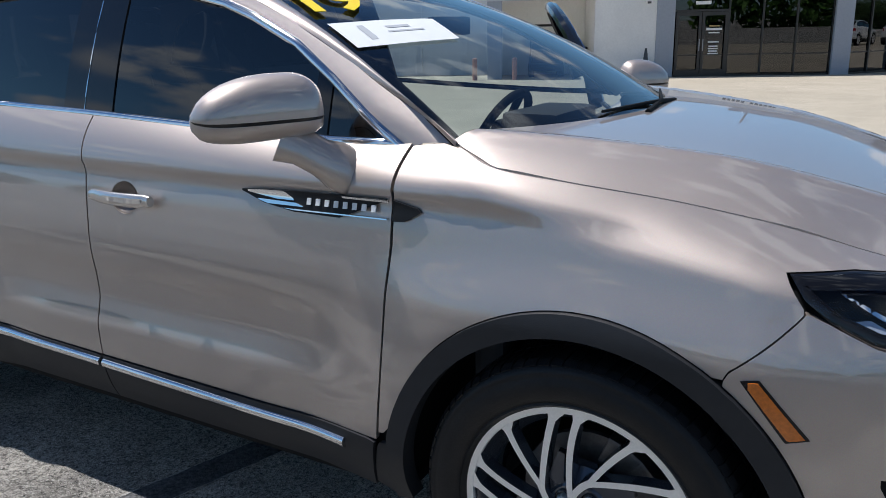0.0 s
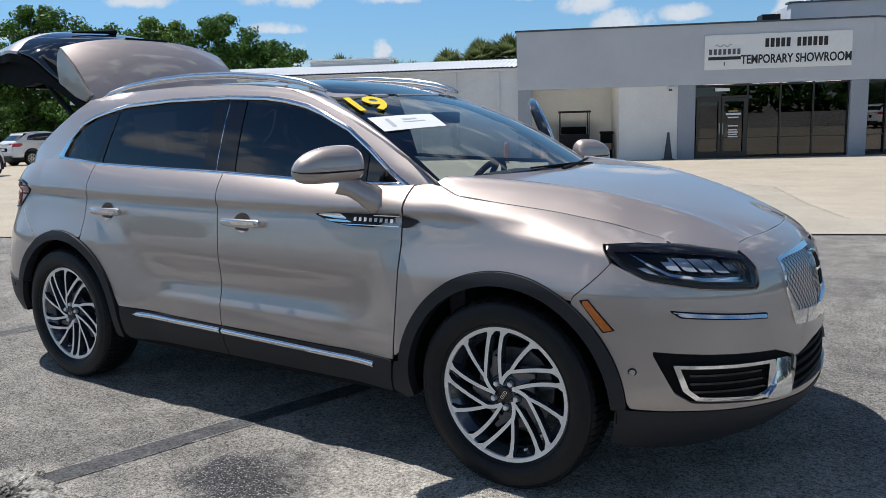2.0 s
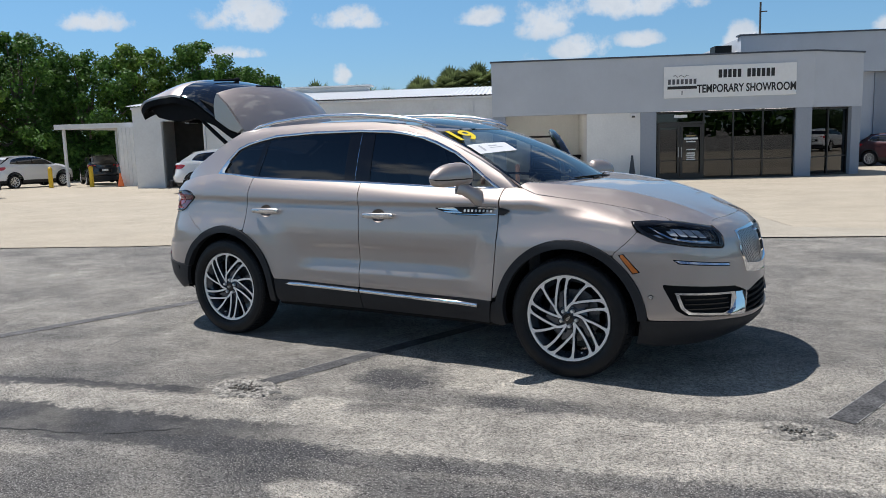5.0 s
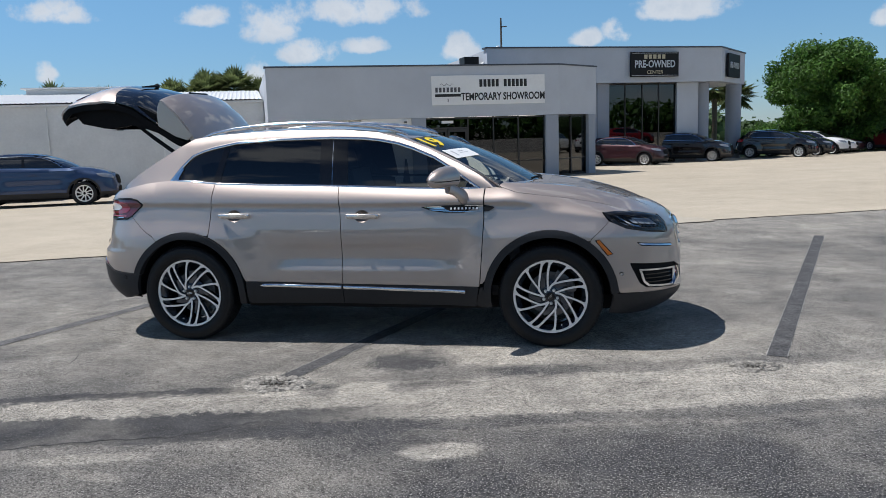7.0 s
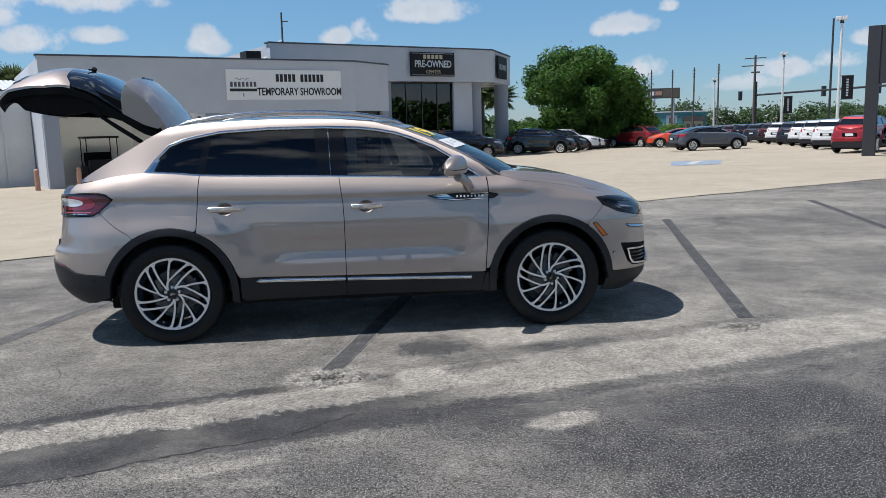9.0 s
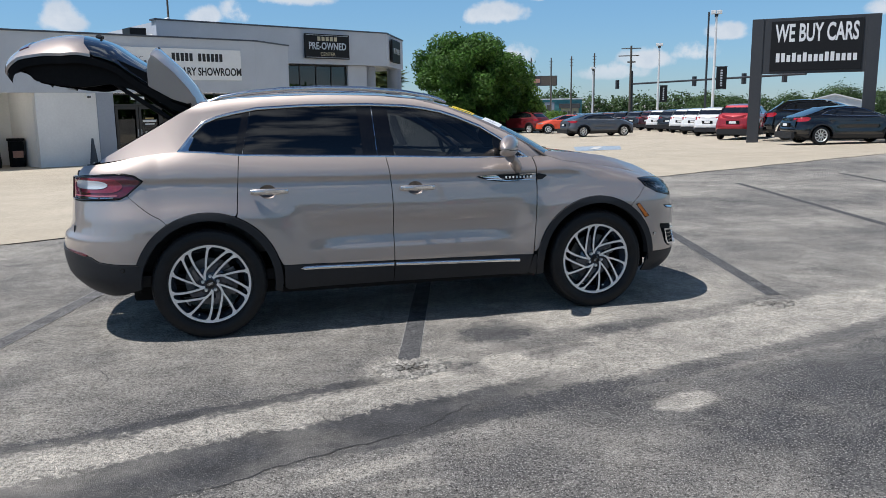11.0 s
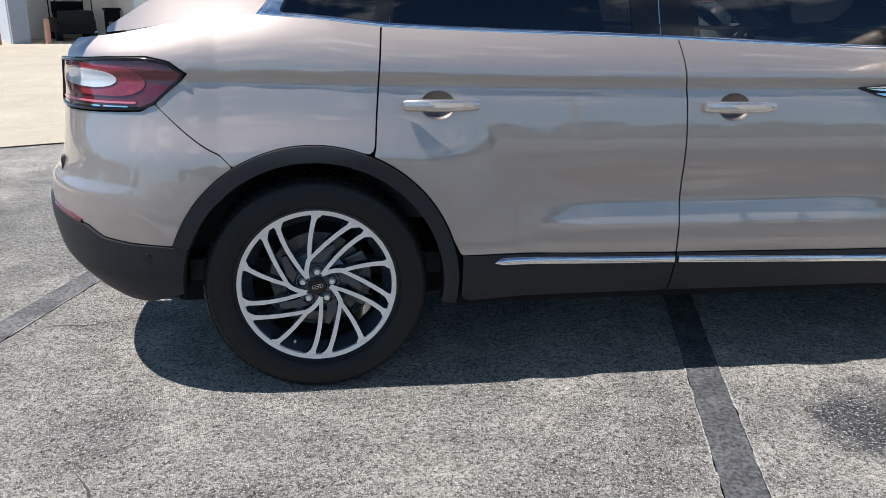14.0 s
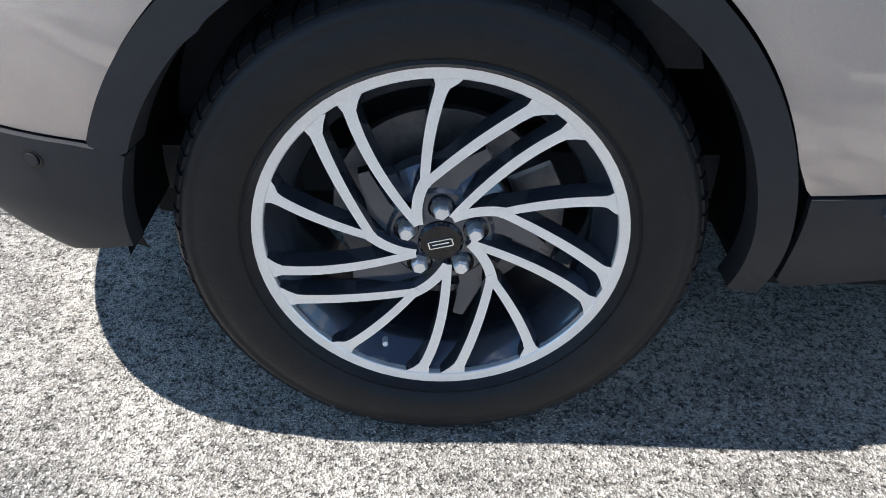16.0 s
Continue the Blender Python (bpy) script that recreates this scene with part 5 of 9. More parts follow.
    # cabin frame, windows
    frame_out = [(-2.20, 1.182), (-2.10, 1.205), (-1.9, 1.318), (-1.70, 1.432), (-1.55, 1.520), (-1.42, 1.586), (-1.2, 1.612), (-0.9, 1.626), (-0.6, 1.632), (-0.2, 1.625), (0.1, 1.594), (0.3, 1.540), (0.5, 1.462), (0.75, 1.345), (1.0, 1.205), (1.06, 1.170)]
    frame_out += along_top(1.02, 0.96, 2) + DLO[15::-1] + along_top(-1.62, -2.15, 8, 0.0)
    o["side_frame"] = skin("side_frame", frame_out, cabin, M_PAINT, suv, sign, 0.018, 0.014, off=-0.001, bend=bend_up)
    band("window_trim", DLO, cabin, 0.021, M_CHROME, suv, sign, -0.004, "bright chrome window surround")
    if sign < 0:
        skin("trim_end", [(-1.588, 1.262), (-1.50, 1.372), (-1.475, 1.352), (-1.515, 1.276), (-1.50, 1.262)], cabin, M_CHROME, suv, sign, 0.008, 0.012, off=-0.008, label="chrome corner piece")
    panes = {"quarter_window": [(-1.540, 1.268), (-1.46, 1.375), (-1.39, 1.440), (-1.30, 1.482), (-1.20, 1.508), (-1.135, 1.518), (-1.197, 1.240)],
             "rear_window": [(-1.163, 1.238), (-1.105, 1.522), (-1.05, 1.535), (-0.9, 1.550), (-0.7, 1.557), (-0.345, 1.560), (-0.325, 1.212)],
             "front_window": [(-0.115, 1.204), (-0.14, 1.556), (0.1, 1.533), (0.25, 1.505), (0.37, 1.464), (0.54, 1.392), (0.645, 1.325), (0.658, 1.180)],
             "corner_window": [(0.692, 1.298), (0.80, 1.222), (0.875, 1.172), (0.692, 1.178)]}
    for pts in ([(-1.222, 1.224), (-1.142, 1.538), (-1.100, 1.542), (-1.158, 1.224)], [(-0.332, 1.196), (-0.352, 1.574), (-0.135, 1.572), (-0.108, 1.190)], [(0.652, 1.166), (0.640, 1.345), (0.692, 1.318), (0.697, 1.164)]):
        skin("window_pillar", pts, cabin, M_BLACK, suv if pts[0][0] < -1 else (rdoor if pts[0][0] < 0 else door), sign, 0.02, 0.010, off=0.003, label="gloss black window pillar")
    if sign < 0:
        skin("pillar_seam", [(-0.236, 1.196), (-0.250, 1.575), (-0.246, 1.575), (-0.232, 1.196)], cabin, M_CHROME, rdoor, sign, (0.004, 0.05), 0.003, off=0.001)
    skin("pillar_line", [(-1.171, 1.226), (-1.098, 1.532), (-1.092, 1.532), (-1.165, 1.226)], cabin, M_CHROME, rdoor, sign, (0.005, 0.05), 0.003, off=0.0015)
    for nm, poly in panes.items():
        pa = {"quarter_window": suv, "rear_window": rdoor, "front_window": door, "corner_window": door}[nm]
        g = skin(nm, inset(poly, -0.012), cabin, M_PRIVACY if nm in ("quarter_window", "rear_window") else M_TINT, pa, sign, 0.03, 0.0, off=0.007, label="dark tinted window")
    # the broad painted pillar between the side windows and the windscreen
    c1 = [(0.02, 1.604), (0.15, 1.584), (0.3, 1.540), (0.42, 1.495), (0.5, 1.462), (0.62, 1.408), (0.75, 1.345), (0.88, 1.274), (1.0, 1.205), (1.06, 1.170)]
    av = [-0.10, -0.04, 0.06, 0.18, 0.30, 0.43, 0.58, 0.73, 0.90, 1.0]
    rows = []
    for (x, z), a in zip(c1, av):
        p = np.array([float(c) for c in cabin(x, z, -0.001)])
        q = np.array([float(c) for c in screen(max(a, 0), -1.0)]) if a >= 0 else np.array([float(c) for c in roof(0.30 + a, -0.50, -0.002)])
        out = np.array([0.25, -0.55, 0.8])
        rows.append([p * (1 - t) + q * t + out / np.linalg.norm(out) * 0.020 * 4 * t * (1 - t) * 0.6 for t in np.linspace(0, 1, 7)])
    vv = np.array(rows).reshape(-1, 3)
    ff = [(i * 7 + j, (i + 1) * 7 + j, (i + 1) * 7 + j + 1, i * 7 + j + 1) for i in range(len(rows) - 1) for j in range(6)]
    if sign > 0:
        vv = vv * (1, -1, 1)
    mesh("front_pillar", vv, ff, M_PAINT, suv, smooth=True)
    # roof rail
    rp = [(-1.37, 1.592), (-1.28, 1.622), (-1.1, 1.652), (-0.85, 1.674), (-0.6, 1.682), (-0.3, 1.676), (0.0, 1.650), (0.18, 1.620), (0.28, 1.592), (0.33, 1.572)]
    bm = bmesh.new()
    tube([(x, sign * 0.585, z) for x, z in rp], [0.010, 0.016] + [0.0175] * 6 + [0.015, 0.008], 10, bm)
    add_box(bm, -1.30, -1.18, sign * 0.585 - 0.012, sign * 0.585 + 0.012, 1.58, 1.63, 0.004)
    add_box(bm, 0.10, 0.24, sign * 0.585 - 0.012, sign * 0.585 + 0.012, 1.56, 1.615, 0.004)
    part("roof_rail", bm, M_SATIN, suv, "satin silver roof rail", smooth=True)
    # tail lamp
    tl = skin("tail_lamp", TAIL_POLY, shell, M_RED, suv, sign, 0.012, 0.03, off=0.0, label="red tail lamp with white panel")
    skin("lamp_inner", [(-1.88, 1.050), (-1.95, 1.098), (-2.10, 1.104), (-2.40, 1.098), (-2.41, 1.005), (-2.10, 1.004), (-1.94, 1.008)], shell, M_LAMPRED, tl, sign, 0.008, 0.004, off=-0.003, label="brighter red inner lens", rounds=2)
    skin("white_panel", [(-1.985, 1.055), (-2.06, 1.086), (-2.30, 1.084), (-2.36, 1.076), (-2.36, 1.038), (-2.30, 1.030), (-2.06, 1.028)], shell, M_WHITELENS, tl, sign, 0.007, 0.008, off=-0.006, label="white reversing lens", rounds=2)
    skin("lamp_strip", [(-1.93, 0.986), (-2.40, 0.977), (-2.40, 0.984), (-1.93, 0.992)], shell, M_LAMPLINE, tl, sign, 0.006, 0.004, off=-0.005)
    skin("lamp_strip", [(-1.96, 0.974), (-2.40, 0.965), (-2.40, 0.969), (-1.96, 0.978)], shell, M_CHROME, tl, sign, 0.006, 0.004, off=-0.005)
    band("lamp_edge", TAIL_POLY, shell, 0.010, M_BLACK, tl, sign, -0.002)
    # door handles
    for d, x0, x1 in ((door, -0.095, 0.155), (rdoor, -1.128, -0.878)):
        xm, z = x0 + 0.115, 0.976 if d is door else 0.988
        cx_, cz_, rim_ = cups["front" if d is door else "rear"]

        def bowl(a, b, off=0.0, cx_=cx_, cz_=cz_):
            r2 = ((np.asarray(a, float) - cx_) / 0.058) ** 2 + ((np.asarray(b, float) - cz_) / 0.047) ** 2
            return shell(a, b, off + 0.026 * np.clip(1 - r2, 0, 1) ** 0.7 - 0.0005)

        # the bowl takes the darkened champagne, so its shade is partly painted
        skin("handle_cup", [(cx_ + (x_ - cx_) * 1.03, cz_ + (z_ - cz_) * 1.03) for x_, z_ in rim_], bowl, M_CUPSHADE, d, sign, 0.006, 0.0, label="pressed bowl behind the handle")
        n = 14
        rows, cc = [], []
        for k in range(n):
            t = k / (n - 1)
            x = x0 + (x1 - x0) * t
            y = float(shell(x, z)[1]) - 0.010 - 0.030 * math.sin(math.pi * min(max(t, 0.06), 0.94)) ** 0.5
            hh = 0.0205 * (0.96 + 0.04 * math.sin(math.pi * t)) * (1 if 0 < k < n - 1 else 0.8)
            rows.append([(x, y + 0.013 * math.cos(a), z + hh * math.sin(a)) for a in np.linspace(0, 2 * math.pi, 12, endpoint=False)])
        vv = np.array(rows).reshape(-1, 3) * (1, -sign, 1)
        ff = [(i * 12 + j, (i + 1) * 12 + j, (i + 1) * 12 + (j + 1) % 12, i * 12 + (j + 1) % 12) for i in range(n - 1) for j in range(12)] + [tuple(range(12)), tuple(range((n - 1) * 12, n * 12))]
        mesh("handle_strip", np.array([(x0 + 0.055 + (x1 - x0 - 0.075) * k / 8, (float(shell(x0 + 0.1, z)[1]) - 0.0535 + 0.012 * abs(k / 4 - 1) ** 3) * -sign * (1 if o_ else 0.998), z + dz) for o_ in (1,) for k in range(9) for dz in (-0.004, 0.010)]), [(2 * k, 2 * k + 2, 2 * k + 3, 2 * k + 1) for k in range(8)], M_CHROME, d, "polished chrome strip", smooth=True)
        mesh("handle", vv, ff, M_HANDLE, d, "satin silver door handle", smooth=True, sharp=50)
    # side badge: chrome dart with a dark field and plain raised blocks in place of letters
    dart = [(0.472, 1.036), (0.56, 1.043), (0.70, 1.046), (0.94, 1.048), (1.034, 1.030), (0.985, 1.000), (0.80, 0.993), (0.66, 0.994), (0.56, 1.008)]
    skin("badge", [p for p in dart if p[0] < 0.95] + [(0.943, 0.999)][:0], shell, M_SIGNDARK, door, sign, 0.010, 0.012, off=-0.009, label="dark dart badge with chrome edges")
    skin("badge_tip", [(0.952, 1.0475), (1.034, 1.030), (0.985, 1.001), (0.952, 0.999)], shell, M_SIGNDARK, o["fender"], sign, 0.010, 0.012, off=-0.009)
    skin("badge_chrome", [(0.478, 1.0355), (0.56, 1.041), (0.625, 1.043), (0.665, 1.022), (0.60, 1.022)], shell, M_CHROME, door, sign, 0.007, 0.004, off=-0.012)
    skin("badge_chrome", [(0.53, 1.0185), (0.665, 1.017), (0.695, 1.009), (0.575, 1.0085)], shell, M_CHROME, door, sign, 0.006, 0.004, off=-0.012)
    skin("badge_line", [(0.62, 1.0015), (0.938, 1.0045), (0.938, 1.0015), (0.66, 0.9985)], shell, M_CHROME, door, sign, 0.006, 0.004, off=-0.012)
    skin("badge_line", [(0.80, 1.0455), (0.94, 1.0462), (0.94, 1.0415), (0.81, 1.0405)], shell, M_CHROME, door, sign, 0.006, 0.004, off=-0.012)
    for k in range(8):
        x = 0.700 + 0.0275 * k
        skin("badge_block", [(x, 1.0315), (x + 0.0125, 1.0318), (x + 0.0125, 1.0165), (x, 1.016)], shell, M_WHITE, door, sign, 0.006, 0.003, off=-0.0125)
    # mirror
    ctr, ax_l, ax_t = np.array([0.673, -0.992, 1.243]), np.array([0.45, 0.89, 0]), np.array([0.89, -0.45, 0])
    half = 0.155
    if sign > 0:
        half, ctr = 0.122, ctr + np.array([-0.015, 0.02, -0.01])
    us = np.concatenate([[-1.0], np.linspace(-0.985, 0.985, 22), [1.0]])
    for nm, lo, hi, mt in (("mirror_cap", -0.10, 1.0, M_PAINT), ("mirror_base", -1.0, -0.24, M_PAINT), ("mirror_line", -0.24, -0.10, M_BLACK)):
        rows = []
        for u in us:
            q = max(1 - abs(u) ** (2.6 if u < 0 else 6.0), 0.0) ** 0.5
            d = (u - 0.35) / 1.35 if u < 0.35 else (u - 0.35) / 0.66
            top, bot = 0.094 * max(1 - abs(d) ** (2.4 if u < 0.35 else 3.2), 0.0) ** (0.55 if u < 0.35 else 0.4), 0.058 * q ** 0.6 * (1 - 0.10 * u)
            th = 0.072 * q ** 0.8
            ring = []
            for w in np.linspace(-1, 1, 13):
                zf = lo + (hi - lo) * (w + 1) / 2
                zz = zf * (top if zf > 0 else bot)
                tt = th * max(1 - abs(zf) ** (2.3 if zf > 0 else 3.4), 0.0) ** 0.5 * (0.93 if nm == "mirror_line" else 1.0)
                ring.append((zz, tt))
            pts = [ctr + ax_l * half * u + ax_t * t + np.array([0, 0, z]) for z, t in ring] + [ctr + ax_l * half * u - ax_t * t * 0.72 + np.array([0, 0, z]) for z, t in ring[::-1]]
            rows.append(pts)
        m_ = len(rows[0])
        vv = np.array(rows).reshape(-1, 3) * (1, -sign, 1)
        ff = [(i * m_ + j, (i + 1) * m_ + j, (i + 1) * m_ + (j + 1) % m_, i * m_ + (j + 1) % m_) for i in range(len(us) - 1) for j in range(m_)]
        mesh(nm, vv, ff, mt, door, smooth=True, sharp=60)
    st = [(0.70, -0.955, 1.188), (0.735, -0.925, 1.168), (0.765, -0.893, 1.140), (0.785, -0.858, 1.115), (0.80, -0.80, 1.085)]
    bm = tube([(x, y * -sign, z) for x, y, z in st], [0.060, 0.050, 0.050, 0.064, 0.066], 14, flat=0.62)
    part("mirror_stalk", bm, M_PAINT, door, smooth=True)
    mg = [ctr + ax_l * 0.13 * math.cos(a) - ax_t * 0.046 + np.array([0, 0, 0.052 * math.sin(a)]) for a in np.linspace(0, 2 * math.pi, 28, endpoint=False)]
    mesh("mirror_glass", np.array(mg) * (1, -sign, 1), [tuple(range(28))], M_CHROME, door, "mirror glass")
    # dark inner body behind the panel gaps, wheel housings
    holes = [np.array(arc(ax, 0.45, 0, 360, 40)[:-1]) for ax in (AXLE, -AXLE)]
    ib = [(-2.75, 0.34), (2.05, 0.32), (2.05, 0.93)] + along_top(1.95, -2.3, 20, -0.012) + [(-2.75, 1.10)]
    if sign > 0:
        holes.append(np.array([(0.945, 1.2), (0.945, 0.42), (-0.145, 0.42), (-0.145, 1.22)]))
    skin("inner_body", ib, shell, M_MATT, suv, sign, 0.04, 0.0, holes=holes, off=0.03)
    for ax in (AXLE, -AXLE):
        ys = [-0.90, -0.75, -0.56]
        vv = [(ax + 0.452 * math.cos(radians(a)), y * -sign, HUB_Z + 0.452 * math.sin(radians(a))) for y in ys for a in range(-4, 185, 4)]
        n = 48
        ff = [(j * n + i, j * n + i + 1, (j + 1) * n + i + 1, (j + 1) * n + i) for j in range(2) for i in range(n - 1)]
        vv.append((ax, -0.56 * -sign, HUB_Z))
        ff += [(2 * n + i, 2 * n + i + 1, 3 * n) for i in range(n - 1)]
        mesh("wheel_housing", vv, ff, M_MATT, suv, smooth=True)
    return o


near = build_side(-1)
far = build_side(1)
hinge = Vector((0.95, 0.86, 0))
far["front_door"].matrix_basis = Matrix.Translation(hinge + Vector((0, 0, -0.055))) @ Matrix.Rotation(radians(-64), 4, "Z") @ Matrix.Translation(-hinge)

fr = [(0.93, 1.165), (0.80, 1.26), (0.66, 1.35), (0.52, 1.425), (0.37, 1.49), (0.2, 1.535), (0.0, 1.562), (-0.16, 1.568), (-0.185, 1.54), (-0.17, 1.38), (-0.155, 1.20)]
fp = [np.array([float(c) for c in cabin(x, z, 0.02)]) * (1, -1, 1) for x, z in fr]
part("window_frame", tube([tuple(q) for q in fp], 0.030, 8), M_BLACK, far["front_door"], "black door window frame", smooth=True)
fp = [q + np.array([0, 0.026, 0]) for q in fp]
part("frame_trim", tube([tuple(q) for q in fp], 0.010, 6), M_CHROME, far["front_door"], smooth=True)
# bonnet, screen, roof
hx = np.linspace(-1, 1, 25)
cowl = [(1.285 - 0.235 * abs(b) ** 2.2, 0.752 * b) for b in hx]
rim = np.array([(x, abs(y)) for x, y, z in HOOD_RIM])
shut = [(x, float(interp(x, [tuple(q) for q in rim[:6]])) - 0.0022) for x in np.linspace(1.18, rim[5][0], 16)]
side_r = [(1.09, 0.772)] + shut + [(rim[6][0] + 0.002, rim[6][1] - 0.003), (rim[7][0], rim[7][1] - 0.004), (rim[8][0] - 0.003, rim[8][1] - 0.002)]
nose = [(x - 0.005, y) for x, y in rim[9:]]
frontline = nose + [(x, -y) for x, y in nose[:-1][::-1]]
hp = cowl + side_r + frontline + [(x, -y) for x, y in side_r[::-1]]
bonnet = skin("bonnet", hp, hood, M_PAINT, suv, -1, 0.02, 0.012, label="champagne metallic bonnet")
ws = [(a, b) for a, b in [(0, k) for k in np.linspace(-1, 1, 9)] + [(1.0, k) for k in np.linspace(1, -1, 9)]]
wscreen = skin("windscreen", ws, screen, M_SCREEN, suv, -1, (0.05, 0.08), 0.0, label="clear windscreen")
wscreen.visible_shadow = False
inner_ws = [(0.035, -0.95), (0.035, 0.95), (0.96, 0.96), (0.96, -0.96)]
skin("screen_border", ws, screen, M_BLACK, wscreen, -1, (0.02, 0.03), 0.0, holes=[np.array(inner_ws)], off=0.004)
# cowl tray and wipers
cw = [(1.0, b) for b in np.linspace(-1, 1, 13)] + [(1.06, b) for b in np.linspace(1, -1, 13)]
skin("cowl_tray", cw, screen, M_MATT, suv, -1, (0.03, 0.08), 0.01, off=0.012)
for y0, y1, xb in ((-0.10, 0.52, 0.0), (0.30, -0.30, 0.0)):
    q = [screen(a, b, -0.012) for a, b in ((1.02, y0 / 0.76), (0.99, (y0 * 0.6 + y1 * 0.4) / 0.76), (0.975, y1 / 0.76))]
    part("wiper", tube([tuple(float(c) for c in p) for p in q], [0.009, 0.006, 0.004], 6), M_MATT, suv)
# roof: dark glass panel with painted sides
rf = [(-1.46, -0.50), (-1.40, -0.555)] + [(x, -float(-cabin(x, float(interp(x, ROOF_EDGE)))[1]) + 0.012) for x in np.linspace(-1.2, 0.1, 8)] + [(0.30, -0.56), (0.36, -0.53)] + [(0.47 - 0.12 * abs(b) ** 2.2, 0.53 * b) for b in np.linspace(-0.95, 0.95, 9)]
rf = rf + [(x, -y) for x, y in rf[:12][::-1]]
glass_in = [(-1.15, -0.50), (0.30, -0.50), (0.40, -0.35), (0.455, -0.12), (0.455, 0.12), (0.40, 0.35), (0.30, 0.50), (-1.15, 0.50)]
skin("roof_panel", rf, roof, M_PAINT, suv, -1, 0.03, 0.012, holes=[np.array(glass_in)])
skin("roof_glass", glass_in, roof, M_BLACK, suv, -1, 0.03, 0.008, off=0.002, label="dark panoramic roof glass")

# writing on the screen: yellow year digits and a white banner with plain bars
def on_screen(words, size, a, b, tilt, mat, nm, off, stretch=1.0, bold=0.0):
    p = Vector([float(c) for c in screen(a, b, -off)])
    da = (Vector([float(c) for c in screen(a + 0.05, b)]) - Vector([float(c) for c in screen(a - 0.05, b)])).normalized()
    db = (Vector([float(c) for c in screen(a, b + 0.05)]) - Vector([float(c) for c in screen(a, b - 0.05)])).normalized()
    nrm = db.cross(da).normalized()
    nrm = -nrm if nrm.z < 0 else nrm
    upv = nrm.cross(db)
    m = Matrix((db, upv, nrm)).transposed().to_4x4()
    m.translation = p
    return text(words, size, m @ pose(0, 0, 0, 0, 0, tilt), mat, wscreen, nm, 0.001, stretch, bold=bold)


on_screen("19", 0.265, 0.145, -0.835, -4, M_YELLOW, "year_number", 0.009, 0.86, 0.006)["label"] = "large yellow year digits"
skin("banner", [(0.335, -0.975), (0.337, -0.73), (0.35, -0.475), (0.51, -0.527), (0.508, -0.76), (0.513, -0.98)], screen, M_WHITE, wscreen, -1, (0.02, 0.04), 0.0, off=-0.006, label="white paper banner with grey marks")
skin("banner_bar", [(0.385, -0.77), (0.385, -0.66), (0.402, -0.66), (0.402, -0.77)], screen, M_GREYINK, wscreen, -1, 0.02, 0.0, off=-0.0072)
skin("banner_bar", [(0.422, -0.79), (0.422, -0.62), (0.432, -0.62), (0.432, -0.79)], screen, M_GREYINK, wscreen, -1, 0.02, 0.0, off=-0.0072)
skin("banner_mark", [(0.37, -0.885), (0.37, -0.855), (0.47, -0.865), (0.47, -0.895)], screen, M_GREYINK, wscreen, -1, 0.02, 0.0, off=-0.0072)


# ---- wheels ----
RIM_R = 0.274


def ribbon(points, widths, y0, depth, bm=None):
    """A flat spoke along polar points (r, degrees), with its face at y0 and bevelled sides going back."""
    bm = bm or bmesh.new()
    p = [np.array([r * math.cos(radians(a)), r * math.sin(radians(a))]) for r, a in points]
    L, R, Lb, Rb = [], [], [], []
    for i, c in enumerate(p):
        d = p[min(i + 1, len(p) - 1)] - p[max(i - 1, 0)]
        d = d / np.linalg.norm(d)
        n = np.array([-d[1], d[0]])
        w = widths[i]
        dip = 0.010 * (1 - np.linalg.norm(c) / RIM_R)
        for store, k, y in ((L, w, 0.0), (R, -w, 0.0), (Lb, w * 1.25, depth), (Rb, -w * 1.25, depth)):
            q = c + n * k
            store.append(bm.verts.new((q[0], y0 + y + dip, q[1])))
    for i in range(len(p) - 1):
        bm.faces.new((L[i], L[i + 1], R[i + 1], R[i]))
        bm.faces.new((L[i], Lb[i], Lb[i + 1], L[i + 1]))
        bm.faces.new((R[i], R[i + 1], Rb[i + 1], Rb[i]))
    bm.faces.new((L[0], R[0], Rb[0], Lb[0])), bm.faces.new((L[-1], Lb[-1], Rb[-1], R[-1]))
    return bm


def bowed(a, b, c, n=16):
    """Points of a smooth bow through three polar points (share of the rim's radius, degrees)."""
    p, q, r = (np.array([k * RIM_R * math.cos(radians(d)), k * RIM_R * math.sin(radians(d))]) for k, d in (a, b, c))
    ctrl = 2 * q - (p + r) / 2
    pts = [(1 - t) ** 2 * p + 2 * t * (1 - t) * ctrl + t * t * r for t in np.linspace(0, 1, n)]
    return [(float(np.hypot(*k)), math.degrees(math.atan2(k[1], k[0]))) for k in pts]


def two_tone(ob, dark):
    """Faces that look outwards keep the bright metal; the sides take the dark one."""
    ob.data.materials.append(dark)
    for p in ob.data.polygons:
        p.material_index = 0 if p.normal.y < -0.8 else 1


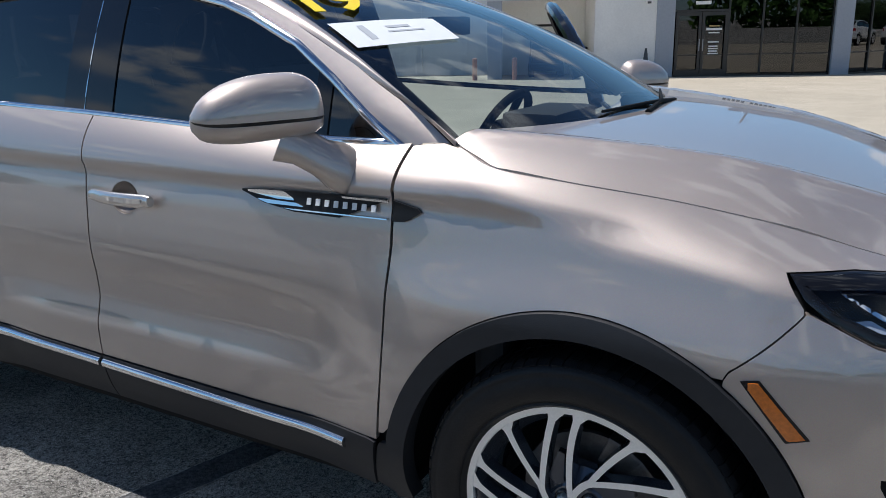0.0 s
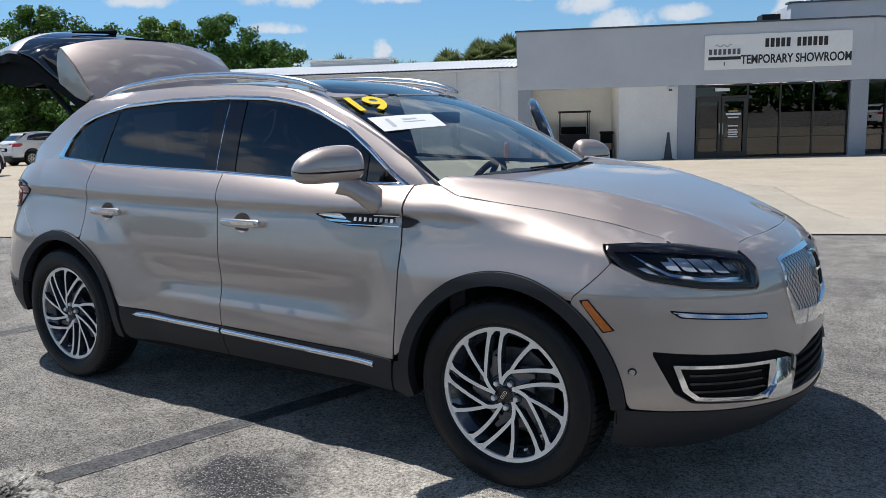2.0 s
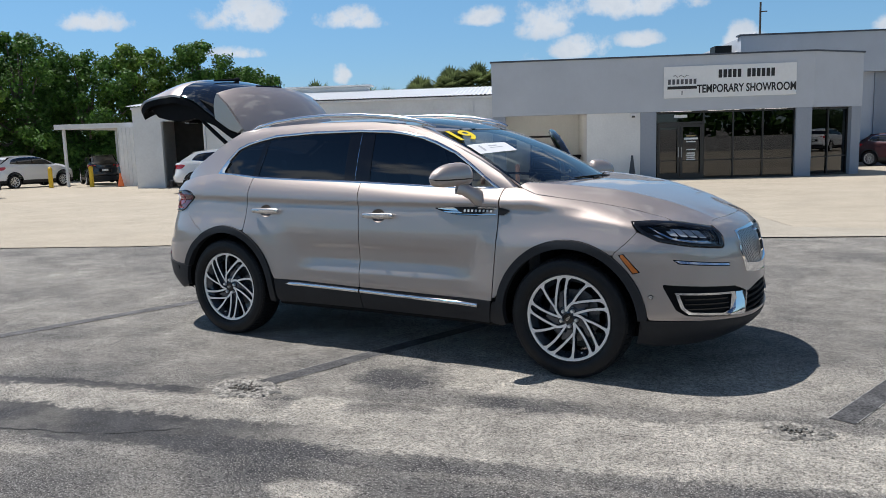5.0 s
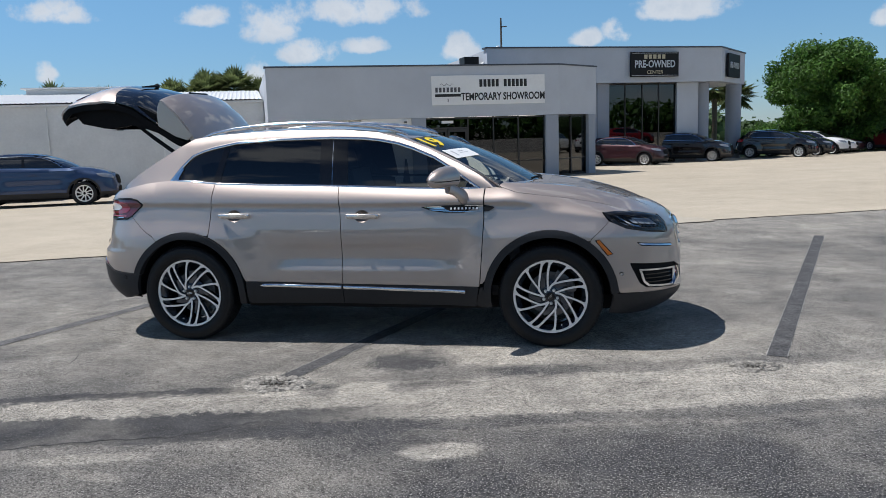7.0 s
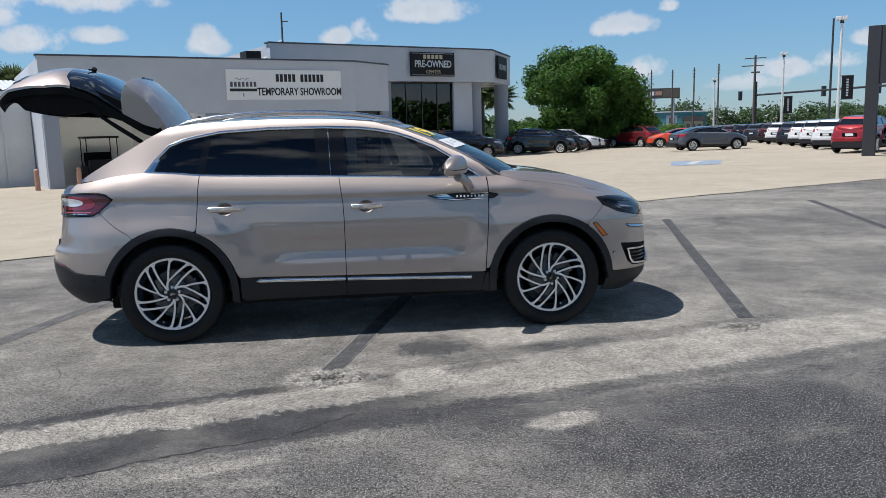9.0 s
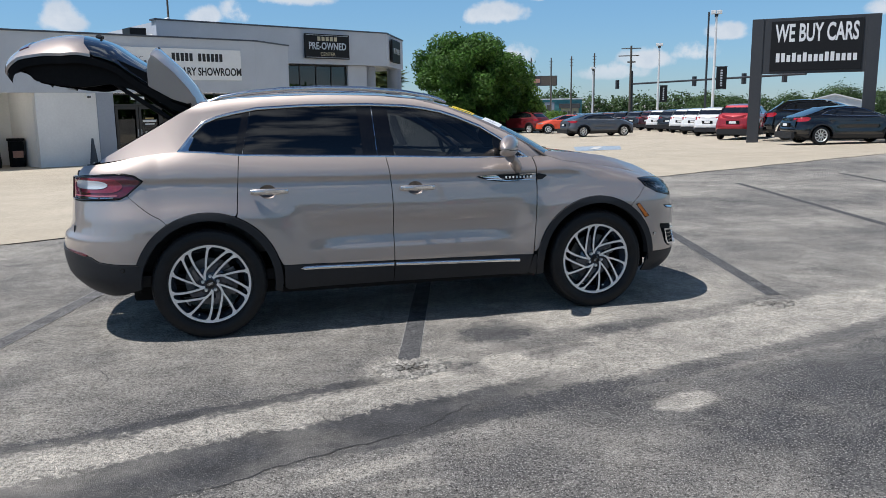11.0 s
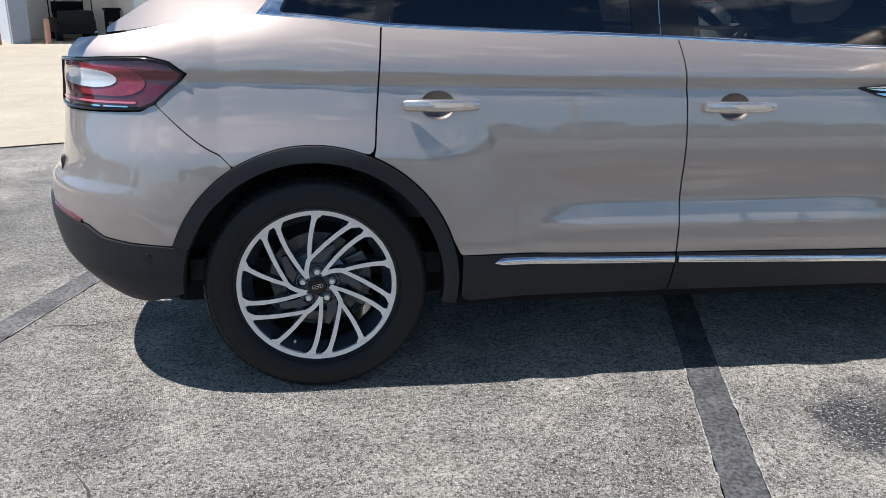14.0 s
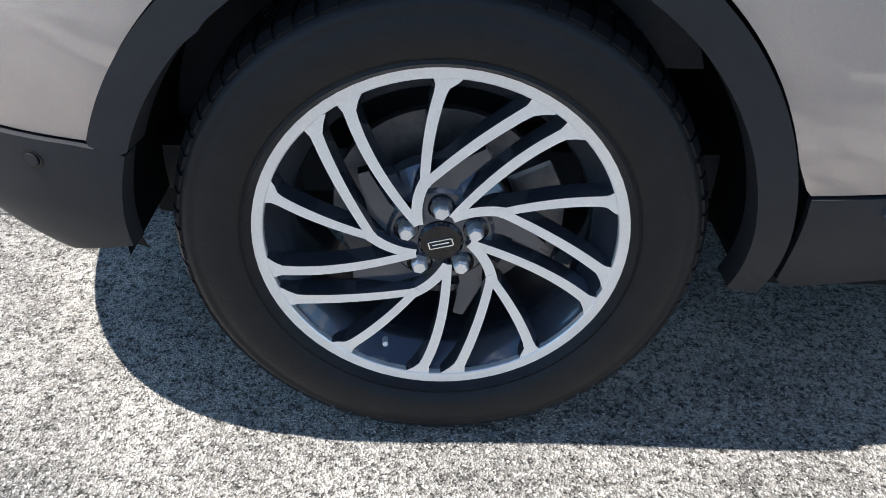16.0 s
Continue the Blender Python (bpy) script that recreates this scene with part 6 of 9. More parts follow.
def make_wheel():
    """A wheel round the origin, its face looking to -y; the tyre's middle plane is at y = 0.08."""
    w = thing("wheel")
    tyre_prof = [(0.266, -0.026), (0.273, -0.034), (0.279, -0.043), (0.284, -0.041), (0.292, -0.049), (0.318, -0.053), (0.340, -0.051), (0.349, -0.046), (0.352, -0.0475), (0.362, -0.041), (0.374, -0.026), (0.3755, 0.0), (0.3775, 0.03), (0.3775, 0.135), (0.371, 0.165), (0.352, 0.19), (0.30, 0.205), (0.262, 0.195)]
    tyre = part("tyre", lathe(tyre_prof, 72), M_RUBBER, w, "black road tyre", smooth=True, sharp=60)
    # tread blocks, the outer row folded down over the shoulder
    v, f = [], []
    n = 76
    rows = (([(-0.036, 0.3640), (-0.020, 0.3735), (0.004, 0.3765), (0.045, 0.3780)], 0.0, 0.84), ([(0.050, 0.3780), (0.084, 0.3785)], 0.5, 0.80), ([(0.089, 0.3785), (0.122, 0.3780)], 0.0, 0.80))
    for k in range(n):
        for prof, d, wd in rows:
            wd_ = wd * (0.93 + 0.09 * math.sin(k * 2.6))
            a0, a1 = 2 * math.pi * (k + d) / n, 2 * math.pi * (k + d + wd_) / n
            b, m = len(v), len(prof)
            for lift in (-0.004, 0.0048):
                for y, r in prof:
                    for a in (a0, a1):
                        yy = y - (lift * 0.55 if y < -0.01 else 0)
                        v.append(((r + lift) * math.cos(a + (0.045 - y) * 0.25), yy, (r + lift) * math.sin(a + (0.045 - y) * 0.25)))
            t_ = b + 2 * m
            for i in range(m - 1):
                f.append((t_ + 2 * i, t_ + 2 * i + 1, t_ + 2 * i + 3, t_ + 2 * i + 2))
                f.append((b + 2 * i, t_ + 2 * i, t_ + 2 * i + 2, b + 2 * i + 2))
                f.append((b + 2 * i + 1, b + 2 * i + 3, t_ + 2 * i + 3, t_ + 2 * i + 1))
            f.append((b, b + 1, t_ + 1, t_)), f.append((b + 2 * m - 2, t_ + 2 * m - 2, t_ + 2 * m - 1, b + 2 * m - 1))
    tagged(mesh("tread", v, f, M_RUBBER, tyre), kind="stuff")
    v, f = [], []
    for k in range(96):
        a0, a1 = 2 * math.pi * k / 96, 2 * math.pi * (k + 0.45) / 96
        if 20 < k % 48 < 40:
            continue
        b = len(v)
        for r in (0.334, 0.3415):
            for a in (a0, a1):
                v.append((r * math.cos(a), -0.0515 + (r - 0.334) * 0.35, r * math.sin(a)))
        f.append((b, b + 1, b + 3, b + 2))
    tagged(mesh("sidewall_mark", v, f, M_RUBBERMARK, tyre), kind="stuff")
    rim = part("rim", lathe([(0.2535, -0.012), (0.2535, -0.0268), (0.2550, -0.0286), (0.2700, -0.0300), (0.2738, -0.0275), (0.2750, -0.022), (0.272, -0.010)], 96), M_ALLOY, w, "machined alloy rim lip", smooth=True, sharp=35)
    part("barrel", lathe([(0.2550, -0.0200), (0.2500, -0.010), (0.2260, 0.016), (0.2210, 0.026), (0.226, 0.10), (0.230, 0.19)], 72), M_RIMDARK, rim, "glossy dark rim well", smooth=True, sharp=40)
    single = bowed((0.155, 140.0), (0.60, 125.7), (0.955, 118.7))
    arm_a = bowed((0.36, 104.0), (0.68, 94.8), (0.955, 89.0))
    arm_b = bowed((0.36, 104.0), (0.64, 72.5), (0.955, 59.5))
    stem = bowed((0.155, 140.0), (0.27, 117.0), (0.38, 102.5))
    first = []
    for nm, pts, w0, w1 in (("spoke", single, 0.0066, 0.0086), ("spoke", arm_a, 0.0066, 0.0086), ("spoke", arm_b, 0.0066, 0.0086), ("spoke_root", stem, 0.0074, 0.0082)):
        ws_ = []
        for k, (r, _) in enumerate(pts):
            d = min(max((0.2535 - r) / 0.020, 0.0), 1.0)
            ws_.append(w0 + (w1 - w0) * k / (len(pts) - 1) + (0.0135 * (1 - math.sqrt(1 - (1 - d) ** 2)) if nm == "spoke" else 0.0))
        ob = part(nm, ribbon(pts, ws_, -0.0278, 0.034), M_ALLOY, rim, "machined face with dark painted sides")
        two_tone(ob, M_RIMDARK)
        first.append(ob)
    jr, ja = 0.368 * RIM_R, radians(103.2)
    first.append(part("spoke_joint", cyl((jr * math.cos(ja), -0.0217, jr * math.sin(ja)), (jr * math.cos(ja), 0.0, jr * math.sin(ja)), 0.0088, n=18), M_ALLOY, rim))
    two_tone(first[-1], M_RIMDARK)
    for k in range(1, 5):
        for ob in first:
            c = ob.copy()
            scene.collection.objects.link(c)
            c.parent = rim
            c.matrix_basis = Matrix.Rotation(radians(72 * k), 4, "Y")
    hub = part("hub", lathe([(0.0, -0.016), (0.030, -0.016), (0.040, -0.012), (0.074, -0.006), (0.085, 0.004), (0.11, 0.02), (0.112, 0.045), (0.0, 0.05)], 40), M_RIMDARK, w, "dark hub with centre cap", smooth=True, sharp=30)
    cap = part("centre_cap", lathe([(0.0, -0.024), (0.029, -0.023), (0.033, -0.019), (0.033, -0.010)], 32), M_BLACK, hub, smooth=True, sharp=40)
    tilt = Matrix.Rotation(radians(-14), 4, "Y")
    bmx = bmesh.new()
    for x0, x1, z0, z1 in ((-0.0165, 0.0165, 0.0048, 0.0068), (-0.0165, 0.0165, -0.0068, -0.0048), (-0.0185, -0.0163, -0.0058, 0.0058), (0.0163, 0.0185, -0.0058, 0.0058), (-0.0125, 0.0125, -0.0011, 0.0011)):
        add_box(bmx, x0, x1, -0.0262, -0.0225, z0, z1, 0.0005, tilt)
    part("cap_mark", bmx, M_CHROME, cap)
    for k in range(5):
        a = radians(90 + 72 * k)
        c = (0.052 * math.cos(a), 0.052 * math.sin(a))
        part("lug_nut", add_cyl(cyl((c[0], -0.024, c[1]), (c[0], 0.0, c[1]), 0.0122, 0.0130, 6), (c[0], -0.029, c[1]), (c[0], -0.024, c[1]), 0.0095, 0.0122, 6), M_LUG, hub, "bright hexagonal nut")
        part("lug_seat", lathe([(0.0195, -0.012), (0.0165, -0.0145), (0.0148, 0.0)], 20), M_BLACK, hub, smooth=True).matrix_basis = Matrix.Translation((c[0], 0, c[1]))
        # dark webs between the spokes near the hub
        part("hub_web", ribbon([(0.06, 90 + 72 * k + 10), (0.10, 90 + 72 * k - 8), (0.15, 90 + 72 * k - 25)], [0.020, 0.017, 0.008], -0.008, 0.02), M_RIMDARK, hub)
    part("brake_disc", lathe([(0.06, 0.075), (0.165, 0.075), (0.168, 0.085), (0.06, 0.09)], 48), M_STEEL, w, "steel brake disc", smooth=True, sharp=30)
    bmc = bmesh.new()
    for a in range(-26, 27, 13):
        add_box(bmc, 0.115, 0.185, 0.045, 0.115, -0.024, 0.024, 0.008, Matrix.Rotation(radians(a), 4, "Y"))
    part("brake_caliper", bmc, M_STEEL, w, "cast brake caliper")
    vs = cyl((0.2285, -0.006, 0.0), (0.236, 0.03, 0.0), 0.0045, 0.0045, 10)
    part("valve", vs, M_WHITE, w, "pale valve cap").matrix_basis = Matrix.Rotation(radians(112), 4, "Y")
    return w


M_RUBBERMARK = material("tyre_sidewall_marking", (0.020, 0.0205, 0.022), 0.5)
wheel = make_wheel()
tagged(wheel, "two-tone alloy wheel with black tyre")
HUB_Y = -0.876


def place_wheel(x, sign, spin):
    m = Matrix.Translation((x, HUB_Y * -sign, HUB_Z)) @ (Matrix.Identity(4) if sign < 0 else Matrix.Rotation(math.pi, 4, "Z")) @ Matrix.Rotation(radians(spin), 4, "Y")
    c = copy_thing(wheel, m)
    c.parent = suv
    return c


place_wheel(AXLE, -1, -42)
place_wheel(AXLE, 1, 12)
place_wheel(-AXLE, 1, 40)
wheel.parent = suv
wheel.matrix_basis = Matrix.Translation((-AXLE, HUB_Y, HUB_Z))

# ---- underside and cabin ----
part("underbody", box(-1.95, 2.0, -0.60, 0.60, 0.22, 0.34, 0.03), M_MATT, suv)
part("underbody_sill", box(-0.95, 0.95, -0.84, -0.60, 0.265, 0.32, 0.02), M_MATT, suv)
part("underbody_sill", box(-0.95, 0.95, 0.60, 0.84, 0.265, 0.32, 0.02), M_MATT, suv)
part("cabin_floor", box(-2.05, 1.15, -0.70, 0.70, 0.34, 0.42, 0.0), M_DARK, suv)
part("firewall", box(1.12, 1.20, -0.80, 0.80, 0.34, 1.08, 0.02), M_DARK, suv)
part("load_floor", box(-2.30, -1.25, -0.60, 0.60, 0.42, 0.78, 0.02), M_DARK, suv)
for y in (-0.40, 0.40):
    seat = part("seat", box(-0.30, 0.22, y - 0.26, y + 0.26, 0.50, 0.72, 0.06), M_SEAT, suv, "grey leather front seat", smooth=True)
    back = pose(-0.30, y, 0.66, 0, -14, 0)
    part("seat_back", box(-0.10, 0.06, -0.26, 0.26, 0.0, 0.60, 0.06, back), M_SEAT, seat, smooth=True)
    part("headrest", box(-0.07, 0.05, -0.14, 0.14, 0.64, 0.82, 0.045, back), M_SEAT, seat, smooth=True)
    part("headrest_post", add_cyl(cyl(back @ Vector((0, -0.07, 0.55)), back @ Vector((0, -0.07, 0.68)), 0.007), back @ Vector((0, 0.07, 0.55)), back @ Vector((0, 0.07, 0.68)), 0.007), M_CHROME, seat)
part("seat_cover", box(0.07, 0.09, 0.13, 0.67, 0.05, 0.62, 0.01, pose(-0.30, 0, 0.66, 0, -14, 0)), M_WRAP, suv, "pale plastic cover on the driver's seat")
bench = part("rear_bench", box(-1.20, -0.70, -0.62, 0.62, 0.52, 0.72, 0.06), M_SEAT, suv, "grey leather rear bench", smooth=True)
bm = pose(-1.18, 0, 0.66, 0, -18, 0)
part("bench_back", box(-0.10, 0.06, -0.62, 0.62, 0.0, 0.62, 0.06, bm), M_SEAT, bench, smooth=True)
for y in (-0.38, 0.0, 0.38):
    part("headrest", box(-0.06, 0.04, y - 0.12, y + 0.12, 0.62, 0.76, 0.035, bm), M_SEAT, bench, smooth=True)
dash = bmesh.new()
prof = [(1.16, 1.09), (1.02, 1.105), (0.86, 1.095), (0.74, 1.06), (0.68, 0.98), (0.72, 0.86), (0.80, 0.70), (1.16, 0.66)]
lo = [dash.verts.new((x, -0.74, z - 0.015)) for x, z in prof]
hi = [dash.verts.new((x, 0.74, z - 0.015)) for x, z in prof]
dash.faces.new(lo), dash.faces.new(hi[::-1])
for k in range(len(prof)):
    dash.faces.new((lo[k], lo[(k + 1) % len(prof)], hi[(k + 1) % len(prof)], hi[k]))
bmesh.ops.bevel(dash, geom=dash.edges[:], offset=0.02, segments=2, affect="EDGES")
part("dashboard", dash, M_DARK, suv, "dark dashboard", smooth=True)
part("instrument_hood", box(0.70, 0.92, 0.20, 0.60, 1.06, 1.135, 0.035), M_DARK, suv, smooth=True)
part("centre_console", box(-0.1, 0.85, -0.13, 0.13, 0.42, 0.80, 0.04), M_DARK, suv, smooth=True)
wc = pose(0.60, 0.40, 1.02, 0, -62, 0)
ring = [wc @ Vector((0.185 * math.cos(t), 0.185 * math.sin(t), 0)) for t in np.linspace(0, 2 * math.pi, 33)]
sw = part("steering_wheel", tube(ring, 0.017, 10), M_MATT, suv, "black steering wheel", smooth=True)
part("wheel_boss", box(-0.07, 0.07, -0.08, 0.08, -0.03, 0.02, 0.02, wc), M_MATT, sw, smooth=True)
for a in (0, 180, 270):
    part("wheel_spoke", box(0.05, 0.18, -0.02, 0.02, -0.015, 0.005, 0.005, wc @ Matrix.Rotation(radians(a + 90), 4, "Z")), M_MATT, sw)
part("steering_column", cyl(wc @ Vector((0, 0, 0)), wc @ Vector((0, 0, -0.25)), 0.04), M_MATT, sw)
part("inside_mirror", box(0.60, 0.63, -0.12, 0.12, 1.40, 1.46, 0.012), M_MATT, suv)
skin("headliner", [(-1.40, -0.52), (0.36, -0.48), (0.36, 0.48), (-1.40, 0.52)], roof, M_DARK, suv, -1, 0.1, 0.0, off=0.05)


# ---- open tailgate: built closed, then swung up round its hinge ----
def build_tailgate():
    hx_, hz_, swing = -1.40, 1.605, 58
    gate = thing("tailgate")
    tagged(gate, "raised tailgate with rear glass and spoiler")
    gate.parent = suv
    gate.matrix_basis = Matrix.Translation((hx_, 0, hz_)) @ Matrix.Rotation(radians(swing), 4, "Y")
    # closed outline: distance back and height, from the hinge
    line = [(0.02, 0.0), (-0.12, -0.040), (-0.30, -0.12), (-0.50, -0.215)]
    # the lower half is drawn as it stands when raised, then turned back
    cs, sn = math.cos(radians(swing)), math.sin(radians(swing))
    line += [(x * cs - z * sn, x * sn + z * cs) for x, z in ((-0.575, 0.400), (-0.69, 0.440), (-0.81, 0.462), (-0.94, 0.455), (-1.06, 0.425), (-1.16, 0.378), (-1.23, 0.325), (-1.25, 0.285))]
    t = np.linspace(0, 1, len(line))
    LX, LZ = [(a, p[0]) for a, p in zip(t, line)], [(a, p[1]) for a, p in zip(t, line)]
    HW = [(0, 0.56), (0.2, 0.60), (0.42, 0.645), (0.55, 0.66), (0.7, 0.63), (0.85, 0.66), (1.0, 0.63)]

    def outer(a, b, off=0.0):
        a, b = np.broadcast_arrays(np.asarray(a, float), np.asarray(b, float))
        x, z = interp(a, LX), interp(a, LZ)
        w = interp(a, HW)
        bow = (0.05 + 0.05 * a) * np.abs(b) ** 2.4
        nx, nz = -0.65 - 0.3 * a, 0.75 - 0.75 * a
        off = off + 0.085 * np.abs(b) ** 5 * np.clip(a / 0.15, 0, 1) * (0.15 + 0.85 * np.clip((0.82 - a) / 0.2, 0, 1))
        return x + bow - off * nx, b * w, z - 0.02 * b * b - off * nz

    full = [(0.0, b) for b in np.linspace(-1, 1, 9)] + [(1.0, b) for b in np.linspace(1, -1, 9)]
    pane = [(0.08, -1.0), (0.08, 1.0), (0.47, 1.0), (0.505, 0.85), (0.515, 0), (0.505, -0.85), (0.47, -1.0)]
    skin("gate_skin", full, outer, M_PAINT, gate, -1, (0.02, 0.04), 0.02, holes=[np.array(pane)])
    skin("rear_glass", pane, outer, M_REARGLASS, gate, -1, (0.03, 0.06), 0.006, off=0.0, label="dark rear glass")
    skin("gate_trim", full, outer, M_MATT, gate, -1, (0.03, 0.06), 0.05, holes=[inset(pane, 0.03)], off=0.028, label="black inner trim panel")
    skin("light_bar", [(0.76, -0.80), (0.76, 0.80), (0.81, 0.80), (0.81, -0.80)], outer, M_RED, gate, -1, (0.02, 0.06), 0.01, off=-0.008, label="full-width red light bar")
    # pieces drawn in side view as the gate stands raised, then turned back to its own axes
    def raised(poly):
        return [((x - hx_) * cs - (z - hz_) * sn, (x - hx_) * sn + (z - hz_) * cs) for x, z in poly]

    lip = [(0.955, -0.99), (0.955, 0.99), (1.0, 0.99), (1.0, -0.99)]
    skin("gate_lip", lip, outer, M_MATT, gate, -1, (0.02, 0.06), 0.03, off=-0.004)
    arm = [(-1.455, 1.602), (-1.62, 1.700), (-1.755, 1.790), (-1.93, 1.872), (-2.06, 1.925), (-2.20, 1.945), (-2.31, 1.918), (-2.42, 1.868), (-2.585, 1.812), (-2.583, 1.780), (-2.50, 1.812),
           (-2.445, 1.738), (-2.30, 1.708), (-2.16, 1.694), (-2.06, 1.706), (-2.0, 1.722), (-1.89, 1.690), (-1.78, 1.650), (-1.62, 1.607), (-1.50, 1.566)]
    for s in (-1, 1):
        b_ = prism(raised(arm), lambda a, b, c, s=s: (a, s * (0.598 - c), b), 0.07)
        bmesh.ops.bevel(b_, geom=b_.edges[:], offset=0.006, segments=2, affect="EDGES")
        part("gate_arm", b_, M_MATT, gate, "black side arm of the gate's inner trim", smooth=True)
    cover = [(-2.075, 1.900), (-2.20, 1.925), (-2.31, 1.898), (-2.42, 1.852), (-2.565, 1.800), (-2.50, 1.800), (-2.438, 1.728), (-2.30, 1.698), (-2.16, 1.684), (-2.075, 1.700)]
    b_ = prism(raised(cover), lambda a, b, c: (a, -0.526 + c, b), 1.052)
    bmesh.ops.bevel(b_, geom=b_.edges[:], offset=0.012, segments=2, affect="EDGES")
    part("inner_panel", b_, M_FELT, gate, "black moulded inner panel", smooth=True)
    beam = [(-1.47, 1.60), (-1.60, 1.67), (-1.62, 1.62), (-1.50, 1.57)]
    part("header_beam", prism(raised(beam), lambda a, b, c: (a, -0.526 + c, b), 1.052), M_MATT, gate)
    lens = raised([(-2.28, 1.683), (-2.23, 1.678), (-2.23, 1.688), (-2.28, 1.694)])
    part("inner_light", prism(lens, lambda a, b, c: (a, -0.45 + c, b), 0.10), M_WHITELENS, gate, "small white inner lamp")
    # wiper on the glass
    q = [tuple(float(c) for c in outer(a, b, -0.02)) for a, b in ((0.48, 0.10), (0.45, -0.05), (0.43, -0.45))]
    part("rear_wiper", tube(q, [0.022, 0.012, 0.006], 8), M_MATT, gate)
    # spoiler over the glass, with side fins
    sp = bmesh.new()
    sec = [(0.03, 0.012), (-0.12, 0.022), (-0.28, 0.004), (-0.46, -0.042), (-0.478, -0.058), (-0.44, -0.066), (-0.25, -0.035), (0.0, -0.02)]
    rows = []
    for b in np.linspace(-1, 1, 21):
        k = 1 - 0.10 * abs(b) ** 3.0
        rows.append([sp.verts.new((x * k if x < 0 else x, 0.60 * b, z - 0.06 * abs(b) ** 2.5)) for x, z in sec])
    for u, v in zip(rows, rows[1:]):
        for k in range(len(sec)):
            sp.faces.new((u[k], u[(k + 1) % len(sec)], v[(k + 1) % len(sec)], v[k]))
    sp.faces.new(rows[0][::-1]), sp.faces.new(rows[-1])
    part("spoiler", sp, M_PAINT, gate, "painted roof spoiler", smooth=True)
    part("brake_light", box(-0.483, -0.470, -0.16, 0.16, -0.058, -0.046, 0.003), M_BLACK, gate)
    for s in (-1, 1):
        fin = prism(raised([(-1.750, 1.700), (-1.752, 1.80), (-1.742, 1.865), (-1.722, 1.895), (-1.695, 1.893), (-1.590, 1.785), (-1.500, 1.672), (-1.445, 1.612), (-1.500, 1.580), (-1.600, 1.612)]), lambda a, b, c, s=s: (a, s * (0.615 - c), b), 0.028)
        bmesh.ops.bevel(fin, geom=fin.edges[:], offset=0.005, segments=2, affect="EDGES")
        part("spoiler_fin", fin, M_PAINT, gate)
    return gate


M_REARGLASS = material("rear_glass_dark", (0.012, 0.016, 0.024), 0.03, coat=1.0)
build_tailgate()
for s in (-1, 1):
    part("gas_strut", tube([(-1.60, s * 0.60, 1.465), (-1.80, s * 0.585, 1.60), (-1.99, s * 0.57, 1.735)], [0.017, 0.017, 0.011], 8), M_MATT, suv)
    part("door_seal", tube([(-1.43, s * 0.545, 1.58), (-1.70, s * 0.575, 1.425), (-1.88, s * 0.585, 1.32), (-1.98, s * 0.575, 1.26)], 0.016, 8), M_MATT, suv)


# ---- showroom and buildings ----
GZ = float(ground_z(*WO))
WM = Matrix.Translation((WO[0], WO[1], 0)) @ pose(0, 0, 0, 0, 0, WALL_TURN)


def ubox(u0, u1, v0, v1, z0, z1, bevel=0.0, bm=None):
    """A box on the building's axes, with heights in the world."""
    return add_box(bm or bmesh.new(), u0, u1, v0, v1, z0, z1, bevel, WM)


def uprism(poly, z0, z1):
    """An upright prism over a plan polygon on the building's axes."""
    return prism(poly, lambda a, b, c: WM @ Vector((a, b, z0 + c)), z1 - z0)


def bar_between(u0, v0, u1, v1, z0, z1, d0, d1):
    """An upright slab along a plan line, from d0 in front of it to d1 behind."""
    d = np.array([u1 - u0, v1 - v0])
    d = d / np.hypot(*d)
    n = np.array([-d[1], d[0]])
    q = [np.array([u0, v0]) + n * d0, np.array([u1, v1]) + n * d0, np.array([u1, v1]) + n * d1, np.array([u0, v0]) + n * d1]
    return uprism([tuple(p) for p in q], z0, z1)


A_FRONT = [(-6.55, 0.0), (5.55, 0.0), (7.90, 1.50)]
showroom = thing("showroom_building", lot(0, 4)[:2] + (0,), label="grey stucco showroom with dark glass storefront and flat roof", category="building")
showroom.matrix_basis = Matrix.Identity(4)
Z_FAS, Z_TOP, Z_LOW = 2.17, 4.22, GZ - 0.25
part("fascia", uprism(A_FRONT + [(7.90, 1.95), (5.45, 0.40), (-6.55, 0.40)], Z_FAS, Z_TOP), M_WALL, showroom)
part("roof_edge", uprism([(-6.60, -0.05), (5.57, -0.05), (7.95, 1.47), (7.95, 2.0), (5.45, 0.45), (-6.60, 0.45)], Z_TOP, Z_TOP + 0.06), M_ROOF, showroom)
part("roof", uprism([(-6.5, 0.41), (5.42, 0.41), (7.85, 1.96), (7.85, 12), (-6.5, 12)], 3.75, 3.95), M_ROOF, showroom)
part("side_wall", ubox(-6.55, -6.25, 0.40, 12, Z_LOW, 4.15), M_WALL, showroom)
part("side_wall", ubox(7.60, 7.88, 2.0, 12, Z_LOW, 4.15), M_WALL, showroom)
part("back_wall", ubox(-6.25, 7.60, 11.7, 12, Z_LOW, 4.15), M_WALL, showroom)
part("soffit", uprism([(-2.695, 0.41), (5.42, 0.41), (7.6, 1.8), (7.6, 11.7), (-2.695, 11.7)], 2.22, 2.30), M_WHITEWALL, showroom)
part("bay_ceiling", ubox(-6.245, -2.70, 0.41, 4.25, 2.62, 2.70), M_WHITEWALL, showroom)
for u0, u1 in ((-6.53, -6.03), (-0.86, -0.26), (4.92, 5.50)):
    part("column", ubox(u0, u1, 0.02, 0.42, Z_LOW, Z_FAS - 0.003, 0.01), M_COLUMN, showroom, "blue-grey painted column")
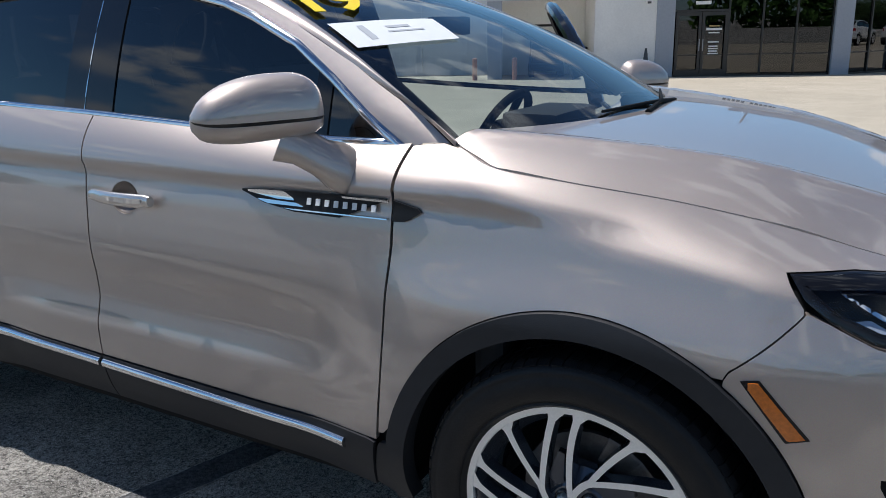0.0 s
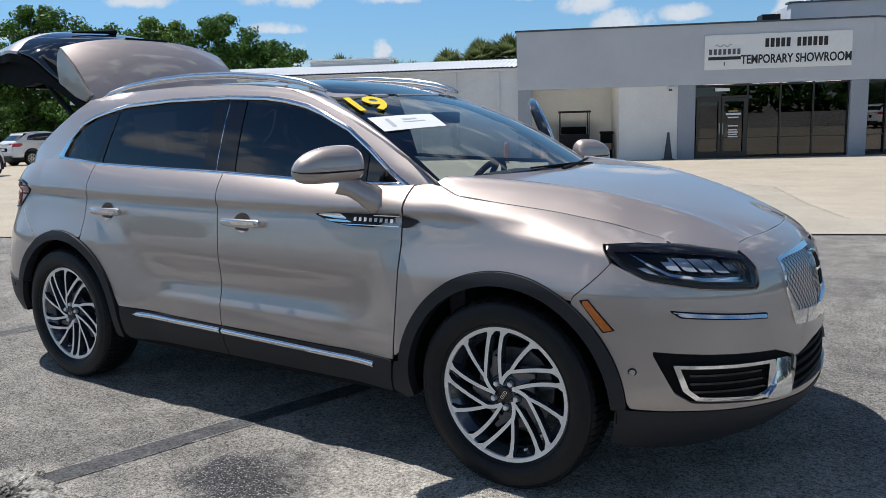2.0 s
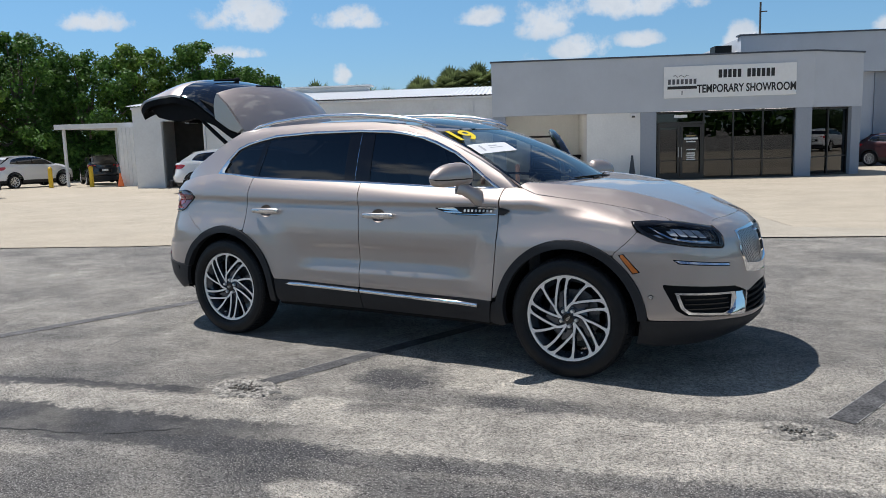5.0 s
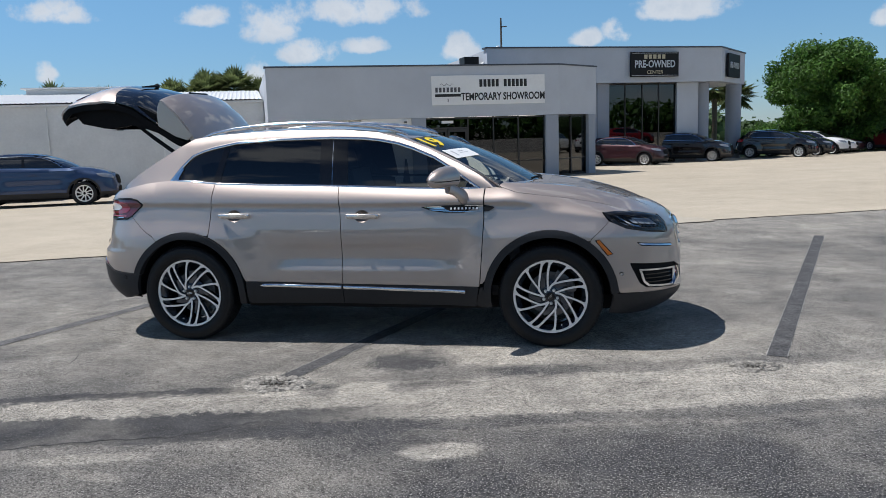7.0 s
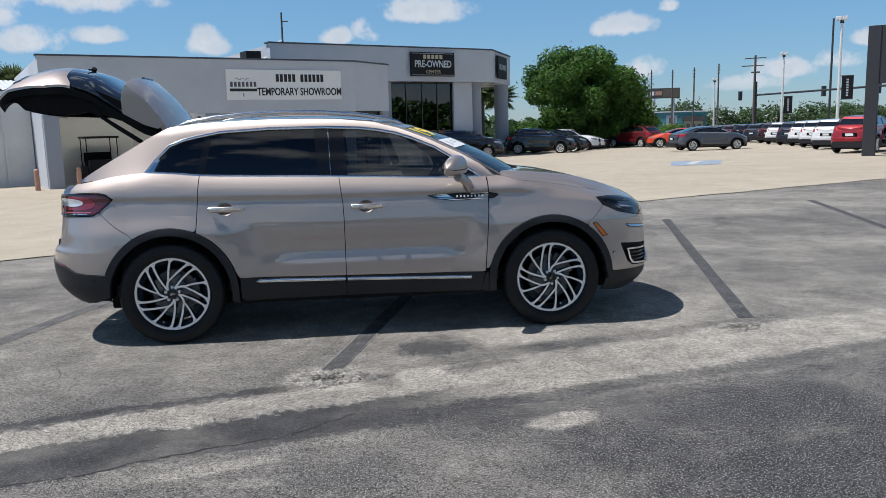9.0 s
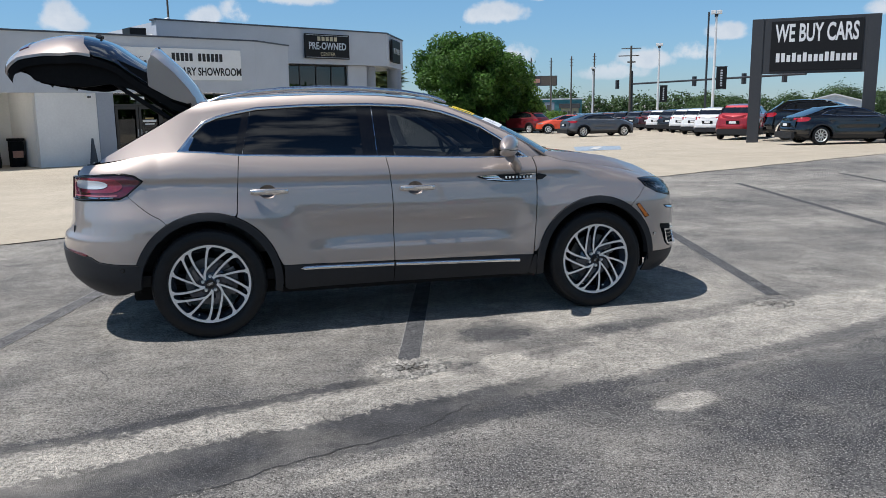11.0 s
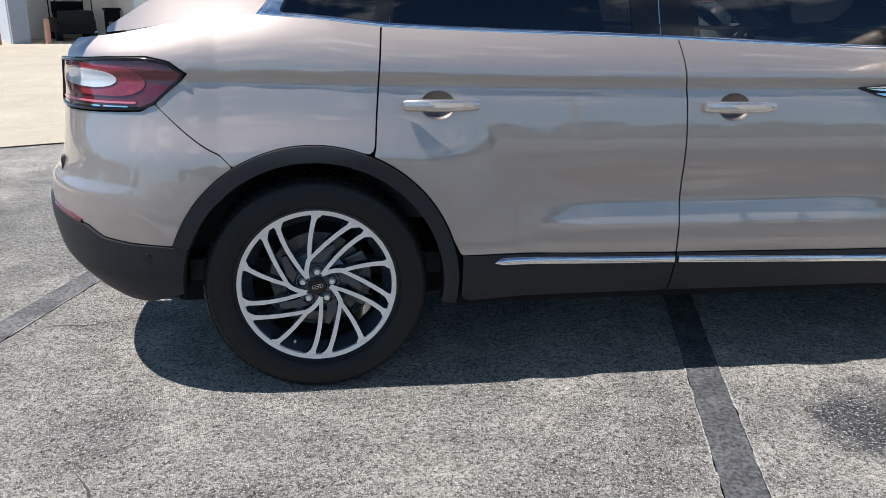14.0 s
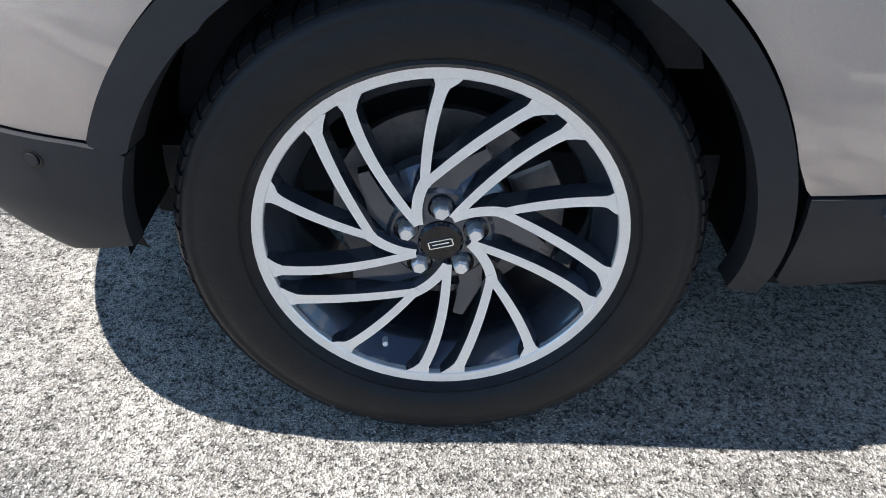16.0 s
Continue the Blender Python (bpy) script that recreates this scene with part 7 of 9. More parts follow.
part("column", bar_between(7.42, 1.195, 7.88, 1.49, Z_LOW, Z_FAS - 0.003, 0.02, 0.42), M_COLUMN, showroom, "blue-grey painted column")
part("white_panel_wall", ubox(-2.90, -0.862, 0.06, 0.36, Z_LOW, Z_FAS - 0.003), M_WHITEWALL, showroom, "white painted wall panel")
part("bay_side_wall", ubox(-2.90, -2.70, 0.405, 6.0, Z_LOW, 2.615), M_WHITEWALL, showroom)
part("bay_back_wall", ubox(-6.24, -2.905, 4.0, 4.2, Z_LOW, 2.615), M_WHITEWALL, showroom, "pale wall inside the open bay")
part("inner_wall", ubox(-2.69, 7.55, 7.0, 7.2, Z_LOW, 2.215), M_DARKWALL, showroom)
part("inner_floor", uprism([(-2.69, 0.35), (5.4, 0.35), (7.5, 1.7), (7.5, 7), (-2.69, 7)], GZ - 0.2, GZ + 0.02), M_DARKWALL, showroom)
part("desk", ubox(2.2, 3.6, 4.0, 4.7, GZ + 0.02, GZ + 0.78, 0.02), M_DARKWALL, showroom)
for u in (0.4, 2.3, 4.2):
    part("ceiling_lamp", ubox(u, u + 1.2, 2.5, 2.8, 2.17, 2.218), M_LAMP, showroom, "lit ceiling tube lamp")


part("ceiling_lamp", ubox(-5.3, -3.7, 1.9, 2.04, 2.55, 2.617), M_BAYLAMP, showroom, "lit ceiling tube lamp")


def storefront(name, u0, v0, u1, v1, z0, z1, splits, rails, door=None):
    """Framed glass between two plan points: one pane for each bay."""
    L = math.hypot(u1 - u0, v1 - v0)
    at = lambda k: (u0 + (u1 - u0) * k / L, v0 + (v1 - v0) * k / L)
    win = tagged(thing(name), "dark tinted storefront glazing in bronze frames", "window", kind="structure")
    cuts = [0.0] + list(splits) + [L]
    for k in cuts:
        a, b = max(k - 0.028, 0.0), min(k + 0.028, L)
        part("mullion", bar_between(*at(a), *at(b), z0, z1, 0.16, 0.27), M_FRAME, win)
    for z in (z0 + 0.03, z1 - 0.04):
        part("window_frame", bar_between(*at(0.028), *at(L - 0.028), z - 0.03, z + 0.03, 0.17, 0.26), M_FRAME, win)
    for a, b in zip(cuts, cuts[1:]):
        for z in rails:
            part("window_rail", bar_between(*at(a + 0.028), *at(b - 0.028), z - 0.02, z + 0.02, 0.175, 0.255), M_FRAME, win)
        zs = [z0 + 0.06] + [z for z in rails] + [z1 - 0.07]
        for p, q in zip(zs, zs[1:]):
            part("pane", bar_between(*at(a + 0.03), *at(b - 0.03), p + 0.02, q - 0.02, 0.21, 0.218), M_STOREGLASS, win)
    return win


ZS = GZ + 0.0
front = storefront("window_1", -0.255, 0.0, 4.915, 0.0, ZS, Z_FAS - 0.005, (1.80, 2.905, 4.005), (GZ + 0.72,))
storefront("window_2", 5.52, 0.0, 7.41, 1.19, ZS, Z_FAS - 0.005, (1.1,), (GZ + 0.72,))
# double entrance door before the first bay
entry = tagged(thing("door_1"), "double glass entrance door with bronze frame and white notices", "door", kind="structure")
for u0, u1 in ((-0.20, 0.64), (0.66, 1.50)):
    for a, b, c, d in ((u0, u0 + 0.09, ZS + 0.02, ZS + 2.12), (u1 - 0.09, u1, ZS + 0.02, ZS + 2.12), (u0 + 0.09, u1 - 0.09, ZS + 2.00, ZS + 2.12), (u0 + 0.09, u1 - 0.09, ZS + 0.02, ZS + 0.24)):
        part("door_frame", ubox(a, b, 0.10, 0.155, c, d), M_FRAME, entry)
    part("door_handle", tube([WM @ Vector((u1 - 0.05 if u0 < 0 else u0 + 0.05, 0.09, z)) for z in (ZS + 0.85, ZS + 0.9, ZS + 1.2, ZS + 1.25)], 0.015, 8), M_POLE, entry)
part("door_header", ubox(-0.22, 1.53, 0.09, 0.16, ZS + 2.13, ZS + 2.20), M_FRAME, entry)
for k, (w, z) in enumerate(((0.34, 1.64), (0.52, 1.52), (0.36, 1.42), (0.36, 1.12), (0.30, 0.98), (0.34, 0.90), (0.30, 0.82), (0.34, 0.74))):
    part("door_notice", ubox(1.08 - w / 2, 1.08 + w / 2, 0.196, 0.205, ZS + z, ZS + z + (0.075 if k in (1,) else 0.04)), M_GOLD if k == 0 else M_WHITE, entry)
part("number_bar", ubox(0.42, 0.92, 0.14, 0.158, ZS + 2.36, ZS + 2.47), M_WHITE, entry, "white number plate bar")

# the long white sign
sign = thing("wall_sign", label="long white wall sign with dark serif lettering", category="sign")
part("panel", ubox(0.0, 4.87, -0.045, -0.004, 2.66, 3.84, 0.006), M_WHITE, sign)


def wall_text(words, u, z, size, mat, parent, v=-0.05, stretch=0.8, bold=0.0, nm="lettering"):
    return text(words, size, WM @ pose(u, v, z, 90, 0, 0), mat, parent, nm, 0.004, stretch, bold=bold)


wall_text("TEMPORARY SHOWROOM", 3.05, 2.965, 0.42, M_INK, sign, stretch=0.72, bold=0.010)
for k in range(12):
    if k == 5:
        continue
    part("word_bar", ubox(2.02 + 0.175 * k, 2.02 + 0.175 * k + 0.125, -0.056, -0.047, 3.37, 3.67), M_INK, sign)
for k in range(7):
    part("logo_block", ubox(0.15 + 0.158 * k, 0.15 + 0.158 * k + 0.10, -0.056, -0.047, 3.17, 3.36), M_GREYDARK, sign)
part("logo_bar", ubox(0.13, 1.22, -0.056, -0.047, 2.99, 3.10), M_INK, sign)
part("logo_mark", ubox(0.655, 0.69, -0.056, -0.047, 2.78, 2.92), M_GREYDARK, sign)
part("logo_script", tube([WM @ Vector((0.35 + 0.07 * k, -0.05, 3.47 + 0.05 * math.sin(k * 1.9))) for k in range(9)], 0.010, 6), M_GREYDARK, sign)

# small things on the front
wl_ = thing("wall_light", label="small white security light on the wall", category="lamp")
part("housing", ubox(-1.23, -1.03, -0.06, 0.058, 2.02, 2.12, 0.01), M_WHITE, wl_)
part("lamp_head", ubox(-1.20, -1.08, -0.12, -0.062, 1.98, 2.05, 0.01), M_DARKWALL, wl_)
cone = thing("cone_marker", label="tall dark cone standing by the white wall", category="cone")
cu_, cv_, cz_ = -1.22, -0.32, float(ground_z(*(WO + -1.22 * WU - 0.32 * WV)))
part("cone", cyl(WM @ Vector((cu_, cv_, cz_ + 0.04)), WM @ Vector((cu_, cv_, cz_ + 0.98)), 0.15, 0.035, 14), M_CONE, cone)
part("foot", ubox(cu_ - 0.2, cu_ + 0.2, cv_ - 0.2, cv_ + 0.2, cz_, cz_ + 0.045, 0.01), M_CONE, cone)


def golf_cart(u, v):
    z = lot(u, v)[2]
    c = thing("golf_cart", label="dark golf cart with canopy parked in the open bay", category="golf cart")
    part("body", ubox(u - 0.6, u + 0.6, v - 1.1, v + 1.1, z + 0.25, z + 0.72, 0.08), M_SIGNDARK, c, smooth=True)
    part("cowl", ubox(u - 0.55, u + 0.55, v - 1.25, v - 0.75, z + 0.5, z + 1.0, 0.12), M_SIGNDARK, c, smooth=True)
    part("seat", ubox(u - 0.5, u + 0.5, v - 0.1, v + 0.45, z + 0.72, z + 0.88, 0.04), M_MATT, c, smooth=True)
    part("seat_back", ubox(u - 0.5, u + 0.5, v + 0.45, v + 0.57, z + 0.85, z + 1.25, 0.04), M_MATT, c, smooth=True)
    part("canopy", ubox(u - 0.62, u + 0.62, v - 1.0, v + 0.9, z + 1.80, z + 1.88, 0.03), M_SIGNDARK, c, smooth=True)
    for a in (-0.55, 0.55):
        for b in (-0.9, 0.8):
            part("post", cyl(WM @ Vector((u + a, v + b, z + 0.6)), WM @ Vector((u + a, v + b * 0.95, z + 1.82)), 0.02, n=8), M_MATT, c)
            part("wheel", cyl(WM @ Vector((u + a * 0.8, v + b * 0.85, z + 0.22)), WM @ Vector((u + a * 1.15, v + b * 0.85, z + 0.22)), 0.22, n=20), M_RUBBER, c)
    return c


golf_cart(-4.45, 2.6)
bin_ = thing("litter_bin", label="black bin with red panel in the open bay", category="bin")
bz = lot(-3.2, 2.0)[2]
part("body", ubox(-3.45, -3.0, 1.8, 2.25, bz, bz + 0.95, 0.03), M_MATT, bin_)
part("lid", ubox(-3.48, -2.97, 1.77, 2.28, bz + 0.955, bz + 1.05, 0.03), M_MATT, bin_)
part("panel", ubox(-3.40, -3.05, 1.78, 1.797, bz + 0.35, bz + 0.6), M_ORANGE, bin_)
for u in (-6.95, -5.6):
    bo = thing("bollard", label="faded orange steel bollard by the wall", category="bollard", group="bollards by the showroom")
    z = lot(u, -0.4)[2]
    part("post", cyl(WM @ Vector((u, -0.4, z)), WM @ Vector((u, -0.4, z + 0.72)), 0.085, n=16), M_ORANGE, bo)
    part("cap", cyl(WM @ Vector((u, -0.4, z + 0.72)), WM @ Vector((u, -0.4, z + 0.77)), 0.085, 0.03, n=16), M_ORANGE, bo)

# ---- white metal building ----
BV, BU0, BU1 = 4.6, -23.4, -6.58
BZ = lot(-15, BV)[2] - 0.15
metal = thing("metal_building", label="long low white metal building with ribbed roof", category="building")
part("front_wall", ubox(BU0, -22.05, BV, BV + 0.2, BZ, 3.22), M_METALWALL, metal)
part("front_wall", ubox(-20.0, BU1, BV, BV + 0.2, BZ, 3.22), M_METALWALL, metal)
part("front_wall", ubox(-22.05, -20.0, BV, BV + 0.2, 2.55, 3.22), M_METALWALL, metal)
part("end_wall", ubox(BU0, BU0 + 0.2, BV + 0.2, 18, BZ, 3.25), M_METALWALL, metal)
part("end_wall", ubox(BU1 - 0.2, BU1, BV + 0.2, 18, BZ, 3.25), M_METALWALL, metal)
part("back_wall", ubox(BU0 + 0.2, BU1 - 0.2, 17.8, 18, BZ, 3.25), M_METALWALL, metal)
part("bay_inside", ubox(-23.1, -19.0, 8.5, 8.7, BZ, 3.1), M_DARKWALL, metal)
part("gutter", ubox(BU0, BU1, BV - 0.14, BV - 0.01, 3.12, 3.22, 0.01), M_METALWALL, metal)
part("door_frame", ubox(-10.9, -9.55, BV - 0.03, BV - 0.003, BZ + 0.1, 1.75), M_WHITEWALL, metal, "white double door")
part("door_leaf", ubox(-10.83, -10.25, BV - 0.045, BV - 0.032, BZ + 0.16, 1.68), M_METALWALL, metal)
part("door_leaf", ubox(-10.21, -9.62, BV - 0.045, BV - 0.032, BZ + 0.16, 1.68), M_METALWALL, metal)
for u in (-7.6, -9.4, -15.5, -20.0):
    part("downspout", ubox(u, u + 0.09, BV - 0.10, BV - 0.005, BZ + 0.05, 3.12), M_METALWALL, metal)
# ribbed roof sheet, seen at its eave
v_, f_ = [], []
us_ = np.arange(BU0 - 0.2, BU1 + 0.001, 0.065)
for i, u in enumerate(us_):
    dz = 0.035 if i % 3 == 1 else 0.0
    for v, z in ((BV - 0.22, 3.26), (11.3, 4.0), (18.2, 3.3)):
        v_.append(WM @ Vector((u, v, z + dz)))
    if i:
        f_ += [(3 * i - 3, 3 * i, 3 * i + 1, 3 * i - 2), (3 * i - 2, 3 * i + 1, 3 * i + 2, 3 * i - 1)]
mesh("roof", v_, f_, M_METALROOF, metal)
vent = thing("roof_vent", label="long white ridge vent on the metal roof", category="roof vent")
part("housing", ubox(-17.6, -13.4, 10.9, 11.7, 3.9, 4.22, 0.03), M_METALWALL, vent)
part("cap", ubox(-17.8, -13.2, 10.7, 11.9, 4.223, 4.30, 0.02), M_METALROOF, vent)

# ---- pre-owned centre behind ----
CZ = lot(14, 12)[2] - 0.2
centre = thing("dealer_building", label="taller grey stucco building with corner canopy on columns", category="building")
C_FRONT = [(6.0, 11.7), (20.9, 11.9), (25.4, 16.1)]
part("fascia", uprism(C_FRONT + [(25.4, 16.8), (20.6, 12.5), (6.0, 12.3)], 4.12, 6.12), M_WALL, centre)
part("roof_edge", uprism([(5.9, 11.64), (20.92, 11.84), (25.46, 16.07), (25.46, 16.9), (20.6, 12.55), (5.9, 12.35)], 6.12, 6.20), M_ROOF, centre)
part("canopy_ceiling", uprism([(6.2, 12.31), (20.55, 12.51), (25.3, 16.8), (25.3, 22), (6.2, 22)], 4.14, 4.3), M_WHITEWALL, centre)
part("side_wall", ubox(6.0, 6.3, 12.31, 26, CZ, 6.05), M_WALL, centre)
part("side_fascia", ubox(25.0, 25.4, 16.85, 22, 4.12, 6.12), M_WALL, centre)
part("wall", ubox(6.31, 12.95, 12.4, 12.7, CZ, 4.13), M_WALL, centre)
part("back_wall", ubox(6.31, 19.9, 25.6, 25.9, CZ, 6.05), M_WALL, centre)
part("right_wall", ubox(19.6, 19.9, 12.75, 25.6, CZ, 4.13), M_WALL, centre)
part("column", ubox(12.96, 13.72, 12.32, 12.8, CZ, 4.11), M_COLUMN, centre)
part("column", ubox(18.22, 19.58, 12.36, 12.8, CZ, 4.11), M_WALL, centre)
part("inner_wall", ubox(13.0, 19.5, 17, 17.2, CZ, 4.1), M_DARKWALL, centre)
for u, v in ((20.55, 13.55), (24.35, 15.75)):
    b = WM @ Vector((u, v, 0))
    z = float(ground_z(b.x, b.y)) - 0.1
    part("round_column", cyl((b.x, b.y, z), (b.x, b.y, 4.118), 0.50, n=28), M_COLUMN, centre, "blue-grey round column", smooth=True)
storefront("window_3", 13.73, 12.30, 18.21, 12.36, CZ + 0.2, 4.10, (1.1, 2.25, 3.35), ())
pre = thing("wall_sign", label="dark sign with silver and gold lettering on the fascia", category="sign")
part("panel", ubox(14.75, 17.85, 11.58, 11.71, 4.42, 5.86, 0.02), M_SIGNDARK, pre)
part("rim", ubox(14.82, 17.78, 11.565, 11.579, 4.48, 4.51), M_POLE, pre)
part("rim", ubox(14.82, 17.78, 11.565, 11.579, 5.77, 5.80), M_POLE, pre)
text("PRE-OWNED", 0.58, WM @ pose(16.3, 11.565, 5.14, 90, 0, 0), M_SILVER, pre, "lettering", 0.006, 0.78, bold=0.012)
text("CENTER", 0.30, WM @ pose(16.3, 11.565, 4.68, 90, 0, 0), M_PALEGOLD, pre, "lettering", 0.006, 0.95)
for k in range(5):
    part("word_bar", ubox(15.60 + 0.29 * k, 15.60 + 0.29 * k + 0.20, 11.565, 11.579, 5.46, 5.70), M_PALEGOLD, pre)
ang = math.degrees(math.atan2(16.1 - 11.9, 25.4 - 20.9))
pre2 = thing("wall_sign", label="dark sign on the angled end of the fascia", category="sign")
mm = WM @ pose(22.6, 13.38, 0, 0, 0, ang)
part("panel", box(-1.3, 1.6, -0.15, -0.02, 4.42, 5.86, 0.02, mm), M_SIGNDARK, pre2)
text("PRE-OWNED", 0.5, mm @ pose(0.15, -0.165, 5.14, 90, 0, 0), M_SILVER, pre2, "lettering", 0.006, 0.78, bold=0.012)
unit = thing("rooftop_unit", label="dark rooftop air unit with white ramped cover", category="air conditioner")
part("box", ubox(4.9, 5.75, 12.5, 13.6, 3.95, 5.75), M_SIGNDARK, unit)
ra = prism([(5.9, 5.35), (6.9, 6.35), (6.9, 4.5), (5.9, 4.5)], lambda a, b, c: WM @ Vector((a, 12.2 + c, b)), 0.6)
part("cover", ra, M_METALWALL, unit)
part("leg", ubox(4.8, 6.8, 12.9, 13.2, 3.945, 4.5), M_POLE, unit)
mast = thing("antenna_mast", label="thin dark mast on the roof", category="mast")
mp_ = WM @ Vector((7.6, 14, 0))
part("pole", cyl((mp_.x, mp_.y, 3.9), (mp_.x, mp_.y, 8.1), 0.07, 0.05), M_WOODPOLE, mast)
part("arm", cyl((mp_.x, mp_.y, 7.6), (mp_.x + 0.35, mp_.y, 7.6), 0.03), M_WOODPOLE, mast)

# ---- carport ----
cp = thing("carport", label="white flat carport on thin posts beside the metal building", category="carport")
part("roof", ubox(-29.9, -24.3, 9.0, 15.5, 2.42, 2.68, 0.02), M_METALWALL, cp)
for u, v in ((-29.6, 9.4), (-29.6, 15.1), (-27.6, 15.1), (-26.2, 12.2)):
    x, y, z = lot(u, v)
    part("post", cyl((x, y, z), (x, y, 2.43), 0.09, n=12), M_METALWALL, cp)
shed = thing("storage_shed", label="white ribbed metal shed under the carport edge", category="shed")
sz = lot(-28, 9)[2] - 0.1
part("wall", ubox(-26.0, -24.15, 8.2, 12.5, sz, 2.41), M_METALWALL, shed)
for k in range(9):
    part("rib", ubox(-26.0 + 0.2 * k, -25.96 + 0.2 * k, 8.165, 8.198, sz + 0.1, 2.38), M_METALWALL, shed)
for u, v in ((-30.1, 8.6), (-27.9, 8.7)):
    yp = thing("bollard", label="yellow steel bollard in front of the carport", category="bollard", group="yellow bollards")
    x, y, z = lot(u, v)
    part("post", cyl((x, y, z), (x, y, z + 1.05), 0.11, n=16), M_YELLOWPOST, yp)
    part("cap", cyl((x, y, z + 1.05), (x, y, z + 1.12), 0.11, 0.04, n=16), M_YELLOWPOST, yp)
tc_ = thing("traffic_cone", label="small orange traffic cone by the carport", category="cone")
x, y, z = lot(-25.9, 7.9)
part("cone", cyl((x, y, z + 0.03), (x, y, z + 0.7), 0.16, 0.03, 14), M_ORANGECONE, tc_)
part("foot", box(x - 0.2, x + 0.2, y - 0.2, y + 0.2, z, z + 0.03), M_MATT, tc_)

# ---- roadside sign ----
def big_sign():
    s = thing("billboard_sign", label="charcoal roadside sign with white block lettering on two posts", category="sign")
    a, b = Vector((20.30, 23.50, 0)), Vector((23.95, 20.45, 0))
    ang_ = math.degrees(math.atan2(b.y - a.y, b.x - a.x))
    L = (b - a).length
    gz = float(ground_z(22, 22)) - 0.15
    m = Matrix.Translation(a) @ pose(0, 0, 0, 0, 0, ang_)
    for x0 in (0.0, L - 0.46):
        part("post", box(x0, x0 + 0.46, -0.2, 0.2, gz, 4.93, 0.02, m), M_POSTGREY, s)
    part("panel", box(0.46, L - 0.46, -0.16, 0.16, 2.70, 4.93, 0.0, m), M_POSTGREY, s)
    part("face", box(0.75, L - 0.60, -0.20, -0.163, 2.80, 4.80, 0.01, m), M_SIGNDARK, s)
    text("WE BUY CARS", 0.98, m @ pose(L / 2 + 0.08, -0.205, 4.28, 90, 0, 0), M_SILVERWHITE, s, "lettering", 0.006, 0.49, bold=0.022)
    for k in range(15):
        h = 0.36 if k in (0, 1, 3, 5, 9, 10) else 0.28
        part("word_bar", box(0.98 + 0.204 * k, 0.98 + 0.204 * k + 0.14, -0.213, -0.203, 3.16, 3.16 + h, 0.0, m), M_SILVERWHITE, s)
    return s


big_sign()

import collections


# ---- other vehicles ----
def largest_piece(v, f):
    """Only the largest connected run of faces."""
    root = list(range(len(v)))

    def top(i):
        while root[i] != i:
            root[i] = root[root[i]]
            i = root[i]
        return i

    for q in f:
        for i in q[1:]:
            root[top(int(i))] = top(int(q[0]))
    best = collections.Counter(top(int(q[0])) for q in f).most_common(1)[0][0]
    keep = [tuple(int(i) for i in q) for q in f if top(int(q[0])) == best]
    used = sorted({i for q in keep for i in q})
    at = {i: k for k, i in enumerate(used)}
    return np.asarray(v)[used], np.array([[at[i] for i in q] for q in keep])


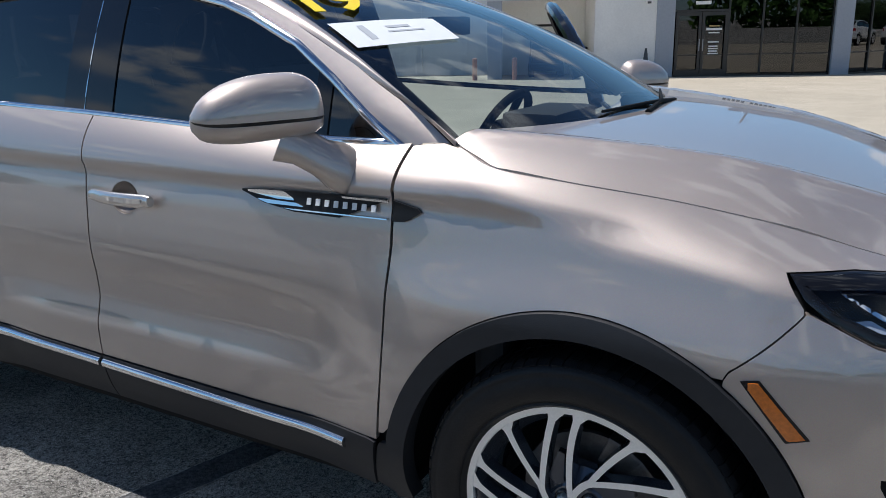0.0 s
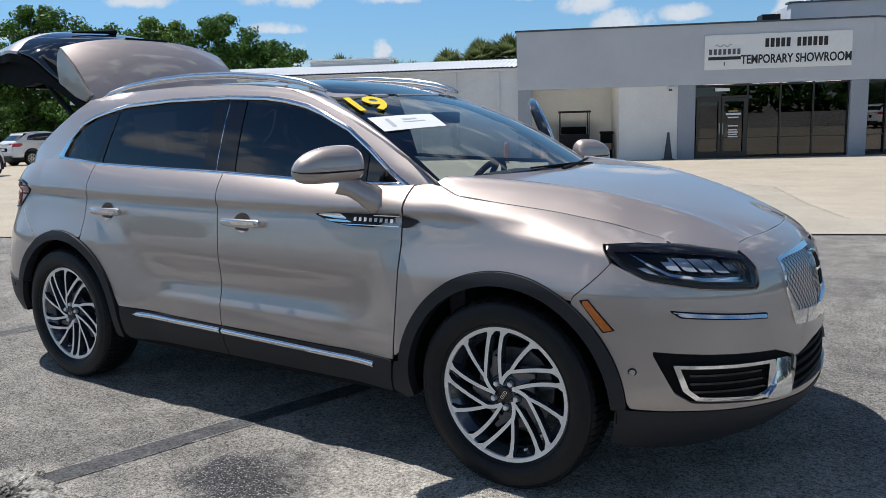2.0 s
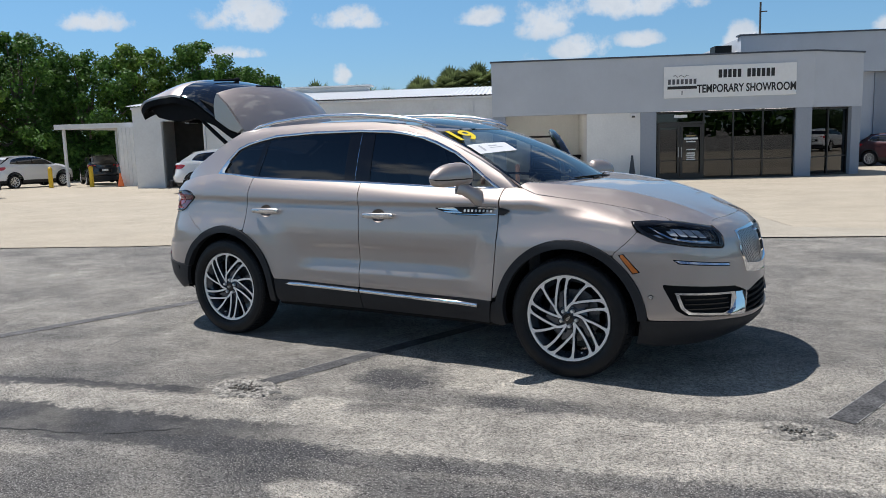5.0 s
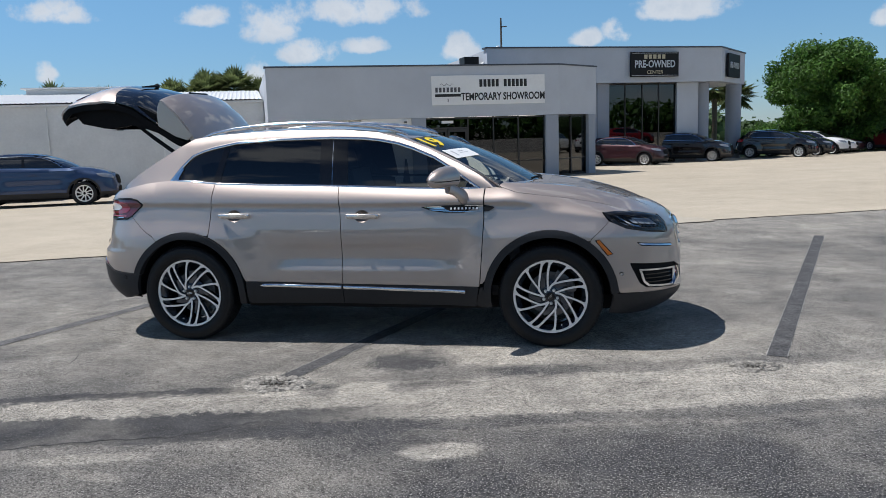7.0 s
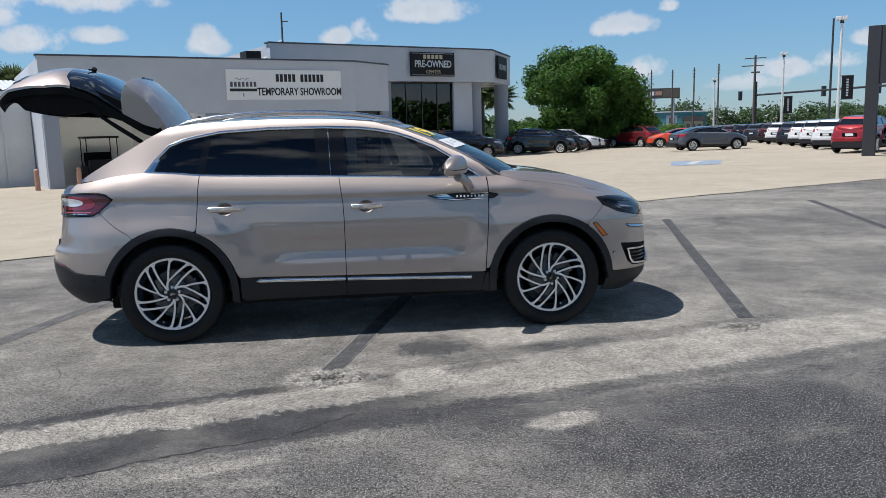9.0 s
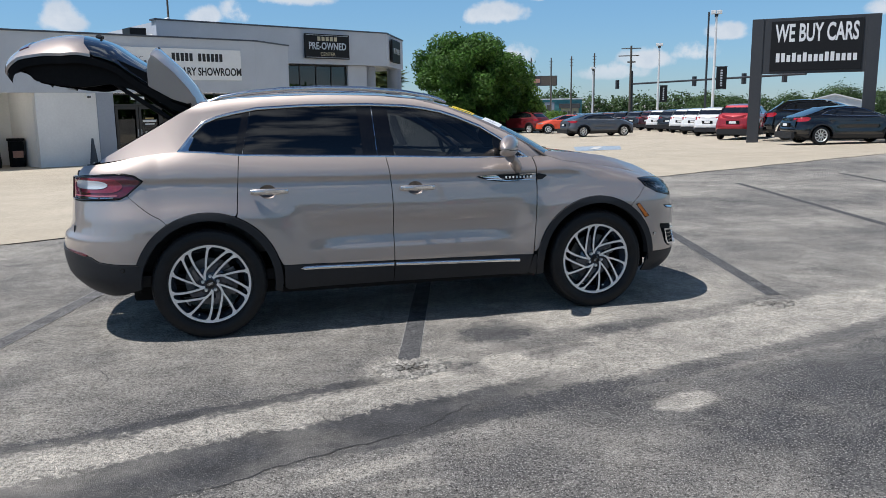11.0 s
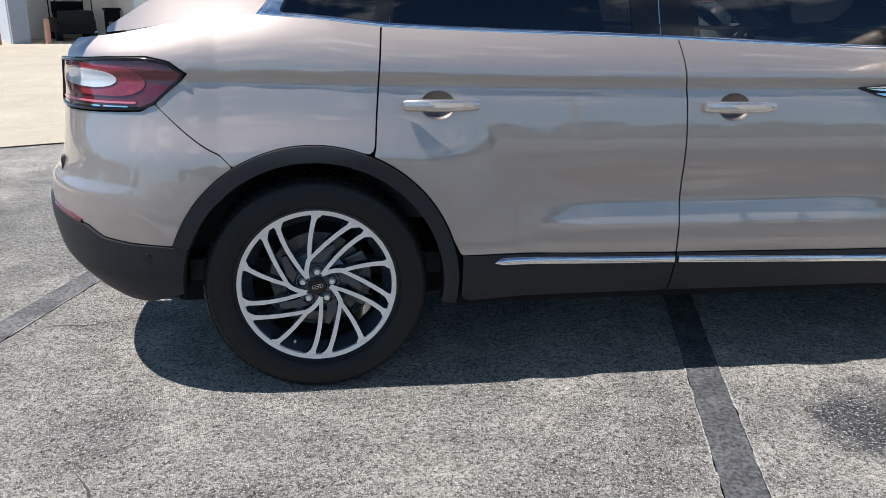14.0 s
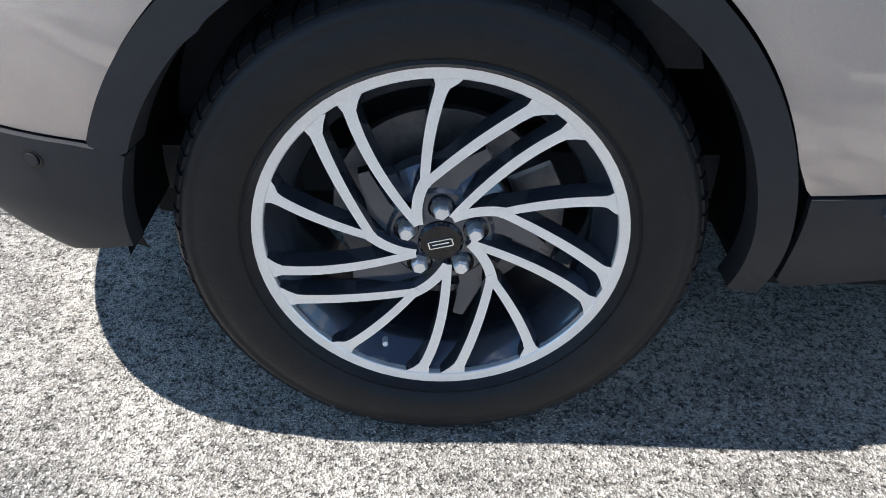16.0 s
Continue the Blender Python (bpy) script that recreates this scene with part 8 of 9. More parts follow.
def low_shell(step=0.06):
    """A coarse car body from the same kind of surfaces, as mesh lists: paint, dark trim, glass, lamps."""
    out = {}
    arches = [np.array(arc(ax, 0.45, 0, 360, 26)[:-1]) for ax in (AXLE, -AXLE)]

    def both(poly, surf, holes=(), off=0.0, st=step):
        v, f = patch(np.array(poly, float), lambda a, b, t=0.0: surf(a, b, off + t), st, holes)
        return [(v, f), (v * (1, -1, 1), f[:, ::-1])]

    def join(parts):
        V, F, n = [], [], 0
        for v, f in parts:
            V.append(np.asarray(v, float)), F.extend([tuple(int(i) + n for i in q) for q in f])
            n += len(v)
        return np.concatenate(V), F

    side = [(-2.77, 0.46), (2.70, 0.40), (2.70, 0.95), (2.2, 0.945)] + along_top(2.05, -2.3, 30) + [(-2.77, 1.08)]
    body = both(side, shell, arches)
    frame_out = [(-2.20, 1.182), (-2.10, 1.205), (-1.9, 1.318), (-1.70, 1.432), (-1.42, 1.586), (-0.9, 1.626), (-0.2, 1.625), (0.1, 1.594), (0.5, 1.462), (0.75, 1.345), (1.06, 1.170)] + along_top(1.0, -2.15, 24)
    body += both(frame_out, cabin, [np.array(DLO)])
    body.append(patch(np.array(hp), hood, 0.08))
    body.append(patch(np.array([(-1.46, -0.55), (0.1, -0.60), (0.30, -0.56), (0.47, -0.1), (0.47, 0.1), (0.30, 0.56), (0.1, 0.60), (-1.46, 0.55)]), roof, 0.08))
    for s in (-1, 1):
        a = [np.array([float(c) for c in cabin(x, z)]) * (1, -s, 1) for x, z in ((0.10, 1.594), (0.5, 1.462), (0.75, 1.345), (1.06, 1.17))]
        b = [np.array([float(c) for c in screen(k, s)]) for k in (0.0, 0.3, 0.6, 1.0)]
        body.append((np.array(a + b), [(i, i + 1, i + 5, i + 4) for i in range(3)]))
    # tail: from the roof's end down to the bumper
    tl_ = [(-1.44, 1.60, 0.56), (-1.62, 1.585, 0.56), (-1.70, 1.50, 0.58), (-2.05, 1.25, 0.62), (-2.28, 1.12, 0.62), (-2.36, 0.95, 0.62), (-2.38, 0.62, 0.62)]
    tv = [(x + 0.06 * abs(b) ** 3, b * w, z) for x, z, w in tl_ for b in np.linspace(-1, 1, 9)]
    tf = [(i * 9 + j, i * 9 + j + 1, (i + 1) * 9 + j + 1, (i + 1) * 9 + j) for i in range(6) for j in range(8) if i != 2]
    body.append((np.array(tv), tf))
    out["body"] = join(body)
    gl = both(inset(DLO, 0.006), cabin, off=0.01, st=0.028) + [patch(np.array(ws), screen, (0.12, 0.2))]
    gl.append((np.array(tv), [(i * 9 + j, i * 9 + j + 1, (i + 1) * 9 + j + 1, (i + 1) * 9 + j) for i in (2,) for j in range(8)]))
    out["windows"] = [largest_piece(v, f) for v, f in gl]
    out["trim"] = join(both([(-2.77, 0.46), (2.70, 0.40), (2.70, 0.24), (-2.77, 0.30)], shell, arches, 0.004) + [p for ax in (AXLE, -AXLE) for p in both(arc(ax, 0.49, 0, 180, 16) + arc(ax, 0.43, 180, 0, 16), shell, off=-0.008, st=0.04)])
    out["tail"] = both(TAIL_POLY, shell, off=-0.006, st=0.03)
    out["head"] = both(LAMP_POLY, shell, off=-0.006, st=0.03)
    out["grille"] = join(both(GRILLE_POLY, shell, off=-0.01) + both(INTAKE_POLY, shell, off=-0.008))
    out["chrome"] = join(both(DLO, cabin, [inset(DLO, 0.02)], -0.008, 0.02))
    return out


LOW = low_shell()
M_CARGLASS = material("dark_car_glass", (0.012, 0.014, 0.017), 0.03, coat=1.0)
M_HEAD = material("far_headlamp", (0.35, 0.37, 0.40), 0.1, 0.5, coat=1.0)
low_meshes = {}


def sedan_warp(v):
    """The same body with a low notch: belt and roof drop, and the cabin's rear leans forward."""
    v = np.array(v, float)
    x, z = v[:, 0].copy(), v[:, 2].copy()
    up = np.clip((z - 1.10) / 0.5, 0, 1.1)
    v[:, 2] = np.where(z < 1.10, z * 0.92, 1.012 + (z - 1.10) * 0.80)
    v[:, 0] = x + 0.50 * up * smooth01((0.1 - x) / 1.2) - 0.10 * up * smooth01((x - 0.1) / 0.6)
    v[:, 2] -= 0.05 * smooth01((x - 1.2) / 0.9) * smooth01((z - 0.6) / 0.4)
    return v


LOW_SEDAN = {}
for key_, val_ in LOW.items():
    LOW_SEDAN[key_] = [(sedan_warp(v), f) for v, f in val_] if isinstance(val_, list) else (sedan_warp(val_[0]), val_[1])


def low_wheel():
    r = bmesh.new()
    for p in (lathe([(0.262, -0.03), (0.30, -0.05), (0.35, -0.04), (0.374, -0.01), (0.374, 0.16), (0.30, 0.19)], 28),):
        me = bpy.data.meshes.new("tyre")
        p.to_mesh(me)
        p.free()
    me.materials.append(M_RUBBER)
    me.polygons.foreach_set("use_smooth", [True] * len(me.polygons))
    b = lathe([(0.225, 0.0), (0.245, -0.03), (0.264, -0.03)], 28)
    for k in range(10):
        ribbon([(0.04, 36 * k), (0.14, 36 * k - 8), (0.245, 36 * k - 14)], [0.020, 0.014, 0.020], -0.02, 0.03, b)
    me2 = bpy.data.meshes.new("rim")
    b.to_mesh(me2)
    b.free()
    me2.materials.append(M_ALLOY)
    b = cyl((0, 0.02, 0), (0, 0.05, 0), 0.24, n=24)
    me3 = bpy.data.meshes.new("rim_back")
    b.to_mesh(me3)
    b.free()
    me3.materials.append(M_MATT)
    return me, me2, me3


LOW_WHEEL = low_wheel()


def car_mesh(key, data, mat):
    if (key, mat.name) not in low_meshes:
        v, f = data
        me = bpy.data.meshes.new(key)
        me.from_pydata([tuple(map(float, p)) for p in v], [], [tuple(map(int, q)) for q in f])
        me.polygons.foreach_set("use_smooth", [True] * len(me.polygons))
        me.set_sharp_from_angle(angle=radians(40))
        me.materials.append(mat)
        low_meshes[(key, mat.name)] = me
    return low_meshes[(key, mat.name)]


M_TAILFAR = material("bright_tail_lens", (0.42, 0.012, 0.02), 0.15, coat=0.9)


def block_lists(lo_, hi_, zk=1.0):
    """Corners and faces of a block between two corners."""
    v = [(x, y, z * zk) for x in (lo_[0], hi_[0]) for y in (lo_[1], hi_[1]) for z in (lo_[2], hi_[2])]
    return v, [(0, 1, 3, 2), (4, 6, 7, 5), (0, 4, 5, 1), (2, 3, 7, 6), (0, 2, 6, 4), (1, 5, 7, 3)]


def parked_car(name, x, y, heading, mat, label, scale=(1, 1, 1), group="parked cars", category="car"):
    """A whole car, at a distance: body, trim, windows, lamps and four wheels."""
    z = float(ground_z(x, y)) + 0.013
    c = thing(name, (x, y, z), heading, label, category, group)
    sx, sy, sz = scale

    def child(nm, me, parent=None, m=None):
        ob = new(nm, me)
        ob.parent = parent or c
        ob.matrix_basis = m if m is not None else Matrix.Diagonal((sx, sy, sz, 1))
        return ob

    kit, tag = (LOW_SEDAN, "sedan_") if scale is SEDAN else (LOW, "car_")
    child("body", car_mesh(tag + "body", kit["body"], mat))
    child("trim", car_mesh(tag + "trim", kit["trim"], M_CLAD))
    child("window_surround", car_mesh(tag + "chrome", kit["chrome"], M_CHROME))
    child("grille", car_mesh(tag + "grille", kit["grille"], M_MATT))
    for k, w in enumerate(kit["windows"]):
        child("window", car_mesh(f"{tag}window{k}", w, M_CARGLASS))
    for k in range(2):
        child("tail_lamp", car_mesh(f"{tag}tail{k}", kit["tail"][k], M_TAILFAR))
        child("headlamp", car_mesh(f"{tag}head{k}", kit["head"][k], M_HEAD))
    # rear valance, plate recess and plate, door pillars and handles
    zk = 0.92 if kit is LOW_SEDAN else 1.0
    for nm, lo_, hi_, mt in (("rear_valance", (-2.475, -0.70, 0.27), (-2.36, 0.70, 0.52), M_CLAD), ("plate_recess", (-2.405, -0.30, 0.74), (-2.36, 0.30, 0.90), M_MATT), ("plate", (-2.415, -0.16, 0.77), (-2.40, 0.16, 0.88), M_WHITE)):
        child(nm, car_mesh(tag + nm, block_lists(lo_, hi_, zk), mt))
    for sd in (-1, 1):
        for k, (px, top_) in enumerate(((-0.25, 1.50), (-1.10, 1.44))):
            lo_y = [float(cabin(px, zz, -0.010)[1]) for zz in (1.22, top_)]
            pv = [(px - 0.04, lo_y[0] * -sd, 1.21), (px + 0.04, lo_y[0] * -sd, 1.21), (px + 0.03, lo_y[1] * -sd, top_), (px - 0.03, lo_y[1] * -sd, top_)]
            pv += [(x_, y_ * 0.96, z_) for x_, y_, z_ in pv]
            pf = [(0, 1, 2, 3), (4, 7, 6, 5), (0, 4, 5, 1), (1, 5, 6, 2), (2, 6, 7, 3), (3, 7, 4, 0)]
            child("window_pillar", car_mesh(f"{tag}pillar{sd}{k}", (sedan_warp(pv) if kit is LOW_SEDAN else pv, pf), M_BLACK))
            hx0 = 0.0 if k == 0 else -1.0
            yh = abs(float(shell(hx0, 0.99)[1]))
            child("door_handle", car_mesh(f"{tag}handle{sd}{k}", block_lists((hx0 - 0.11, min(sd * (yh - 0.01), sd * (yh + 0.03)), 0.97), (hx0 + 0.11, max(sd * (yh - 0.01), sd * (yh + 0.03)), 1.01), zk), mat))
    child("underbody", car_mesh("car_under", ([(-2.1, -0.8, 0.3), (2.1, -0.8, 0.3), (2.1, 0.8, 0.3), (-2.1, 0.8, 0.3), (-2.1, -0.8, 0.2), (2.1, -0.8, 0.2), (2.1, 0.8, 0.2), (-2.1, 0.8, 0.2)],
                                             [(0, 1, 2, 3), (7, 6, 5, 4), (0, 4, 5, 1), (1, 5, 6, 2), (2, 6, 7, 3), (3, 7, 4, 0)]), M_MATT))
    r = TYRE_R * 0.97
    for ax in (AXLE, -AXLE):
        for s in (-1, 1):
            m = Matrix.Translation((ax * sx, 0.87 * s * sy, 0.348 if scale is SEDAN else 0.374)) @ (Matrix.Identity(4) if s < 0 else Matrix.Rotation(math.pi, 4, "Z")) @ Matrix.Scale(0.93 if scale is SEDAN else 1.0, 4)
            t = child("tyre", LOW_WHEEL[0], None, m)
            child("rim", LOW_WHEEL[1], t, Matrix.Identity(4))
            child("rim_back", LOW_WHEEL[2], t, Matrix.Identity(4))
    return c


P_BLUE, P_WHITE = paint("blue_metallic_paint", (0.014, 0.042, 0.115), 0.5), paint("white_pearl_paint", (0.78, 0.78, 0.77), 0.0, 0.4)
P_RED, P_DARKRED = paint("bright_red_paint", (0.34, 0.006, 0.014), 0.3), paint("dark_red_paint", (0.040, 0.003, 0.006), 0.4)
# red with the trees' shade put into the paint colour
P_SHADERED = paint("shade_darkened_red_paint", (0.15, 0.006, 0.010), 0.3)
P_GREY, P_BLACK = paint("steel_grey_paint", (0.10, 0.11, 0.125), 0.6), paint("black_paint", (0.004, 0.004, 0.005), 0.0, 0.2)
P_ORANGE, P_NAVY, P_SILVER = paint("orange_red_paint", (0.75, 0.07, 0.015), 0.1), paint("dark_blue_grey_paint", (0.018, 0.026, 0.038), 0.5), paint("silver_paint", (0.50, 0.51, 0.52), 0.7)
SEDAN, SMALL, TALL = (1.01, 0.98, 0.99), (0.95, 0.97, 0.97), (1.03, 1.02, 1.07)

parked_car("suv", -15.6, 15.6, 27, P_BLUE, "blue metallic suv parked on the concrete drive")
parked_car("suv", -19.4, 17.6, 33, P_WHITE, "white suv parked behind the blue suv")
parked_car("suv", -26.8, 10.6, -57, P_WHITE, "white suv standing on the concrete drive", SMALL)
parked_car("suv", -39.2, 21.6, 92, P_WHITE, "white suv parked by the carport posts", TALL)
parked_car("suv", -38.2, 25.4, 150, P_BLACK, "black suv parked under the carport", TALL)
parked_car("suv", 3.2, 40.6, -24, P_DARKRED, "dark red suv parked before the dealer building")
parked_car("suv", 7.2, 44.6, -20, P_BLACK, "black suv parked before the dealer building", TALL)
parked_car("sedan", 21.7, 40.8, 3, P_GREY, "grey sedan standing on the concrete drive", SEDAN)
parked_car("coupe", 24.5, 52.0, 160, P_ORANGE, "orange red coupe parked at the far kerb", SEDAN)
parked_car("sedan", 21.9, 19.6, -12, P_BLACK, "black sedan parked by the roadside sign", SEDAN)
parked_car("suv", 24.2, 23.6, -38, P_BLACK, "black suv parked behind the black sedan", TALL)
parked_car("sedan", 27.3, 18.6, 165, P_BLACK, "black sedan parked at the road side", SEDAN)
row = [(23.6, 28.2, P_RED, "red suv"), (26.4, 34.6, P_WHITE, "white suv"), (28.2, 38.9, P_WHITE, "white suv"), (29.7, 42.8, P_WHITE, "white suv"), (31.0, 46.6, P_NAVY, "dark blue suv"), (32.2, 50.4, P_WHITE, "white suv"), (33.8, 54.6, P_DARKRED, "dark red suv"), (34.8, 59.0, P_NAVY, "dark blue suv"), (35.8, 63.5, P_BLACK, "black suv"), (36.9, 68.2, P_DARKRED, "dark red suv"), (37.9, 72.8, P_NAVY, "dark blue suv"), (38.9, 77.4, P_DARKRED, "dark red suv"), (39.9, 82.0, P_BLACK, "black suv")]
for x, y, m, nm in row:
    parked_car("suv", x, y, 40, m, nm + " in the row of parked cars", SMALL if m is not P_RED else (1, 1, 1.02), "row of parked suvs")
for x, y, h, m, nm, sc in ((12.9, 48.3, -22, P_BLACK, "black suv", TALL), (14.6, 50.8, -24, P_BLACK, "black suv", (1, 1, 1)), (16.3, 53.5, -26, P_WHITE, "white suv", (1, 1, 1)), (17.5, 56.0, -26, P_WHITE, "white sedan", SEDAN), (18.7, 58.5, -26, P_DARKRED, "dark red sedan", SEDAN), (23.0, 57.6, 118, P_SHADERED, "deep red suv", TALL)):
    parked_car("sedan" if sc is SEDAN else "suv", x, y, h, m, nm + " parked by the grass edge", sc, "cars by the grass")
# cars behind the walker, which show in the storefront and the paint
for x, y, m, nm in ((-9.0, -27.0, P_WHITE, "white pickup sized suv"), (-3.4, -28.2, P_SILVER, "silver suv"), (2.4, -29.0, P_GREY, "grey suv"), (8.4, -29.5, P_RED, "red suv")):
    parked_car("suv", x, y, -85, m, nm + " in the opposite parking row", (1, 1, 1), "opposite parking row")


# ---- trees, palms, grass ----
def leaf_cloud(rng, blobs, count, size, droop=0.3, stray_share=0.22):
    """Leaves on and within overlapping lumps, thinner inside and ragged at the rim."""
    vol = np.array([b[3] ** 2 for b in blobs])
    pick = rng.choice(len(blobs), count, p=vol / vol.sum())
    c = np.array([b[:3] for b in blobs])[pick]
    r = np.array([b[3] for b in blobs])[pick]
    d = rng.normal(size=(count, 3))
    d /= np.linalg.norm(d, axis=1, keepdims=True)
    rad = r * (0.62 + 0.46 * rng.random(count) ** 0.7) * (1 + 0.13 * np.sin(d[:, 0] * 7 + pick) * np.cos(d[:, 2] * 6 + pick * 2))
    stray = rng.random(count) < stray_share
    rad = np.where(stray, rad * (1 + 0.38 * rng.random(count)), rad)
    p = c + d * rad[:, None] * np.array([1, 1, 0.82])
    n = d + rng.normal(scale=0.55, size=(count, 3)) + np.array([0, 0, droop])
    n /= np.linalg.norm(n, axis=1, keepdims=True)
    a = np.cross(n, rng.normal(size=(count, 3)))
    a /= np.linalg.norm(a, axis=1, keepdims=True)
    b = np.cross(n, a)
    s = size * (0.6 + 0.8 * rng.random(count))[:, None]
    q = np.stack([p - a * s, p - b * s * 0.55 + n * s * 0.15, p + a * s, p + b * s * 0.55 + n * s * 0.15], 1).reshape(-1, 3)
    f = np.arange(count * 4).reshape(-1, 4)
    return q, f


def quick_mesh(name, v, f, mat, parent):
    me = bpy.data.meshes.new(name)
    me.vertices.add(len(v))
    me.vertices.foreach_set("co", np.asarray(v, np.float32).ravel())
    me.loops.add(len(f) * 4)
    me.loops.foreach_set("vertex_index", np.asarray(f, np.int32).ravel())
    me.polygons.add(len(f))
    me.polygons.foreach_set("loop_start", np.arange(0, len(f) * 4, 4, dtype=np.int32))
    me.polygons.foreach_set("loop_total", np.full(len(f), 4, np.int32))
    me.materials.append(mat)
    me.update(calc_edges=True)
    me.validate()
    ob = new(name, me)
    ob.parent = parent
    return ob


def tree(x, y, h, w, seed, leaves, size, mat, label, open_=0.0, low=0.15):
    rng = np.random.default_rng(seed)
    t = thing("tree", (x, y, float(ground_z(x, y))), 0, label, "tree", "trees")
    blobs, bm = [], bmesh.new()
    tube([(0, 0, 0), (0.1 * w / 8, 0, h * 0.18), (0, 0.1, h * 0.35), (0.1, 0, h * 0.6)], [0.035 * h * 0.6, 0.03 * h * 0.6, 0.022 * h * 0.6, 0.01 * h], 10, bm)
    nb = 20 if open_ < 0.5 else 26
    for k in range(nb):
        a = k * 2.399 + rng.random()
        u = (k + 0.5) / nb
        zz = h * (low + (0.95 - low) * u)
        ring = (w / 2) * math.sqrt(max(0.05, 1 - (2.0 * (u - 0.44)) ** 2)) * ((0.60 + 0.16 * rng.random()) if open_ < 0.5 else (0.45 + 0.6 * rng.random()))
        r = (0.13 + 0.08 * rng.random()) * w * (1.0 if open_ < 0.5 else 0.78)
        cx, cy = ring * math.cos(a), ring * math.sin(a)
        cz = min(zz, h - r * 1.25)
        # each bough carries a heap of smaller clumps
        for j in range(12 if open_ < 0.5 else 7):
            d_ = rng.normal(size=3)
            d_ /= np.linalg.norm(d_)
            d_[2] = d_[2] * 0.7 + 0.15
            blobs.append((cx + d_[0] * r * 0.8, cy + d_[1] * r * 0.8, cz + d_[2] * r * 0.8, r * (0.30 + (0.40 if open_ < 0.5 else 0.28) * rng.random())))
        tube([(0, 0, h * 0.25 + 0.1 * zz), (cx * 0.5, cy * 0.5, zz * 0.75), (cx * 0.9, cy * 0.9, zz * 0.97)], [0.012 * h, 0.008 * h, 0.003 * h], 6, bm)
    blobs.append((0, 0, h * 0.62, 0.26 * w))
    part("trunk", bm, M_BARK, t, smooth=True)
    v, f = leaf_cloud(rng, blobs, leaves, size, 0.3, 0.36 if open_ > 0.5 else 0.06)
    quick_mesh("crown", v, f, mat, t)
    return t


tree(19.4, 61.0, 8.9, 9.6, 3, 90000, 0.118, M_LEAF, "large dense broadleaf tree with rounded crown", 0.0, 0.10)
tree(23.6, 62.5, 6.2, 5.6, 4, 27000, 0.118, M_LEAF2, "smaller leafy tree beside the large one", 0.0, 0.06)
for k, (x, y, h, w) in enumerate(((-53, 25.5, 8.0, 9.5), (-51, 29, 10.7, 8.5), (-48.5, 32.5, 9.6, 8.0), (-46.5, 35.5, 10.0, 7.0), (-43.5, 38.5, 10.4, 7.5), (-41.5, 41.5, 8.6, 7.0), (-55, 33, 9.6, 9), (-47, 41, 8.5, 9), (-60, 20, 9.0, 11), (-62, 12, 9.0, 11))):
    tree(x, y, h, w, 20 + k, 21000, 0.12, M_LEAF if k % 3 else M_LEAF2, "tall uneven roadside tree behind the carport", 0.7, 0.08)
# unseen tree row, added behind the walker to shape reflections in paint and glass
for k in range(13):
    x = 30 + 4.5 * k
    tree(6.0 - 5.2 * k + 34, -58 - 3 * math.sin(k * 1.7), 5.2 + 1.2 * math.sin(k * 2.1), 8.5, 60 + k, 2200, 0.55, M_LEAF, "broadleaf tree along the opposite road", 0.5, 0.06)


def hedge(name, pts, h, w, seed, count, size, mat, label):
    """A run of low bushes or far woods: one object of leaves."""
    rng = np.random.default_rng(seed)
    blobs = []
    for (x0, y0), (x1, y1) in zip(pts, pts[1:]):
        n = max(2, int(math.hypot(x1 - x0, y1 - y0) / (w * 0.7)))
        for k in range(n):
            t_ = (k + rng.random() * 0.6) / n
            x, y = x0 + (x1 - x0) * t_, y0 + (y1 - y0) * t_
            r = w * (0.5 + 0.3 * rng.random())
            hh = h * (0.55 + 0.55 * rng.random())
            blobs.append((x, y, float(ground_z(x, y)) + hh * 0.45, max(r * 0.6, hh * 0.55)))
    v, f = leaf_cloud(rng, blobs, count, size)
    ob = quick_mesh(name, v, f, mat, None)
    return tagged(ob, label, "woods", kind="stuff")


hedge("far_woods", [(40, 150), (75, 160), (120, 150), (170, 120), (200, 80), (215, 30)], 5.0, 9, 5, 60000, 0.32, M_FARLEAF, "far low woods along the horizon")
hedge("far_woods", [(62, 95), (75, 85), (86, 74), (100, 62)], 4.6, 6, 15, 70000, 0.13, M_FARLEAF, "roadside trees beyond the junction")
hedge("far_woods", [(-40, 60), (-20, 75), (0, 95), (20, 110), (45, 125)], 3.5, 7, 6, 9000, 0.7, M_FARLEAF, "far low woods behind the buildings")
hedge("far_woods", [(-70, 20), (-75, 0), (-80, -30), (-70, -60)], 8, 10, 7, 7000, 0.7, M_LEAF, "woods beside the lot")
hedge("far_woods", [(60, -62), (110, -40), (150, 0), (190, 20)], 7, 10, 9, 7000, 0.8, M_LEAF, "woods on the far road side")
hedge("bushes", [(25.5, 68), (30, 70), (34, 76), (36, 82)], 2.0, 2.5, 8, 12000, 0.11, M_LEAF2, "low green bushes at the lot's edge")
hedge("bushes", [(13, 58), (16, 66), (20, 76)], 2.6, 3, 18, 12000, 0.12, M_LEAF, "low green bushes behind the parked cars")
hedge("bushes", [(-56, 22), (-50, 30), (-44, 38), (-38, 44)], 4.0, 4, 28, 24000, 0.15, M_LEAF, "dense undergrowth behind the carport")


